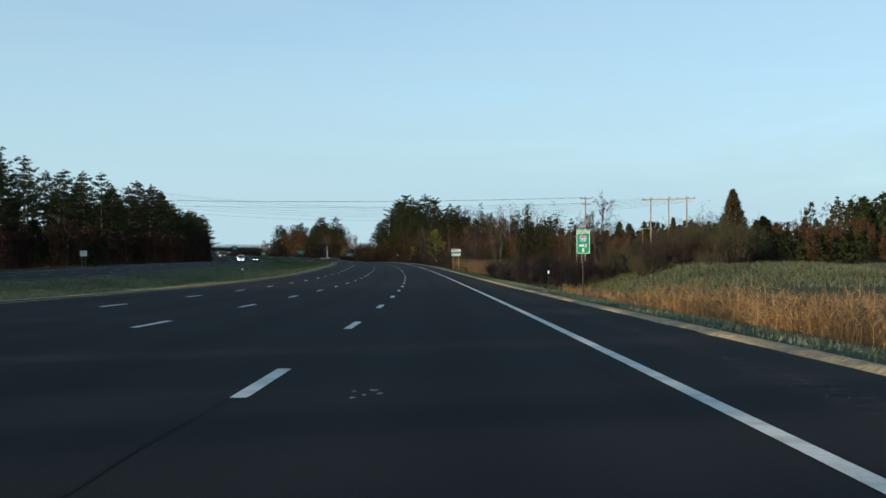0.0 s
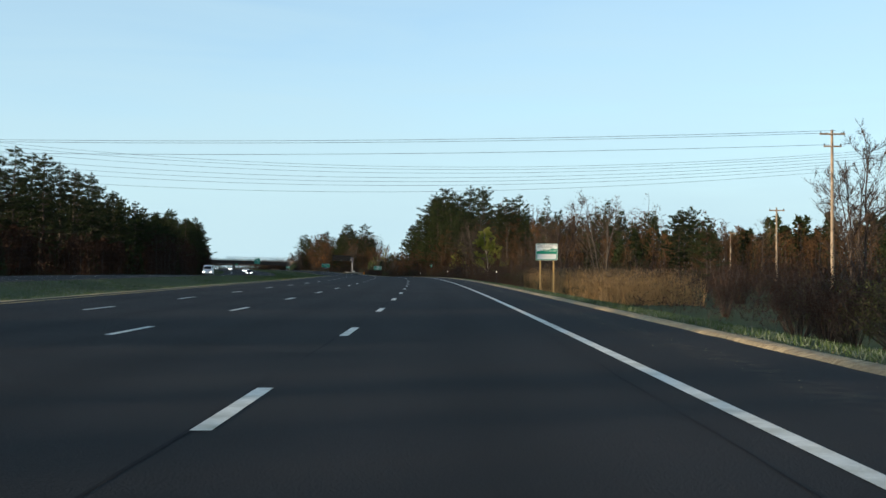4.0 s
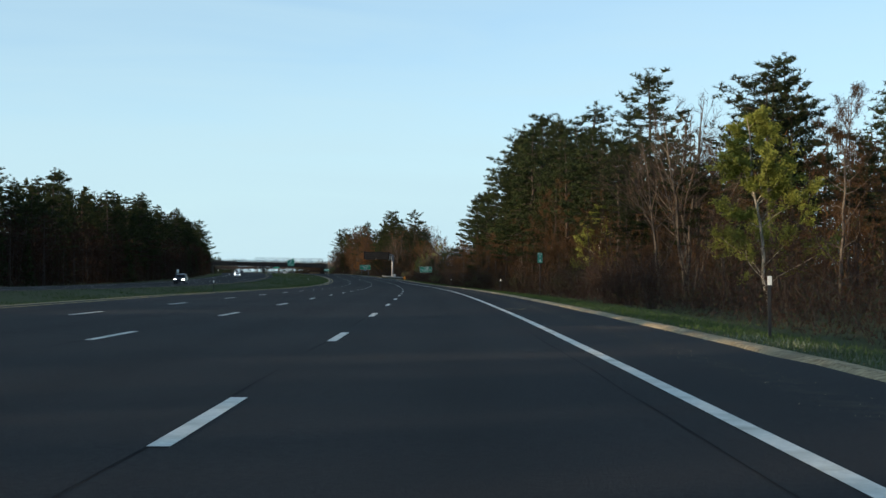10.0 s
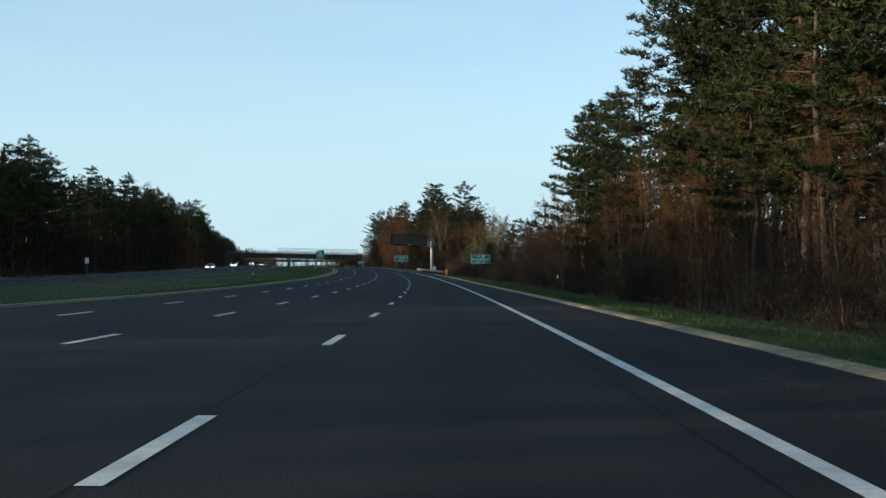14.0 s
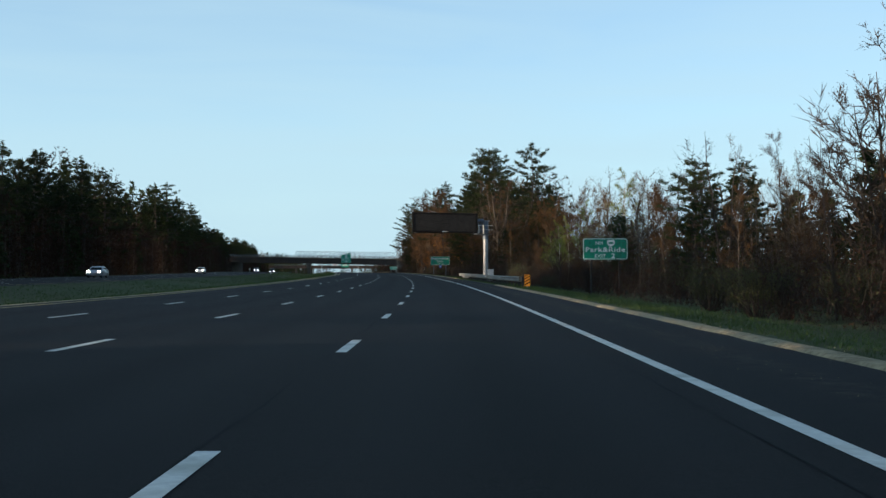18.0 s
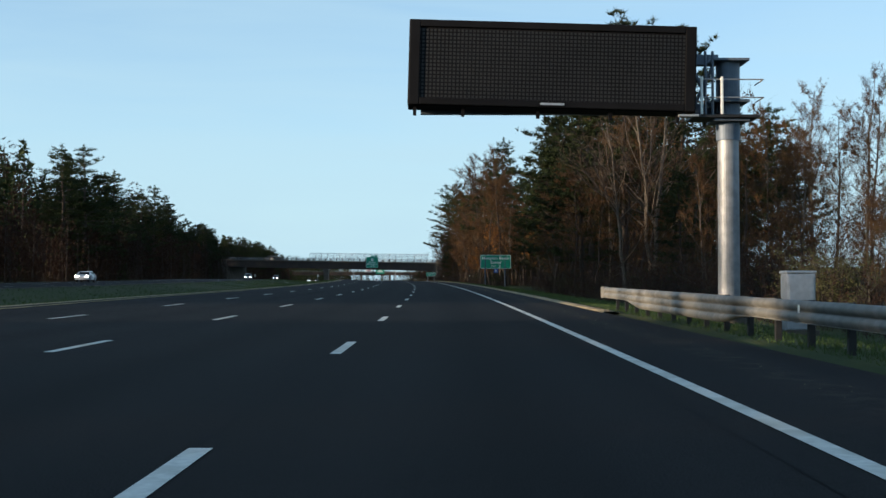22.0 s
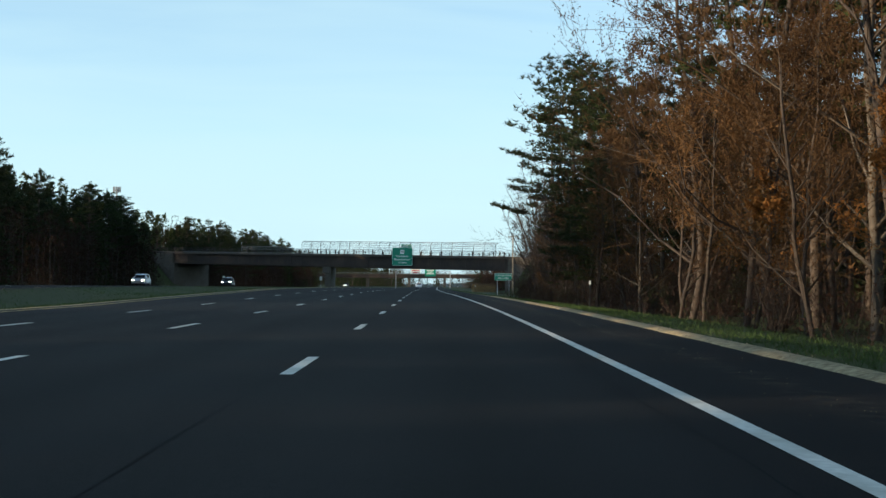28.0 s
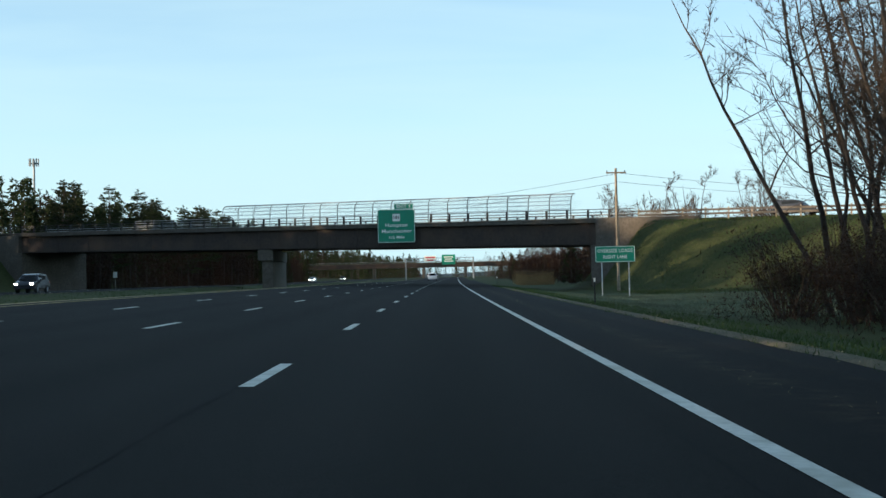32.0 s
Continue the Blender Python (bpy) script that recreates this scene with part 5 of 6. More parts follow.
sign_panel(t, 4.58, 2.06, 3.13, GREEN_SIGN, SIGN_WHITE, 0.18, wide=0.05)
posts(t, [-1.55, 1.4], 3.9, GREY_STEEL, 0.09)
text_part(t, "Hampton Beach", 0.42, 0, -0.006, 3.65, SIGN_WHITE, 4.0, bold=0.01)
text_part(t, "Exeter", 0.42, 0.05, -0.006, 3.03, SIGN_WHITE, 1.65, bold=0.01)
text_part(t, "EXIT", 0.27, -0.25, -0.006, 2.45, SIGN_WHITE, 0.72, bold=0.006)
text_part(t, "2", 0.38, 0.6, -0.006, 2.43, SIGN_WHITE, 0.32, bold=0.012)
part("hospital_plate", plate(0.6, 0.6, 0.015, 0.04, 0.0, 1.76, 0.05), SIGN_BLUE, t, "small blue hospital plate")
text_part(t, "H", 0.38, 0.05, -0.006, 1.76, SIGN_WHITE, 0.3, bold=0.012)

t = thing("oversize_sign", "green oversize loads sign on two steel posts", "road sign", rm(1083.0, -10.85, 0.0, turn=-2))
sign_panel(t, 2.95, 1.2, 2.48, GREEN_SIGN, SIGN_WHITE, 0.12, wide=0.035)
posts(t, [-1.0, 1.0], 3.0, ALUMINIUM, 0.05, low=-1.4)
text_part(t, "OVERSIZE LOADS", 0.26, 0, -0.006, 2.72, SIGN_WHITE, 2.6, bold=0.006)
text_part(t, "RIGHT LANE", 0.26, 0, -0.006, 2.26, SIGN_WHITE, 1.75, bold=0.006)


# ---- delineators ----
def delineator(s, l, dz, h=1.05, white=True, label="thin delineator post with a white reflector"):
    t = thing("delineator", label, "delineator", rm(s, l, dz), "delineators")
    part("post", boxed(-0.03, -0.02, -0.3, 0.03, 0.02, h, bevel=0.004), DARK_STEEL, t)
    part("reflector", boxed(-0.042, -0.032, h - 0.17, 0.042, -0.02, h, bevel=0.004), SIGN_WHITE, t)


for s, l, dz in ((74, -4.6, -0.15), (243, -4.4, -0.05), (332.4, -4.3, -0.02), (416.8, -4.5, -0.12), (500, -4.4, -0.1), (850, -4.4, 0), (918, -4.6, 0.0), (1042, -4.6, -0.1), (1150, -4.5, -0.2)):
    delineator(s, l, dz)
for s, l, dz in ((120, 18.5, -0.4), (250, 19.2, -0.4), (416, 19.3, -0.4), (560, 19.0, -0.4), (700, 19.0, -0.4)):
    delineator(s, l, dz, 1.15, label="grey median delineator post with a white reflector")

# ---- guard rail ----
GR0, GR1, GRL = 640.0, 717.5, -2.9
rail = thing("guard_rail", "galvanised steel guard rail on posts beside the shoulder", "guard rail", rm(GR0, GRL))
inv = rail.matrix_world.inverted()


def beam_profile(deep):
    """Waves of the beam: two, or three where the rail is deeper round the sign column."""
    top, waves = 0.78, 2 + deep
    pitch = 0.32 / 2 if deep < 0.5 else 0.17
    out = [(0.0, top)]
    for k in range(3):
        span = pitch * (1.0 if k < 2 else deep)
        z = out[-1][1]
        out += [(0.05, z - span * 0.12), (0.08, z - span * 0.5), (0.05, z - span * 0.88), (0.0, z - span)]
    return out


def wbeam(s0, s1):
    ss = np.linspace(s0, s1, 5)
    deep = np.clip((ss - 698.5) / 2.0, 0, 1) * np.clip((712.6 - ss) / 2.0, 0, 1)
    profs = [beam_profile(max(d, 0.02)) for d in deep]
    flare = -0.42 * np.clip((648.0 - ss) / 8.0, 0, 1)
    vs = []
    for d in (0.0, -0.012):
        for c in range(len(profs[0])):
            vs.append(rps(ss, GRL + flare + d + np.array([q[c][0] for q in profs]), np.array([q[c][1] for q in profs])))
    v = np.concatenate(vs)
    v = np.concatenate([v, np.ones((len(v), 1))], 1) @ np.array(inv).T
    n, k = len(ss), len(profs[0])
    f = []
    for layer in (0, 1):
        for c in range(k - 1):
            i = np.arange(n - 1) + (layer * k + c) * n
            q = np.stack([i, i + 1, i + 1 + n, i + n], -1)
            f.append(q if layer else q[:, ::-1])
    return mesh_np("beam", v[:, :3], np.concatenate(f), RAIL_STEEL)


s = GR0
while s < GR1 - 1:
    place("beam", wbeam(s, min(s + 3.85, GR1)), rail)
    s += 3.81
s = GR0 + 0.3
while s < GR1:
    m = inv @ rm(s, GRL - 0.42 * min(max((648.0 - s) / 8.0, 0), 1))
    part("post", boxed(0.19, -0.05, -0.6, 0.29, 0.05, 0.78, bevel=0.008), DARK_STEEL, rail, at=m)
    part("block", boxed(0.015, -0.05, 0.44, 0.19, 0.05, 0.78, bevel=0.008), POLE_WOOD, rail, at=m)
    s += 1.905
m = inv @ rm(GR1 + 0.2, GRL)
part("end_cap", boxed(-0.1, -0.3, 0.44, 0.08, 0.3, 0.8, bevel=0.04), RAIL_STEEL, rail, "rounded steel rail end", at=m)
for ds in (12, 30, 55):
    part("reflector", boxed(-0.1, -0.03, 0.6, -0.085, 0.03, 0.72), SIGN_WHITE, rail, "small white reflector", at=inv @ rm(GR0 + ds, GRL))
rail.location.z -= 0.1
marker = thing("hazard_marker", "yellow and black striped hazard marker at the rail end", "road sign", rm(639.2, -3.75, -0.06, turn=-4))
part("panel", plate(0.36, 0.74, 0.015, 0.03, 0.0, 0.5), SIGN_YELLOW, marker)
for k in range(4):
    bm = bmesh.new()
    z0 = 0.16 + k * 0.19
    pts = [(-0.165, z0), (0.165, z0 + 0.2), (0.165, z0 + 0.29), (-0.165, z0 + 0.09)]
    pts = [(x, min(max(z, 0.14), 0.86)) for x, z in pts]
    a = [bm.verts.new((x, -0.004, z)) for x, z in pts]
    bm.faces.new(a)
    bmesh.ops.solidify(bm, geom=bm.faces[:], thickness=0.003)
    part("stripe", bm, SIGN_BLACK, marker)
part("post", boxed(-0.04, 0.02, -0.5, 0.04, 0.08, 0.8, bevel=0.006), GALVANISED, marker)

# ---- message sign over the road ----
t = thing("message_sign", "dark electronic message sign on a galvanised cantilever column", "message sign", rm(712.6, -5.7, 0.1))
part("footing", tubed((0, 0, -0.8), (0, 0, 0.25), 0.55, n=20), CONCRETE, t)
part("column", tubed((0, 0, 0.2), (0, 0, 4.72), 0.3, 0.29, n=28), GALVANISED, t, "galvanised round column")
part("column_head", tubed((0, 0, 4.72), (0, 0, 6.9), 0.33, 0.33, 28), GREY_STEEL, t, "blue-grey steel column head")
for z in (5.22, 5.75, 6.9):
    part("flange", boxed(-0.5, -0.5, z, 0.5, 0.5, z + 0.07, bevel=0.01), GREY_STEEL, t)
for z in (5.5, 6.9):
    part("arm", boxed(-8.6, 0.25, z, -0.2, 0.55, z + 0.3, bevel=0.02), GREY_STEEL, t)
tilt = Matrix.Translation((-4.97, 0, 6.69)) @ Matrix.Rotation(0.025, 4, "Y")
part("sign_case", boxed(-3.95, -0.75, -1.19, 3.95, 0.2, 1.19, bevel=0.03), SIGN_BLACK, t, "matt black sign housing", at=tilt)
part("led_face", boxed(-3.72, -0.76, -0.97, 3.72, -0.752, 0.97), SIGN_BLACK, t, "dark unlit face of small lamps", at=tilt)
lamp_x, lamp_z = np.meshgrid(-3.66 + 0.1067 * np.arange(69), -0.92 + 0.1067 * np.arange(18), indexing="ij")
c = np.stack([lamp_x.ravel(), np.full(lamp_x.size, -0.768), lamp_z.ravel()], -1)
v = np.stack([c + np.array(q) for q in ((-0.033, 0, -0.033), (0.033, 0, -0.033), (0.033, 0, 0.033), (-0.033, 0, 0.033))], 1).reshape(-1, 3)
place("lamp_grid", mesh_np("lamp_grid", v, np.arange(len(v)).reshape(-1, 4), LED_DOT), t, tilt, "rows of small dull unlit lamps")["kind"] = "stuff"
for x in (-3.78, 3.78):
    part("case_edge", boxed(x - 0.14, -0.83, -1.17, x + 0.14, -0.752, 1.17, bevel=0.02), SIGN_BLACK, t, at=tilt)
for z in (-1.07, 1.07):
    part("case_edge", boxed(-3.63, -0.83, z - 0.09, 3.63, -0.752, z + 0.09, bevel=0.02), SIGN_BLACK, t, at=tilt)
for x in (-3.75, -2.42, -0.35, 1.65, 3.5):
    bm = bmesh.new()
    prof = [(-0.55, 0.0), (-0.15, 0.0), (-0.42, -0.24), (-0.55, -0.24)]
    sides = [[bm.verts.new((x + dx, y, -1.192 + z)) for y, z in prof] for dx in (-0.045, 0.045)]
    bm.faces.new(sides[0])
    bm.faces.new(sides[1][::-1])
    for i in range(4):
        bm.faces.new((sides[0][i], sides[0][i - 1], sides[1][i - 1], sides[1][i]))
    bmesh.ops.recalc_face_normals(bm, faces=bm.faces)
    part("bracket", bm, SIGN_BLACK, t, at=tilt)
part("maker_bar", boxed(-0.32, -0.85, -1.1, 0.34, -0.832, -1.045), ALUMINIUM, t, at=tilt)
part("catwalk", boxed(-1.1, -0.62, 5.3, 0.75, 0.4, 5.38, bevel=0.01), DARK_STEEL, t, "dark steel maintenance platform")
part("catwalk_edge", boxed(-1.5, -0.7, 5.31, -0.95, -0.4, 5.37, bevel=0.008), ALUMINIUM, t)
for x in (-0.86, -0.3):
    part("gate_post", boxed(x - 0.035, -0.66, 5.38, x + 0.035, -0.6, 6.42, bevel=0.01), SIGN_WHITE, t, "pale gate post")
for z in (5.85, 6.35):
    part("hand_rail", tubed((-0.9, -0.6, z), (0.85, -0.6, z), 0.02, n=8), ALUMINIUM, t)
    part("hand_rail", tubed((0.85, -0.6, z), (0.85, 0.4, z), 0.02, n=8), ALUMINIUM, t)
for x in (-0.72, -0.52):
    part("ladder_rail", tubed((x, -0.45, 5.4), (x, -0.45, 7.15), 0.04, n=8), GREY_STEEL, t)
for k in range(6):
    part("rung", tubed((-0.72, -0.45, 5.6 + 0.27 * k), (-0.52, -0.45, 5.6 + 0.27 * k), 0.014, n=6), GREY_STEEL, t)
for x0, z0, x1, z1 in ((-1.0, 5.55, -0.4, 6.85), (-1.0, 6.85, -0.4, 5.55)):
    part("strut", tubed((x0, 0.1, z0), (x1, 0.1, z1), 0.05, n=6), GREY_STEEL, t)
t = thing("control_cabinet", "grey metal traffic cabinet behind the guard rail", "cabinet", rm(706.0, -5.8, 0.0) @ Matrix.Diagonal((0.78, 0.78, 0.88, 1)))
part("body", boxed(-0.42, -0.35, -0.2, 0.42, 0.35, 1.25, bevel=0.03), ALUMINIUM, t)
part("lid", boxed(-0.45, -0.38, 1.252, 0.45, 0.38, 1.32, bevel=0.02), ALUMINIUM, t)
part("door", boxed(-0.36, -0.372, 0.1, 0.36, -0.352, 1.18, bevel=0.008), ALUMINIUM, t)
part("base", boxed(-0.5, -0.45, -0.6, 0.5, 0.45, -0.2, bevel=0.02), CONCRETE, t)

# ---- overpass ----
origin = rm(bridge_s(23.8), 23.8, 0.0, turn=0.0)
th0 = float(np.interp(bridge_s(23.8), SS, TH))
P0, P1 = rp(bridge_s(-14.0), -14.0), rp(bridge_s(62.0), 62.0)
ROADZ = float(np.interp(1134, SS, RZ))
dirx = Vector((P0.x - P1.x, P0.y - P1.y, 0.0))
SPAN = dirx.length
ang = math.atan2(dirx.y, dirx.x)
HI, LO = BR_LEFT, BR_RIGHT  # girder tops over the road at both ends
frame_b = Matrix.Translation((P1.x, P1.y, ROADZ + HI)) @ Matrix.Rotation(ang, 4, "Z") @ Matrix.Rotation(math.atan2(HI - LO, SPAN), 4, "Y")
bridge = thing("overpass", "rust-brown steel girder overpass with concrete deck and railings", "bridge", frame_b)
PIER_X = SPAN * (62.0 - 23.8) / 76.0
for k in range(6):
    y = 0.35 + k * 2.1
    for x0, x1 in ((0.0, PIER_X - 0.06), (PIER_X + 0.06, SPAN)):
        outline = [(-0.22, -2.3), (0.22, -2.3), (0.22, -2.25), (0.02, -2.25), (0.02, -0.05), (0.2, -0.05), (0.2, -0.003), (-0.2, -0.003), (-0.2, -0.05), (-0.02, -0.05), (-0.02, -2.25), (-0.22, -2.25)]
        bm = bmesh.new()
        ends = [[bm.verts.new((x, y + dy, z)) for dy, z in outline] for x in (x0, x1)]
        for i in range(12):
            bm.faces.new((ends[0][i], ends[0][i - 1], ends[1][i - 1], ends[1][i]))
        bmesh.ops.recalc_face_normals(bm, faces=bm.faces)
        part("girder", bm, RUST_STEEL, bridge)
        if k == 0:
            x = x0 + 1.5
            while x < x1 - 0.5:
                part("stiffener", boxed(x - 0.008, y - 0.06, -2.245, x + 0.01, y - 0.021, -0.055), RUST_STEEL, bridge)
                x += 3.0
part("deck", boxed(-0.5, -0.15, 0.0, SPAN + 0.5, 11.6, 0.28, bevel=0.02), CONCRETE, bridge)
part("kerb", boxed(-8.0, -0.2, 0.282, SPAN + 11.0, 0.45, 0.48, bevel=0.02), CONCRETE, bridge)
part("far_kerb", boxed(-8.0, 11.0, 0.282, SPAN + 11.0, 11.65, 0.48, bevel=0.02), CONCRETE, bridge)
for yy in (0.0, 11.3):
    x = -7.0
    while x < SPAN + 4:
        part("rail_post", boxed(x - 0.1, yy + 0.02, 0.482, x + 0.1, yy + 0.2, 1.42, bevel=0.01), DARK_STEEL, bridge)
        x += 2.45
    for z in (0.75, 1.05, 1.36):
        part("rail", boxed(-7.6, yy - 0.02, z, SPAN + 4.4, yy + 0.02, z + 0.07, bevel=0.01), GALVANISED if yy else DARK_STEEL, bridge)
# curved chain-link screen over the lanes
FX0, FX1 = SPAN * 0.42, SPAN - 3.0
n = int((FX1 - FX0) / 2.45)
for k in range(n + 1):
    x = FX0 + (FX1 - FX0) * k / n
    pts = [(x, 0.3, 0.48), (x, 0.3, 2.4), (x, 0.42, 2.85), (x, 0.75, 3.15), (x, 1.2, 3.25)]
    bm = bmesh.new()
    for a, b in zip(pts, pts[1:]):
        tube(bm, a, b, 0.045, n=6)
    part("screen_post", bm, DARK_STEEL, bridge)
for y, z in ((0.3, 1.55), (0.3, 2.0), (0.3, 2.42), (0.42, 2.85), (0.75, 3.15), (1.2, 3.25)):
    part("screen_rail", tubed((FX0, y, z), (FX1, y, z), 0.03, n=6), GREY_STEEL, bridge)
# straight screen over the oncoming lanes
for k in range(9):
    x = PIER_X * (0.24 + 0.04 * k)
    part("screen_post", tubed((x, 11.7, 0.48), (x, 11.7, 2.3), 0.045, n=6), GREY_STEEL, bridge)
for z in (1.6, 1.95, 2.28):
    part("screen_rail", tubed((PIER_X * 0.24, 11.7, z), (PIER_X * 0.56, 11.7, z), 0.035, n=6), GALVANISED, bridge)
wa, wb = [], []
for k in range(int((FX1 - FX0) / 0.3)):
    x = FX0 + k * 0.3
    for q, w in (((x, 0.3, 0.5), (x + 1.9, 0.3, 2.4)), ((x + 1.9, 0.3, 0.5), (x, 0.3, 2.4)), ((x, 0.3, 2.4), (x + 0.9, 0.75, 3.15)), ((x + 0.9, 0.3, 2.4), (x, 0.75, 3.15))):
        wa.append(q)
        wb.append(w)
v, f = sticks(wa, wb, 0.009, 0.009, 3)
place("screen_wires", mesh_np("screen_wires", v, f, GREY_STEEL), bridge, label="fine chain-link wire mesh")["kind"] = "stuff"
pz = ROADZ - 0.9
# pier and abutments stand upright
yaw = Matrix.Rotation(ang, 4, "Z")
pier = thing("bridge_pier", "stout concrete bridge pier in the median", "bridge pier", Matrix.Translation(Vector((P1.x, P1.y, 0)) + (dirx.normalized() * PIER_X) + Vector((0, 0, ROADZ))) @ Matrix.Rotation(th0, 4, "Z"))
ptop = HI + (LO - HI) * PIER_X / SPAN - 2.32
part("cap", boxed(-1.15, 0.2, ptop - 1.35, 0.75, 13.6, ptop, bevel=0.05), CONCRETE, pier)
part("stem", boxed(-0.7, 0.6, -1.6, 0.7, 13.2, ptop - 1.352, bevel=0.12), CONCRETE, pier)
for x, sgn, nm in ((0.0, -1, "left"), (SPAN, 1, "right")):
    ab = thing("bridge_abutment", "weathered concrete abutment with sloping wing wall", "abutment", Matrix.Translation(Vector((P1.x, P1.y, 0)) + dirx.normalized() * x + Vector((0, 0, ROADZ))) @ yaw)
    top = (HI if sgn < 0 else LO)
    x0, x1 = (-1.6, 0.55) if sgn < 0 else (-0.55, 1.6)
    part("breast_wall", boxed(x0, -0.2, -1.8, x1, 11.7, top - 2.33, bevel=0.03), CONCRETE, ab)
    xb0, xb1 = (-1.6, -0.06) if sgn < 0 else (0.06, 1.6)
    part("back_wall", boxed(xb0, -0.2, top - 2.328, xb1, 11.7, top + 0.26, bevel=0.02), CONCRETE, ab)
    for yy in (-0.2, 11.2):
        bm = bmesh.new()
        xs = (sgn * 1.6, sgn * (8.0 if sgn < 0 else 11.5))
        prof = [(xs[0], top + 0.26), (xs[1], top + 0.22), (xs[1], top - 1.4), (xs[0], -1.8)]
        a = [bm.verts.new((px, yy, z)) for px, z in prof]
        b = [bm.verts.new((px, yy + 0.5, z)) for px, z in prof]
        bm.faces.new(a)
        bm.faces.new(b[::-1])
        for i in range(4):
            bm.faces.new((a[i], a[i - 1], b[i - 1], b[i]))
        bmesh.ops.recalc_face_normals(bm, faces=bm.faces)
        part("wing_wall", bm, CONCRETE, ab)
# exit sign hung on the girder
dist = SPAN * (62.0 - 7.35) / 76.0
ms = Matrix.Translation(Vector((P1.x, P1.y, 0)) + dirx.normalized() * dist + Vector((0, 0, ROADZ))) @ Matrix.Rotation(th0, 4, "Z") @ Matrix.Translation((0, -1.5, 0))
t = thing("overhead_exit_sign", "green overhead exit sign bolted to the overpass", "road sign", ms)
zc = (OS_TOP + OS_LOW) / 2
sign_panel(t, 4.25, OS_TOP - OS_LOW, zc, GREEN_SIGN, SIGN_WHITE, 0.2, wide=0.05)
sign_panel(t, 2.2, 0.6, OS_TOP + 0.31, GREEN_SIGN, SIGN_WHITE, 0.08, xc=0.85, wide=0.03, name="exit_tab")
text_part(t, "EXIT 2", 0.3, 0.85, -0.006, OS_TOP + 0.31, SIGN_WHITE, 1.6, bold=0.01)
part("route_plate", plate(0.85, 0.85, 0.006, 0.1, -0.008, zc + 0.95), SIGN_WHITE, t, "white route plate")
text_part(t, "101", 0.36, 0, -0.012, zc + 0.95, SIGN_BLACK, 0.6, bold=0.01)
text_part(t, "Hampton", 0.4, 0, -0.006, zc + 0.08, SIGN_WHITE, 2.5, bold=0.012)
text_part(t, "Manchester", 0.4, 0, -0.006, zc - 0.6, SIGN_WHITE, 3.4, bold=0.012)
text_part(t, "1/2 Mile", 0.3, 0, -0.006, zc - 1.3, SIGN_WHITE, 1.7, bold=0.01)
for x in (-1.4, 1.4):
    part("bracket", boxed(x - 0.06, 0.021, zc - 1.3, x + 0.06, 0.25, zc + 1.3, bevel=0.01), GALVANISED, t)
    part("arm", boxed(x - 0.05, 0.251, zc + 0.9, x + 0.05, 2.2, zc + 1.0, bevel=0.01), GALVANISED, t)


# ---- poles and wires ----
def pole(s, l, top, arms=((0.4, 1.1),), r=0.16, label="weathered wooden utility pole with a crossarm", turn=0.0, name="utility_pole"):
    g0 = float(gz(s, l))
    t = thing(name, label, "utility pole", rm(s, l, 0.0, turn))
    part("shaft", tubed((0, 0, g0 - 0.5), (0, 0, top), r, r * 0.65, 10), POLE_WOOD, t)
    for down, half in arms:
        part("crossarm", boxed(-half, -0.18, top - down - 0.06, half, -0.06, top - down + 0.06, bevel=0.01), POLE_WOOD, t)
        for x in (-half * 0.9, 0.0, half * 0.9):
            part("insulator", tubed((x, -0.12, top - down + 0.06), (x, -0.12, top - down + 0.22), 0.05, 0.03, 8), DARK_STEEL, t)
    return t


def wire(a, b, sag, r=0.014, name="overhead_wire", label="thin black overhead power wire", cat="wire"):
    a, b = Vector(a), Vector(b)
    p = []
    for k in range(33):
        u = k / 32
        q = a.lerp(b, u)
        q.z -= sag * 4 * u * (1 - u)
        p.append(tuple(q))
    p = np.array(p)
    d = np.array((b - a).normalized())
    u = np.cross(d, (0, 0, 1.0))
    w = np.cross(u, d)
    v = np.concatenate([p + r * (u * math.cos(q * math.pi / 2) + w * math.sin(q * math.pi / 2)) for q in range(4)])
    i = np.arange(32)
    f = np.concatenate([np.stack([i + q * 33, i + 1 + q * 33, i + 1 + (q + 1) % 4 * 33, i + (q + 1) % 4 * 33], -1) for q in range(4)])
    tagged(place(name, mesh_np(name, v, f, DARK_STEEL)), label, cat, "overhead wires")

pole(224.4, -29.2, 12.1, ((0.35, 1.0), (1.3, 0.7)))
hf = thing("h_frame_pole", "three weathered poles joined by one long crossbar", "utility pole", rm(241.6, -47.9, 0.0, turn=-32))
for x in (-3.5, 0.0, 3.5):
    part("shaft", tubed((x, 0, -2.0), (x, 0, 12.9), 0.17, 0.11, 10), POLE_WOOD, hf)
part("crossbar", boxed(-5.2, -0.22, 12.35, 5.2, -0.08, 12.55, bevel=0.01), POLE_WOOD, hf)
for x in (-4.9, -3.1, -1.6, 0.4, 1.8, 3.9, 5.0):
    part("insulator", tubed((x, -0.15, 12.55), (x, -0.15, 12.8), 0.07, 0.04, 8), DARK_STEEL, hf)
for s, l, top in ((256, -34, 7.6), (300, -41, 6.6), (346, -47, 5.6), (270, -56, 7.4), (228, -40, 7.0)):
    pole(s, l, top, ((0.3, 0.8),), r=0.12, label="slim weathered utility pole in the brush")
pole(1104, -13.8, 10.5, ((0.4, 0.9),), label="pale wooden utility pole beside the overpass")
pole(1168, -72, 12.0, ((0.4, 1.0), (1.1, 0.9)), label="wooden utility pole beyond the embankment")
hm = hf.matrix_world
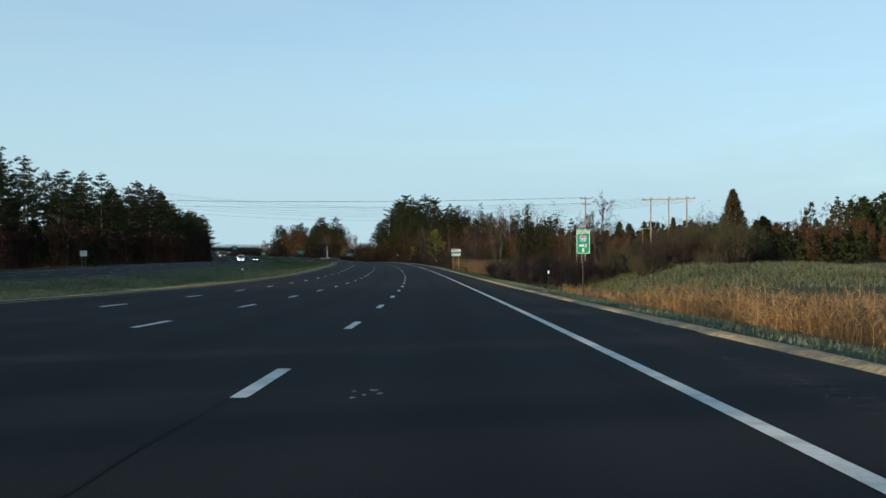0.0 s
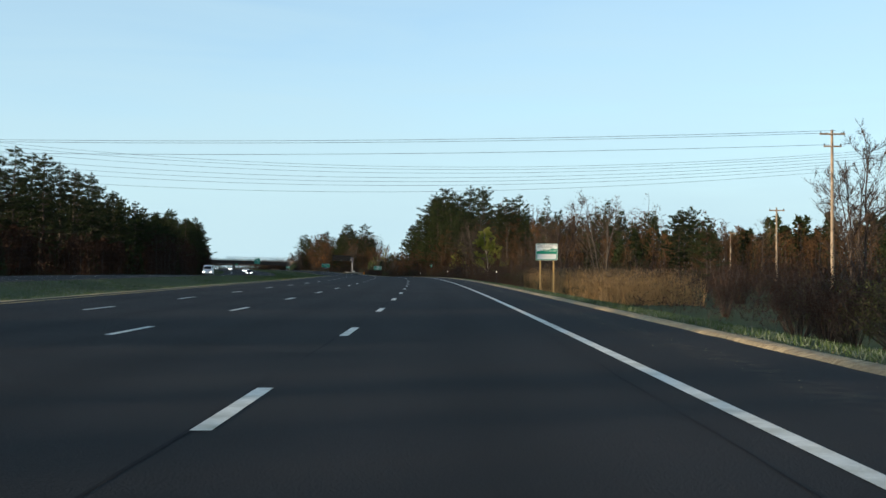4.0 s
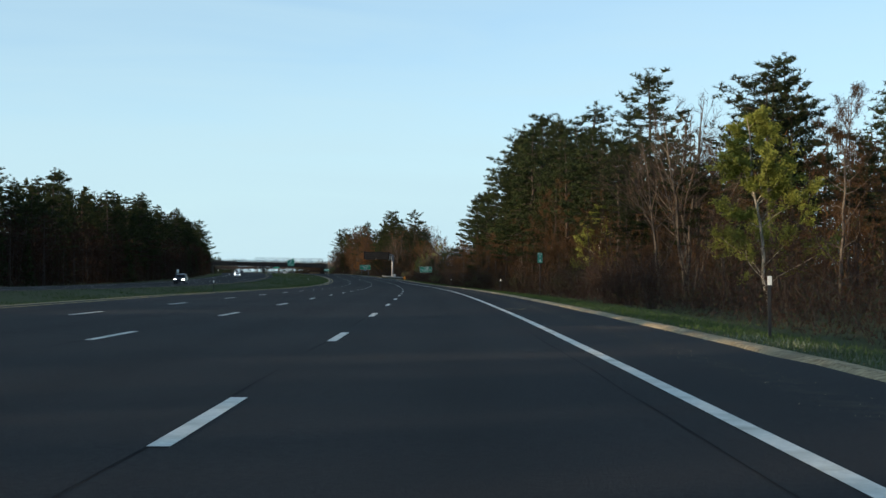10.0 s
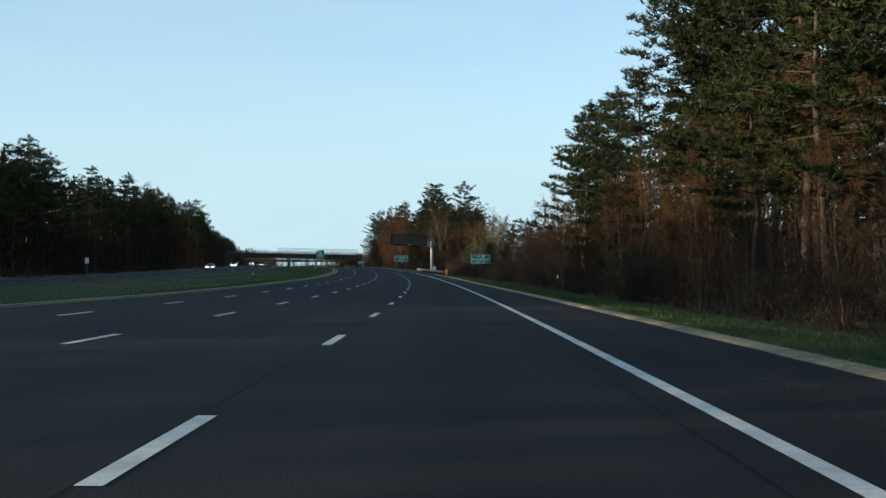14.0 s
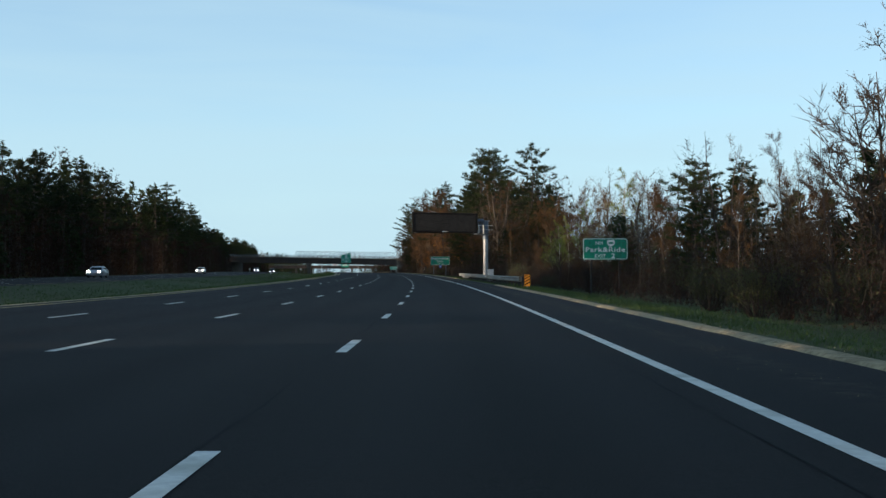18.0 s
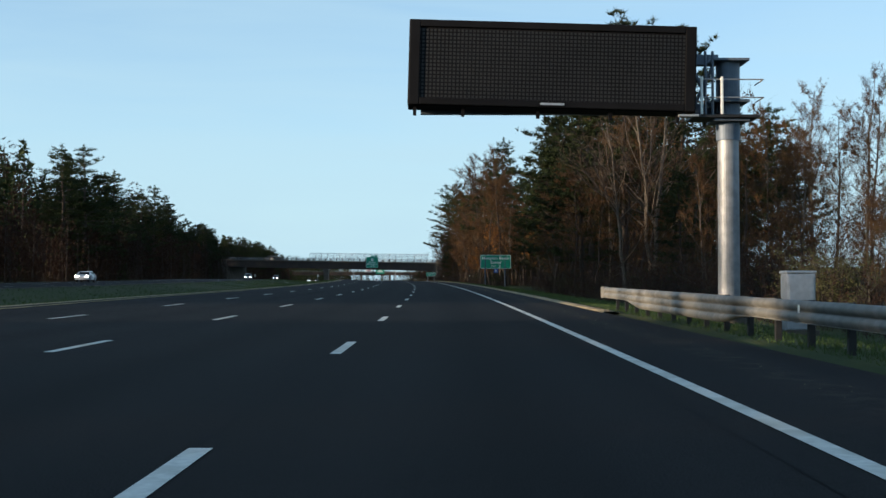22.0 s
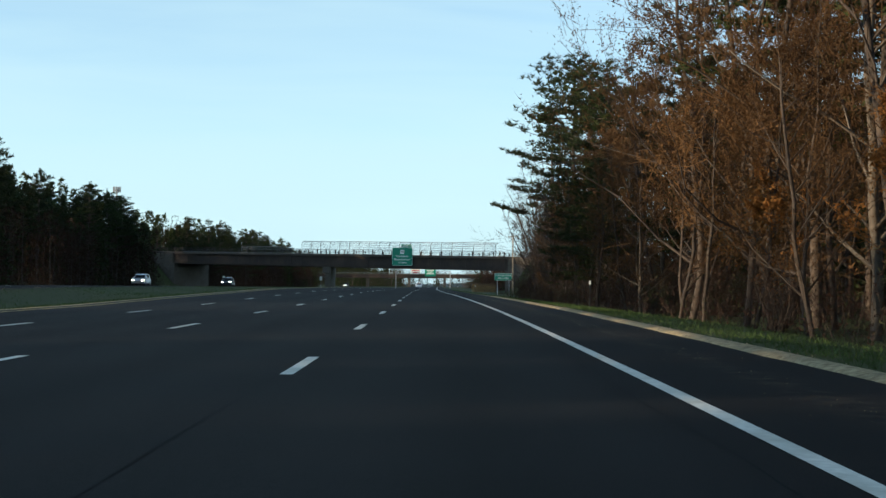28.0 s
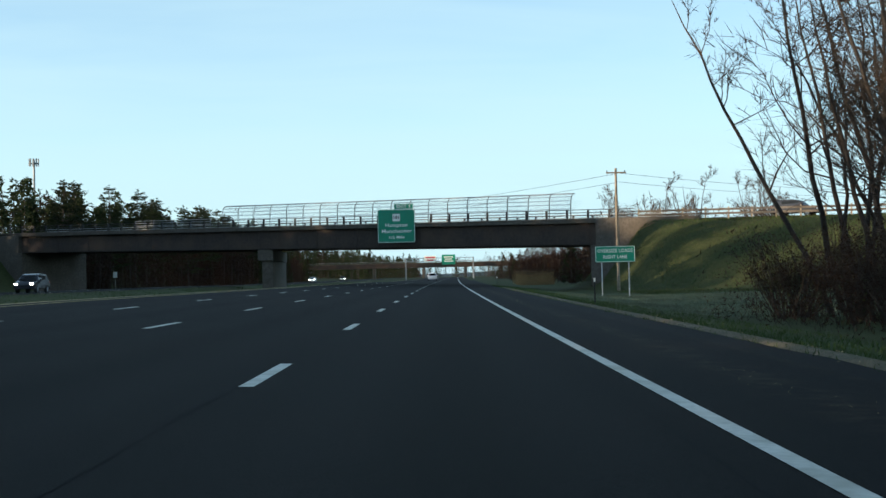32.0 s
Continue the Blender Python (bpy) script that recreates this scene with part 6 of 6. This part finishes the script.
lefts = [(282, 95, 19.4), (283, 95, 19.1), (284, 95, 18.5), (285, 95, 17.6), (286, 95, 17.0), (287, 95, 16.4), (288, 95, 15.2)]
for k, x in enumerate((-4.9, -3.1, -1.6, 0.4, 1.8, 3.9, 5.0)):
    a = hm @ Vector((x, -0.15, 12.8 - 0.14 * k))
    s, l, z = lefts[k]
    near = 0.74
    wire(a, rp(186 + (s - 186) * near, 1.8 + (l - 1.8) * near, 1 + (z - 1) * near + 2.4 - 0.15 * k), 3.7 + 0.05 * k, r=0.012)
for dz, x in ((0.0, -0.9), (0.0, 0.9), (-0.95, 0.6)):
    wire(rp(224.4 + x, -29.2, 11.95 + dz), rp(236 + x, 95, 13.2 + dz), 1.3, r=0.014)
for dz in (0.0, -0.8):
    wire(rp(1104, -13.8, 10.1 + dz), rp(1168, -72, 11.5 + dz), 0.8, r=0.016)
    wire(rp(1104, -13.8, 10.0 + dz), rp(1190, 40, 9.0 + dz), 0.8, r=0.016)

# phone mast beyond the trees
t = thing("phone_mast", "tall grey phone mast with an antenna ring above pines", "mast", rm(1374.4, 126.0, 0.0))
part("shaft", tubed((0, 0, -1), (0, 0, 38.7), 0.5, 0.28, 12), GALVANISED, t)
part("platform", tubed((0, 0, 37.3), (0, 0, 37.5), 1.3, 1.3, 12), GREY_STEEL, t)
for k in range(9):
    a = k * 0.698
    part("antenna", boxed(1.35 * math.cos(a) - 0.15, 1.35 * math.sin(a) - 0.15, 36.6, 1.35 * math.cos(a) + 0.15, 1.35 * math.sin(a) + 0.15, 38.8, bevel=0.03), GALVANISED, t)

# small signs seen under the overpass
for s, l in ((1185, 52.5), (1178, 28.0), (640, 53.0), (205, 52.5), (212, 53.5)):
    t = thing("small_sign", "small white sign plate on a thin post", "road sign", rm(s, l, 0.0))
    part("post", tubed((0, 0.03, -0.6), (0, 0.03, 2.0), 0.035, n=8), GALVANISED, t)
    part("plate", plate(0.6, 0.9, 0.012, 0.05, 0.0, 2.1), SIGN_WHITE, t)

# ---- far end: sign gantry and second overpass ----
FS = 1490.0
t = thing("sign_gantry", "steel sign gantry across the far carriageway", "sign gantry", rm(FS, 6.0, 0.0))
for x in (-14.0, 12.0):
    part("leg", tubed((x, 0, -1.0), (x, 0, 8.0), 0.25, n=10), GALVANISED, t)
for z in (6.6, 7.9):
    part("chord", tubed((-14.0, 0, z), (12.0, 0, z), 0.12, n=8), GALVANISED, t)
for k in range(13):
    part("brace", tubed((-14 + 2 * k, 0, 6.6), (-13 + 2 * k, 0, 7.9), 0.05, n=6), GALVANISED, t)
part("exit_panel", plate(5.2, 3.8, 0.05, 0.2, -0.2, 7.2, 2.5), GREEN_SIGN, t)
bars(t, 2.5, 8.2, 3.6, 0.4, SIGN_WHITE, 3, -0.22)
part("toll_panel", plate(4.6, 2.4, 0.05, 0.2, -0.2, 7.6, -4.6), SIGN_WHITE, t)
bars(t, -4.6, 8.1, 3.6, 0.5, SIGN_RED, 2, -0.22)
t = thing("far_overpass", "distant steel overpass across both carriageways", "bridge", rm(1640.0, 20.0, 0.0))
part("girder", boxed(-60, 0, 5.4, 70, 9, 7.4, bevel=0.05), RUST_STEEL, t)
part("deck", boxed(-60, -0.4, 7.402, 70, 9.4, 7.75, bevel=0.03), CONCRETE, t)
for x in (-22.0, 3.0, 24.0):
    part("pier", boxed(x - 0.7, 1, -1.5, x + 0.7, 8, 5.4, bevel=0.1), CONCRETE, t)
for z in (8.1, 8.5):
    part("rail", boxed(-60, -0.3, z, 70, -0.22, z + 0.08), GALVANISED, t)
for k in range(44):
    part("rail_post", boxed(-60 + 3 * k, -0.35, 7.75, -59.85 + 3 * k, -0.2, 8.6), GALVANISED, t)
# far wooded ridge closing the view, with distance haze put into its colour
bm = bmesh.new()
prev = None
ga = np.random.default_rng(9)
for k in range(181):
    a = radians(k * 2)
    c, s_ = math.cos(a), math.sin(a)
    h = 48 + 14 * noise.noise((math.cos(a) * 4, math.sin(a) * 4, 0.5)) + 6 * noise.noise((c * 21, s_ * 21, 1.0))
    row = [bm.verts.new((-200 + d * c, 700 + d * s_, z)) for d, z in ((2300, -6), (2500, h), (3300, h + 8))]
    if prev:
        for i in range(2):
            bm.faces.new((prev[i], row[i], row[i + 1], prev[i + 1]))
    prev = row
tagged(place("backdrop_ridge", bm_mesh("backdrop_ridge", bm, HAZE_HILL)), "wooded ridge on the horizon, coloured blue-grey for haze", "hills", kind="structure")


# ---- vehicles ----
def car(s, l, away, paint, kind, label, category, lit=False, group="oncoming cars", dz=0.0, turn=None):
    """A road car, its front towards -y when it comes towards us."""
    at = rm(s, l, dz, 180.0 if away else 0.0)
    if turn is not None:
        at = turn
    t = thing({"suv": "suv", "van": "van", "sedan": "car"}[kind], label, category, at, group)
    w = {"suv": 0.93, "van": 0.98, "sedan": 0.89}[kind]
    prof = {"suv": [(-2.25, 0.35), (-2.3, 0.7), (-2.15, 0.95), (-1.15, 1.08), (-0.55, 1.6), (0.2, 1.72), (1.7, 1.66), (2.15, 1.15), (2.25, 0.8), (2.2, 0.38)],
            "van": [(-2.7, 0.4), (-2.75, 0.8), (-2.6, 1.1), (-1.9, 1.3), (-1.3, 2.05), (-0.8, 2.2), (2.6, 2.2), (2.7, 1.9), (2.72, 0.8), (2.65, 0.4)],
            "sedan": [(-2.25, 0.32), (-2.3, 0.6), (-2.1, 0.82), (-1.05, 0.95), (-0.35, 1.38), (0.3, 1.44), (1.0, 1.4), (1.7, 1.05), (2.2, 0.98), (2.28, 0.6), (2.2, 0.34)]}[kind]
    bm = bmesh.new()
    rings = []
    for x, tuck in ((-w, 0.07), (-w * 0.93, 0.0), (w * 0.93, 0.0), (w, 0.07)):
        rings.append([bm.verts.new((x * (0.80 if z > 1.3 else 0.9 if z > 1.12 else 1.0), y * (1 - tuck * 0.4), z - tuck * (0.3 if z > 0.5 else -0.3))) for y, z in prof])
    n = len(prof)
    for a, b in zip(rings, rings[1:]):
        for i in range(n):
            j = (i + 1) % n
            bm.faces.new((a[i], a[j], b[j], b[i]))
    bm.faces.new(rings[0])
    bm.faces.new(rings[-1][::-1])
    bmesh.ops.recalc_face_normals(bm, faces=bm.faces)
    body = part("body", bm, paint, t)
    hi = max(z for y, z in prof)
    glass = {"suv": (-1.12, -0.58, 1.12, 1.56), "van": (-1.86, -1.34, 1.36, 1.98), "sedan": (-1.0, -0.4, 0.99, 1.34)}[kind]
    bm = bmesh.new()
    y0, y1, z0, z1 = glass
    q = [bm.verts.new(p) for p in ((-w * 0.8, y0 - 0.03, z0), (w * 0.8, y0 - 0.03, z0), (w * 0.7, y1 - 0.03, z1), (-w * 0.7, y1 - 0.03, z1))]
    bm.faces.new(q)
    bmesh.ops.solidify(bm, geom=bm.faces[:], thickness=0.02)
    part("windscreen", bm, CAR_GLASS, t)
    ry0, ry1 = {"suv": (2.16, 1.76), "van": (2.73, 2.72), "sedan": (1.68, 1.06)}[kind]
    rz0, rz1 = {"suv": (1.16, 1.6), "van": (1.35, 1.95), "sedan": (1.08, 1.36)}[kind]
    bm = bmesh.new()
    q = [bm.verts.new(p) for p in ((-w * 0.76, ry0 + 0.03, rz0), (w * 0.76, ry0 + 0.03, rz0), (w * 0.68, ry1 + 0.03, rz1), (-w * 0.68, ry1 + 0.03, rz1))]
    bm.faces.new(q)
    bmesh.ops.solidify(bm, geom=bm.faces[:], thickness=0.02)
    part("rear_window", bm, CAR_GLASS, t)
    for sx in (-1, 1):
        part("side_window", boxed(sx * w * 0.87 - 0.03, -0.5, hi * 0.69, sx * w * 0.87 + 0.03, 1.2, hi * 0.9, bevel=0.01), CAR_GLASS, t)
        part("headlight", boxed(sx * (w - 0.24) - 0.17, -2.3 if kind != "van" else -2.76, 0.68, sx * (w - 0.24) + 0.17, -2.1, 0.84, bevel=0.03), HEADLIGHT if lit else SIGN_WHITE, t)
        part("tail_lamp", boxed(sx * (w - 0.14) - 0.1, 2.1, 0.8, sx * (w - 0.14) + 0.1, 2.29 if kind != "van" else 2.75, 1.06, bevel=0.03), TAIL_RED, t)
        part("mirror", boxed(sx * (w + 0.09) - 0.08, -0.85, hi * 0.62, sx * (w + 0.09) + 0.08, -0.72, hi * 0.7, bevel=0.02), paint, t)
        for y in (-1.4, 1.4):
            wh = part("wheel", tubed((sx * (w - 0.22), y, 0.33), (sx * (w + 0.01), y, 0.33), 0.33, n=20), RUBBER, t)
            part("rim", tubed((sx * (w + 0.011), y, 0.33), (sx * (w + 0.02), y, 0.33), 0.2, n=14), GALVANISED, wh)
    part("bumper", boxed(-w * 0.95, 2.16, 0.36, w * 0.95, 2.34 if kind != "van" else 2.8, 0.62, bevel=0.05), CAR_DARK if kind == "suv" else paint, t)
    part("number_plate", boxed(-0.16, 2.342, 0.7, 0.16, 2.36, 0.86) if kind != "van" else boxed(-0.16, 2.802, 0.7, 0.16, 2.82, 0.86), SIGN_WHITE, t)
    return t


car(1262, 5.5, False, CAR_WHITE, "suv", "white suv driving ahead in the second lane", "car", group="cars ahead")
car(411, 42.0, False, CAR_WHITE, "van", "white delivery van in the oncoming lanes", "van", True)
car(528, 39.0, False, CAR_DARK, "suv", "dark suv with lit headlights in the oncoming lanes", "car", True)
car(718, 42.0, False, CAR_SILVER, "sedan", "silver car with lit headlights in the oncoming lanes", "car", True)
car(845, 45.0, False, CAR_WHITE, "sedan", "white car with lit headlights in the oncoming lanes", "car", True)
car(1048, 42.5, False, CAR_SILVER, "suv", "silver suv in the oncoming lanes near the overpass", "car", True)
car(1102, 38.5, False, CAR_DARK, "suv", "dark suv with lit headlights under the overpass", "car", True)
car(1345, 40.0, False, CAR_WHITE, "sedan", "white car with lit headlights beyond the overpass", "car", True)
car(1450, 41.0, False, CAR_DARK, "suv", "dark suv with lit headlights beyond the overpass", "car", True)
up = bridge.matrix_world @ Matrix.Translation((SPAN + 20.0, 4.0, 0.28)) @ Matrix.Rotation(radians(90), 4, "Z")
car(0, 0, False, CAR_DARK, "suv", "dark suv crossing on the overpass road", "car", group="overpass traffic", turn=up)

# ---- road over the embankments ----
for x0, x1 in ((SPAN + 0.6, SPAN + 90.0), (-90.0, -0.6)):
    bm = boxed(x0, 0.6, -0.6, x1, 10.9, 0.27)
    ob = place("crossing_road", bm_mesh("crossing_road", bm, ASPHALT))
    ob.matrix_world = bridge.matrix_world
    tagged(ob, "asphalt road leading onto the overpass", "road", kind="structure")
gr = thing("bank_rail", "pale board rail along the top of the embankment", "guard rail", bridge.matrix_world @ Matrix.Translation((SPAN + 4.8, 0, 0)))
for k in range(30):
    part("post", boxed(2.4 * k, 0.0, -0.6, 2.4 * k + 0.14, 0.14, 1.3, bevel=0.01), POLE_WOOD, gr)
    for z in (0.55, 0.95):
        part("board", boxed(2.4 * k + 0.03, -0.06, z, 2.4 * k + 2.41, -0.01, z + 0.2, bevel=0.006), CONCRETE, gr)

# ---- grass and reeds ----
def turf(name, zones, mat, seed, label, size, wide, keep=None):
    g = np.random.default_rng(seed)
    c, n = [], 0
    for s0, s1, l0, l1, density in zones:
        k = int(abs((s1 - s0) * (l1 - l0)) * density)
        s, l = g.uniform(s0, s1, k), g.uniform(l0, l1, k)
        h = gz(s, l)
        c.append(rps(s, l, h - 0.015))
    c = np.concatenate(c)
    v, f = blades(c, size, wide, up=1.7, n=1, r=g)
    ob = place(name, mesh_np(name, v, f, mat))
    tagged(ob, label, "grass", kind="stuff")


turf("verge_grass", [(105, 1120, -4.6, -2.82, 75), (105, 1120, -7.4, -4.6, 26), (300, 1000, -10.5, -7.0, 9)], GRASS, 401, "short green grass along the road verge", 0.12, 0.009)
turf("frosted_verge", [(-40, 110, -6.5, -2.85, 40), (104, 330, -4.4, -2.84, 40)], FROST_GRASS, 402, "frost-grey grass at the road edge", 0.12, 0.016)
turf("frosted_apron", [(1034, 1094, -36, -6.0, 48)], FROST_GRASS, 407, "frost-grey grass below the embankment", 0.13, 0.03)
turf("bank_grass", [(1086, 1142, -52, -13.5, 22)], GRASS, 408, "rough green grass on the embankment", 0.26, 0.022)
turf("bank_straw", [(1086, 1142, -52, -13.5, 14)], DRY_GRASS, 409, "dry olive tufts among the embankment grass", 0.34, 0.02)
turf("field_grass", [(95, 210, -85, -31, 13), (78, 100, -31, -12, 20)], FROST_GRASS, 404, "pale frosted grass of the field behind the mound", 0.34, 0.022)
turf("mound_grass", [(80, 135, -40, -8, 30)], DRY_GRASS, 405, "rough olive-brown grass on the mound", 0.3, 0.02)
turf("median_frost", [(-40, 240, 15.4, 31.2, 9)], FROST_GRASS, 406, "pale frosted grass of the wide median", 0.16, 0.025)
turf("median_grass", [(-40, 700, 15.4, 31.2, 7), (700, 1250, 15.4, 31.2, 6), (-40, 1200, 51.2, 57, 4)], GRASS, 403, "green grass of the wide median", 0.16, 0.025)


def reeds(name, zones, seed):
    g = np.random.default_rng(seed)
    sa, sb, pl, lf = [], [], [], []
    for s0, s1, l0, l1, density, tall in zones:
        k = int(abs((s1 - s0) * (l1 - l0)) * density)
        s, l = g.uniform(s0, s1, k), g.uniform(l0, l1, k)
        keepers = np.array([noise.noise((a * 0.12, b * 0.12, 7.0)) > -0.22 for a, b in zip(s, l)])
        s, l = s[keepers], l[keepers]
        a = rps(s, l, gz(s, l) - 0.05)
        h = tall * g.uniform(0.55, 1.1, len(s))
        b = a + np.stack([g.normal(size=len(s)) * 0.12 * h, g.normal(size=len(s)) * 0.12 * h, h], -1)
        sa.append(a)
        sb.append(b)
        tip = g.random(len(s)) < 0.4
        pl.append(b[tip])
        for q in range(2):
            lf.append(a + (b - a) * g.uniform(0.2, 0.95, len(s))[:, None])
    a, b = np.concatenate(sa), np.concatenate(sb)
    t = tagged(new(name), "tall dry golden reeds in the roadside marsh", "reeds", kind="stuff")
    place("stems", mesh_np("stems", *ribbons(a, b, 0.013, g), REED), t)
    place("leaves", mesh_np("leaves", *blades(np.concatenate(lf), 0.45, 0.01, up=1.0, n=2, r=g), REED), t)
    place("plumes", mesh_np("plumes", *blades(np.concatenate(pl), 0.24, 0.018, up=1.2, n=3, r=g), TAN_BUDS), t)


reeds("reed_bed", [(14, 56, -22, -6.6, 24, 0.98), (20, 52, -16, -7.2, 5, 1.35), (52, 84, -16, -6.2, 9, 0.5), (205, 259, -15, -8.4, 20, 2.1), (1190, 1216, -15, -9.4, 14, 2.2)], 501)


# ---- marks and patches on the pavement ----
PATCH = material("road_patch", (0.008, 0.008, 0.0078), (0.013, 0.0128, 0.012), rough=0.9, grain=14, patch=1.2, bump=0.4, spec=0.1)
SCUFF = material("scuffed_paint", (0.1, 0.1, 0.095), (0.2, 0.2, 0.18), rough=0.9, grain=16, patch=3.0, bump=0.3, c3=(0.03, 0.03, 0.028))


def blot(name, s, l, long, wide, mat, label, seed):
    """A ragged flat blot on the pavement."""
    g = np.random.default_rng(seed)
    a = np.linspace(0, 2 * math.pi, 20, endpoint=False)
    rad = g.uniform(0.65, 1.1, 20)
    P = rps(s + np.sin(a) * long * rad / 2, l + np.cos(a) * wide * rad / 2, np.full(20, 0.004))
    bm = bmesh.new()
    bm.faces.new([bm.verts.new(p) for p in P])
    bmesh.ops.recalc_face_normals(bm, faces=bm.faces)
    tagged(place(name, bm_mesh(name, bm, mat)), label, "road mark", kind="structure")


for s in (192.9, 348.1):
    tagged(place("yellow_mark", strip("yellow_mark", -0.1, -0.75, s - 0.08, s + 0.08, 0.005, YELLOW_PAINT)), "short yellow paint mark across the shoulder", "road marking", kind="structure")
for k, (ds, dl) in enumerate(((0, 0), (0.5, 0.25), (-0.4, 0.2), (0.2, -0.3), (0.7, -0.15))):
    blot("scuff", 10.5 + ds * 0.6, 2.7 + dl * 0.4, 0.2, 0.04 + 0.01 * k, SCUFF, "small white scuff on the asphalt", 700 + k)
for k, (s, l, a, b) in enumerate(((255.3, 3.2, 0.5, 0.14), (623.5, 2.5, 0.6, 0.14), (537, 2.9, 0.6, 0.12))):
    blot("tar_patch", s, l, a, b, PATCH, "small dark tar patch on the asphalt", 720 + k)


# ---- loose stones on the shoulder and along the berm ----
g = np.random.default_rng(811)
k = 9000
s = np.concatenate([g.uniform(-20, 1100, k), g.uniform(-20, 1100, k)])
l = np.concatenate([-GRIT_L + g.normal(size=k) * 0.22, -2.5 + g.normal(size=k) * 0.13])
l = np.where(l < -2.0, l - verge(s), l)
keep = (l > -2.0) | (s < 650) | (s > 713)
s, l = s[keep], l[keep]
c = rps(s, l, np.where(l < -2.28 - verge(s), 0.03, 0.004))
rad = np.concatenate([g.uniform(0.002, 0.006, k), g.uniform(0.008, 0.018, k)])[keep, None]
corners = [c + rad * np.array(q) * g.uniform(0.7, 1.3, (len(c), 3)) for q in ((-1, -0.6, 0), (1, -0.6, 0), (0, 1.1, 0), (0, 0, 1.1))]
v = np.stack(corners, 1).reshape(-1, 3)
i = np.arange(len(c)) * 4
f = np.concatenate([np.stack([i + a, i + b, i + d], -1) for a, b, d in ((0, 1, 3), (1, 2, 3), (2, 0, 3))])
tagged(place("loose_grit", mesh_np("loose_grit", v, f, GRAVEL)), "loose tan stones scattered on the shoulder", "gravel", kind="stuff")
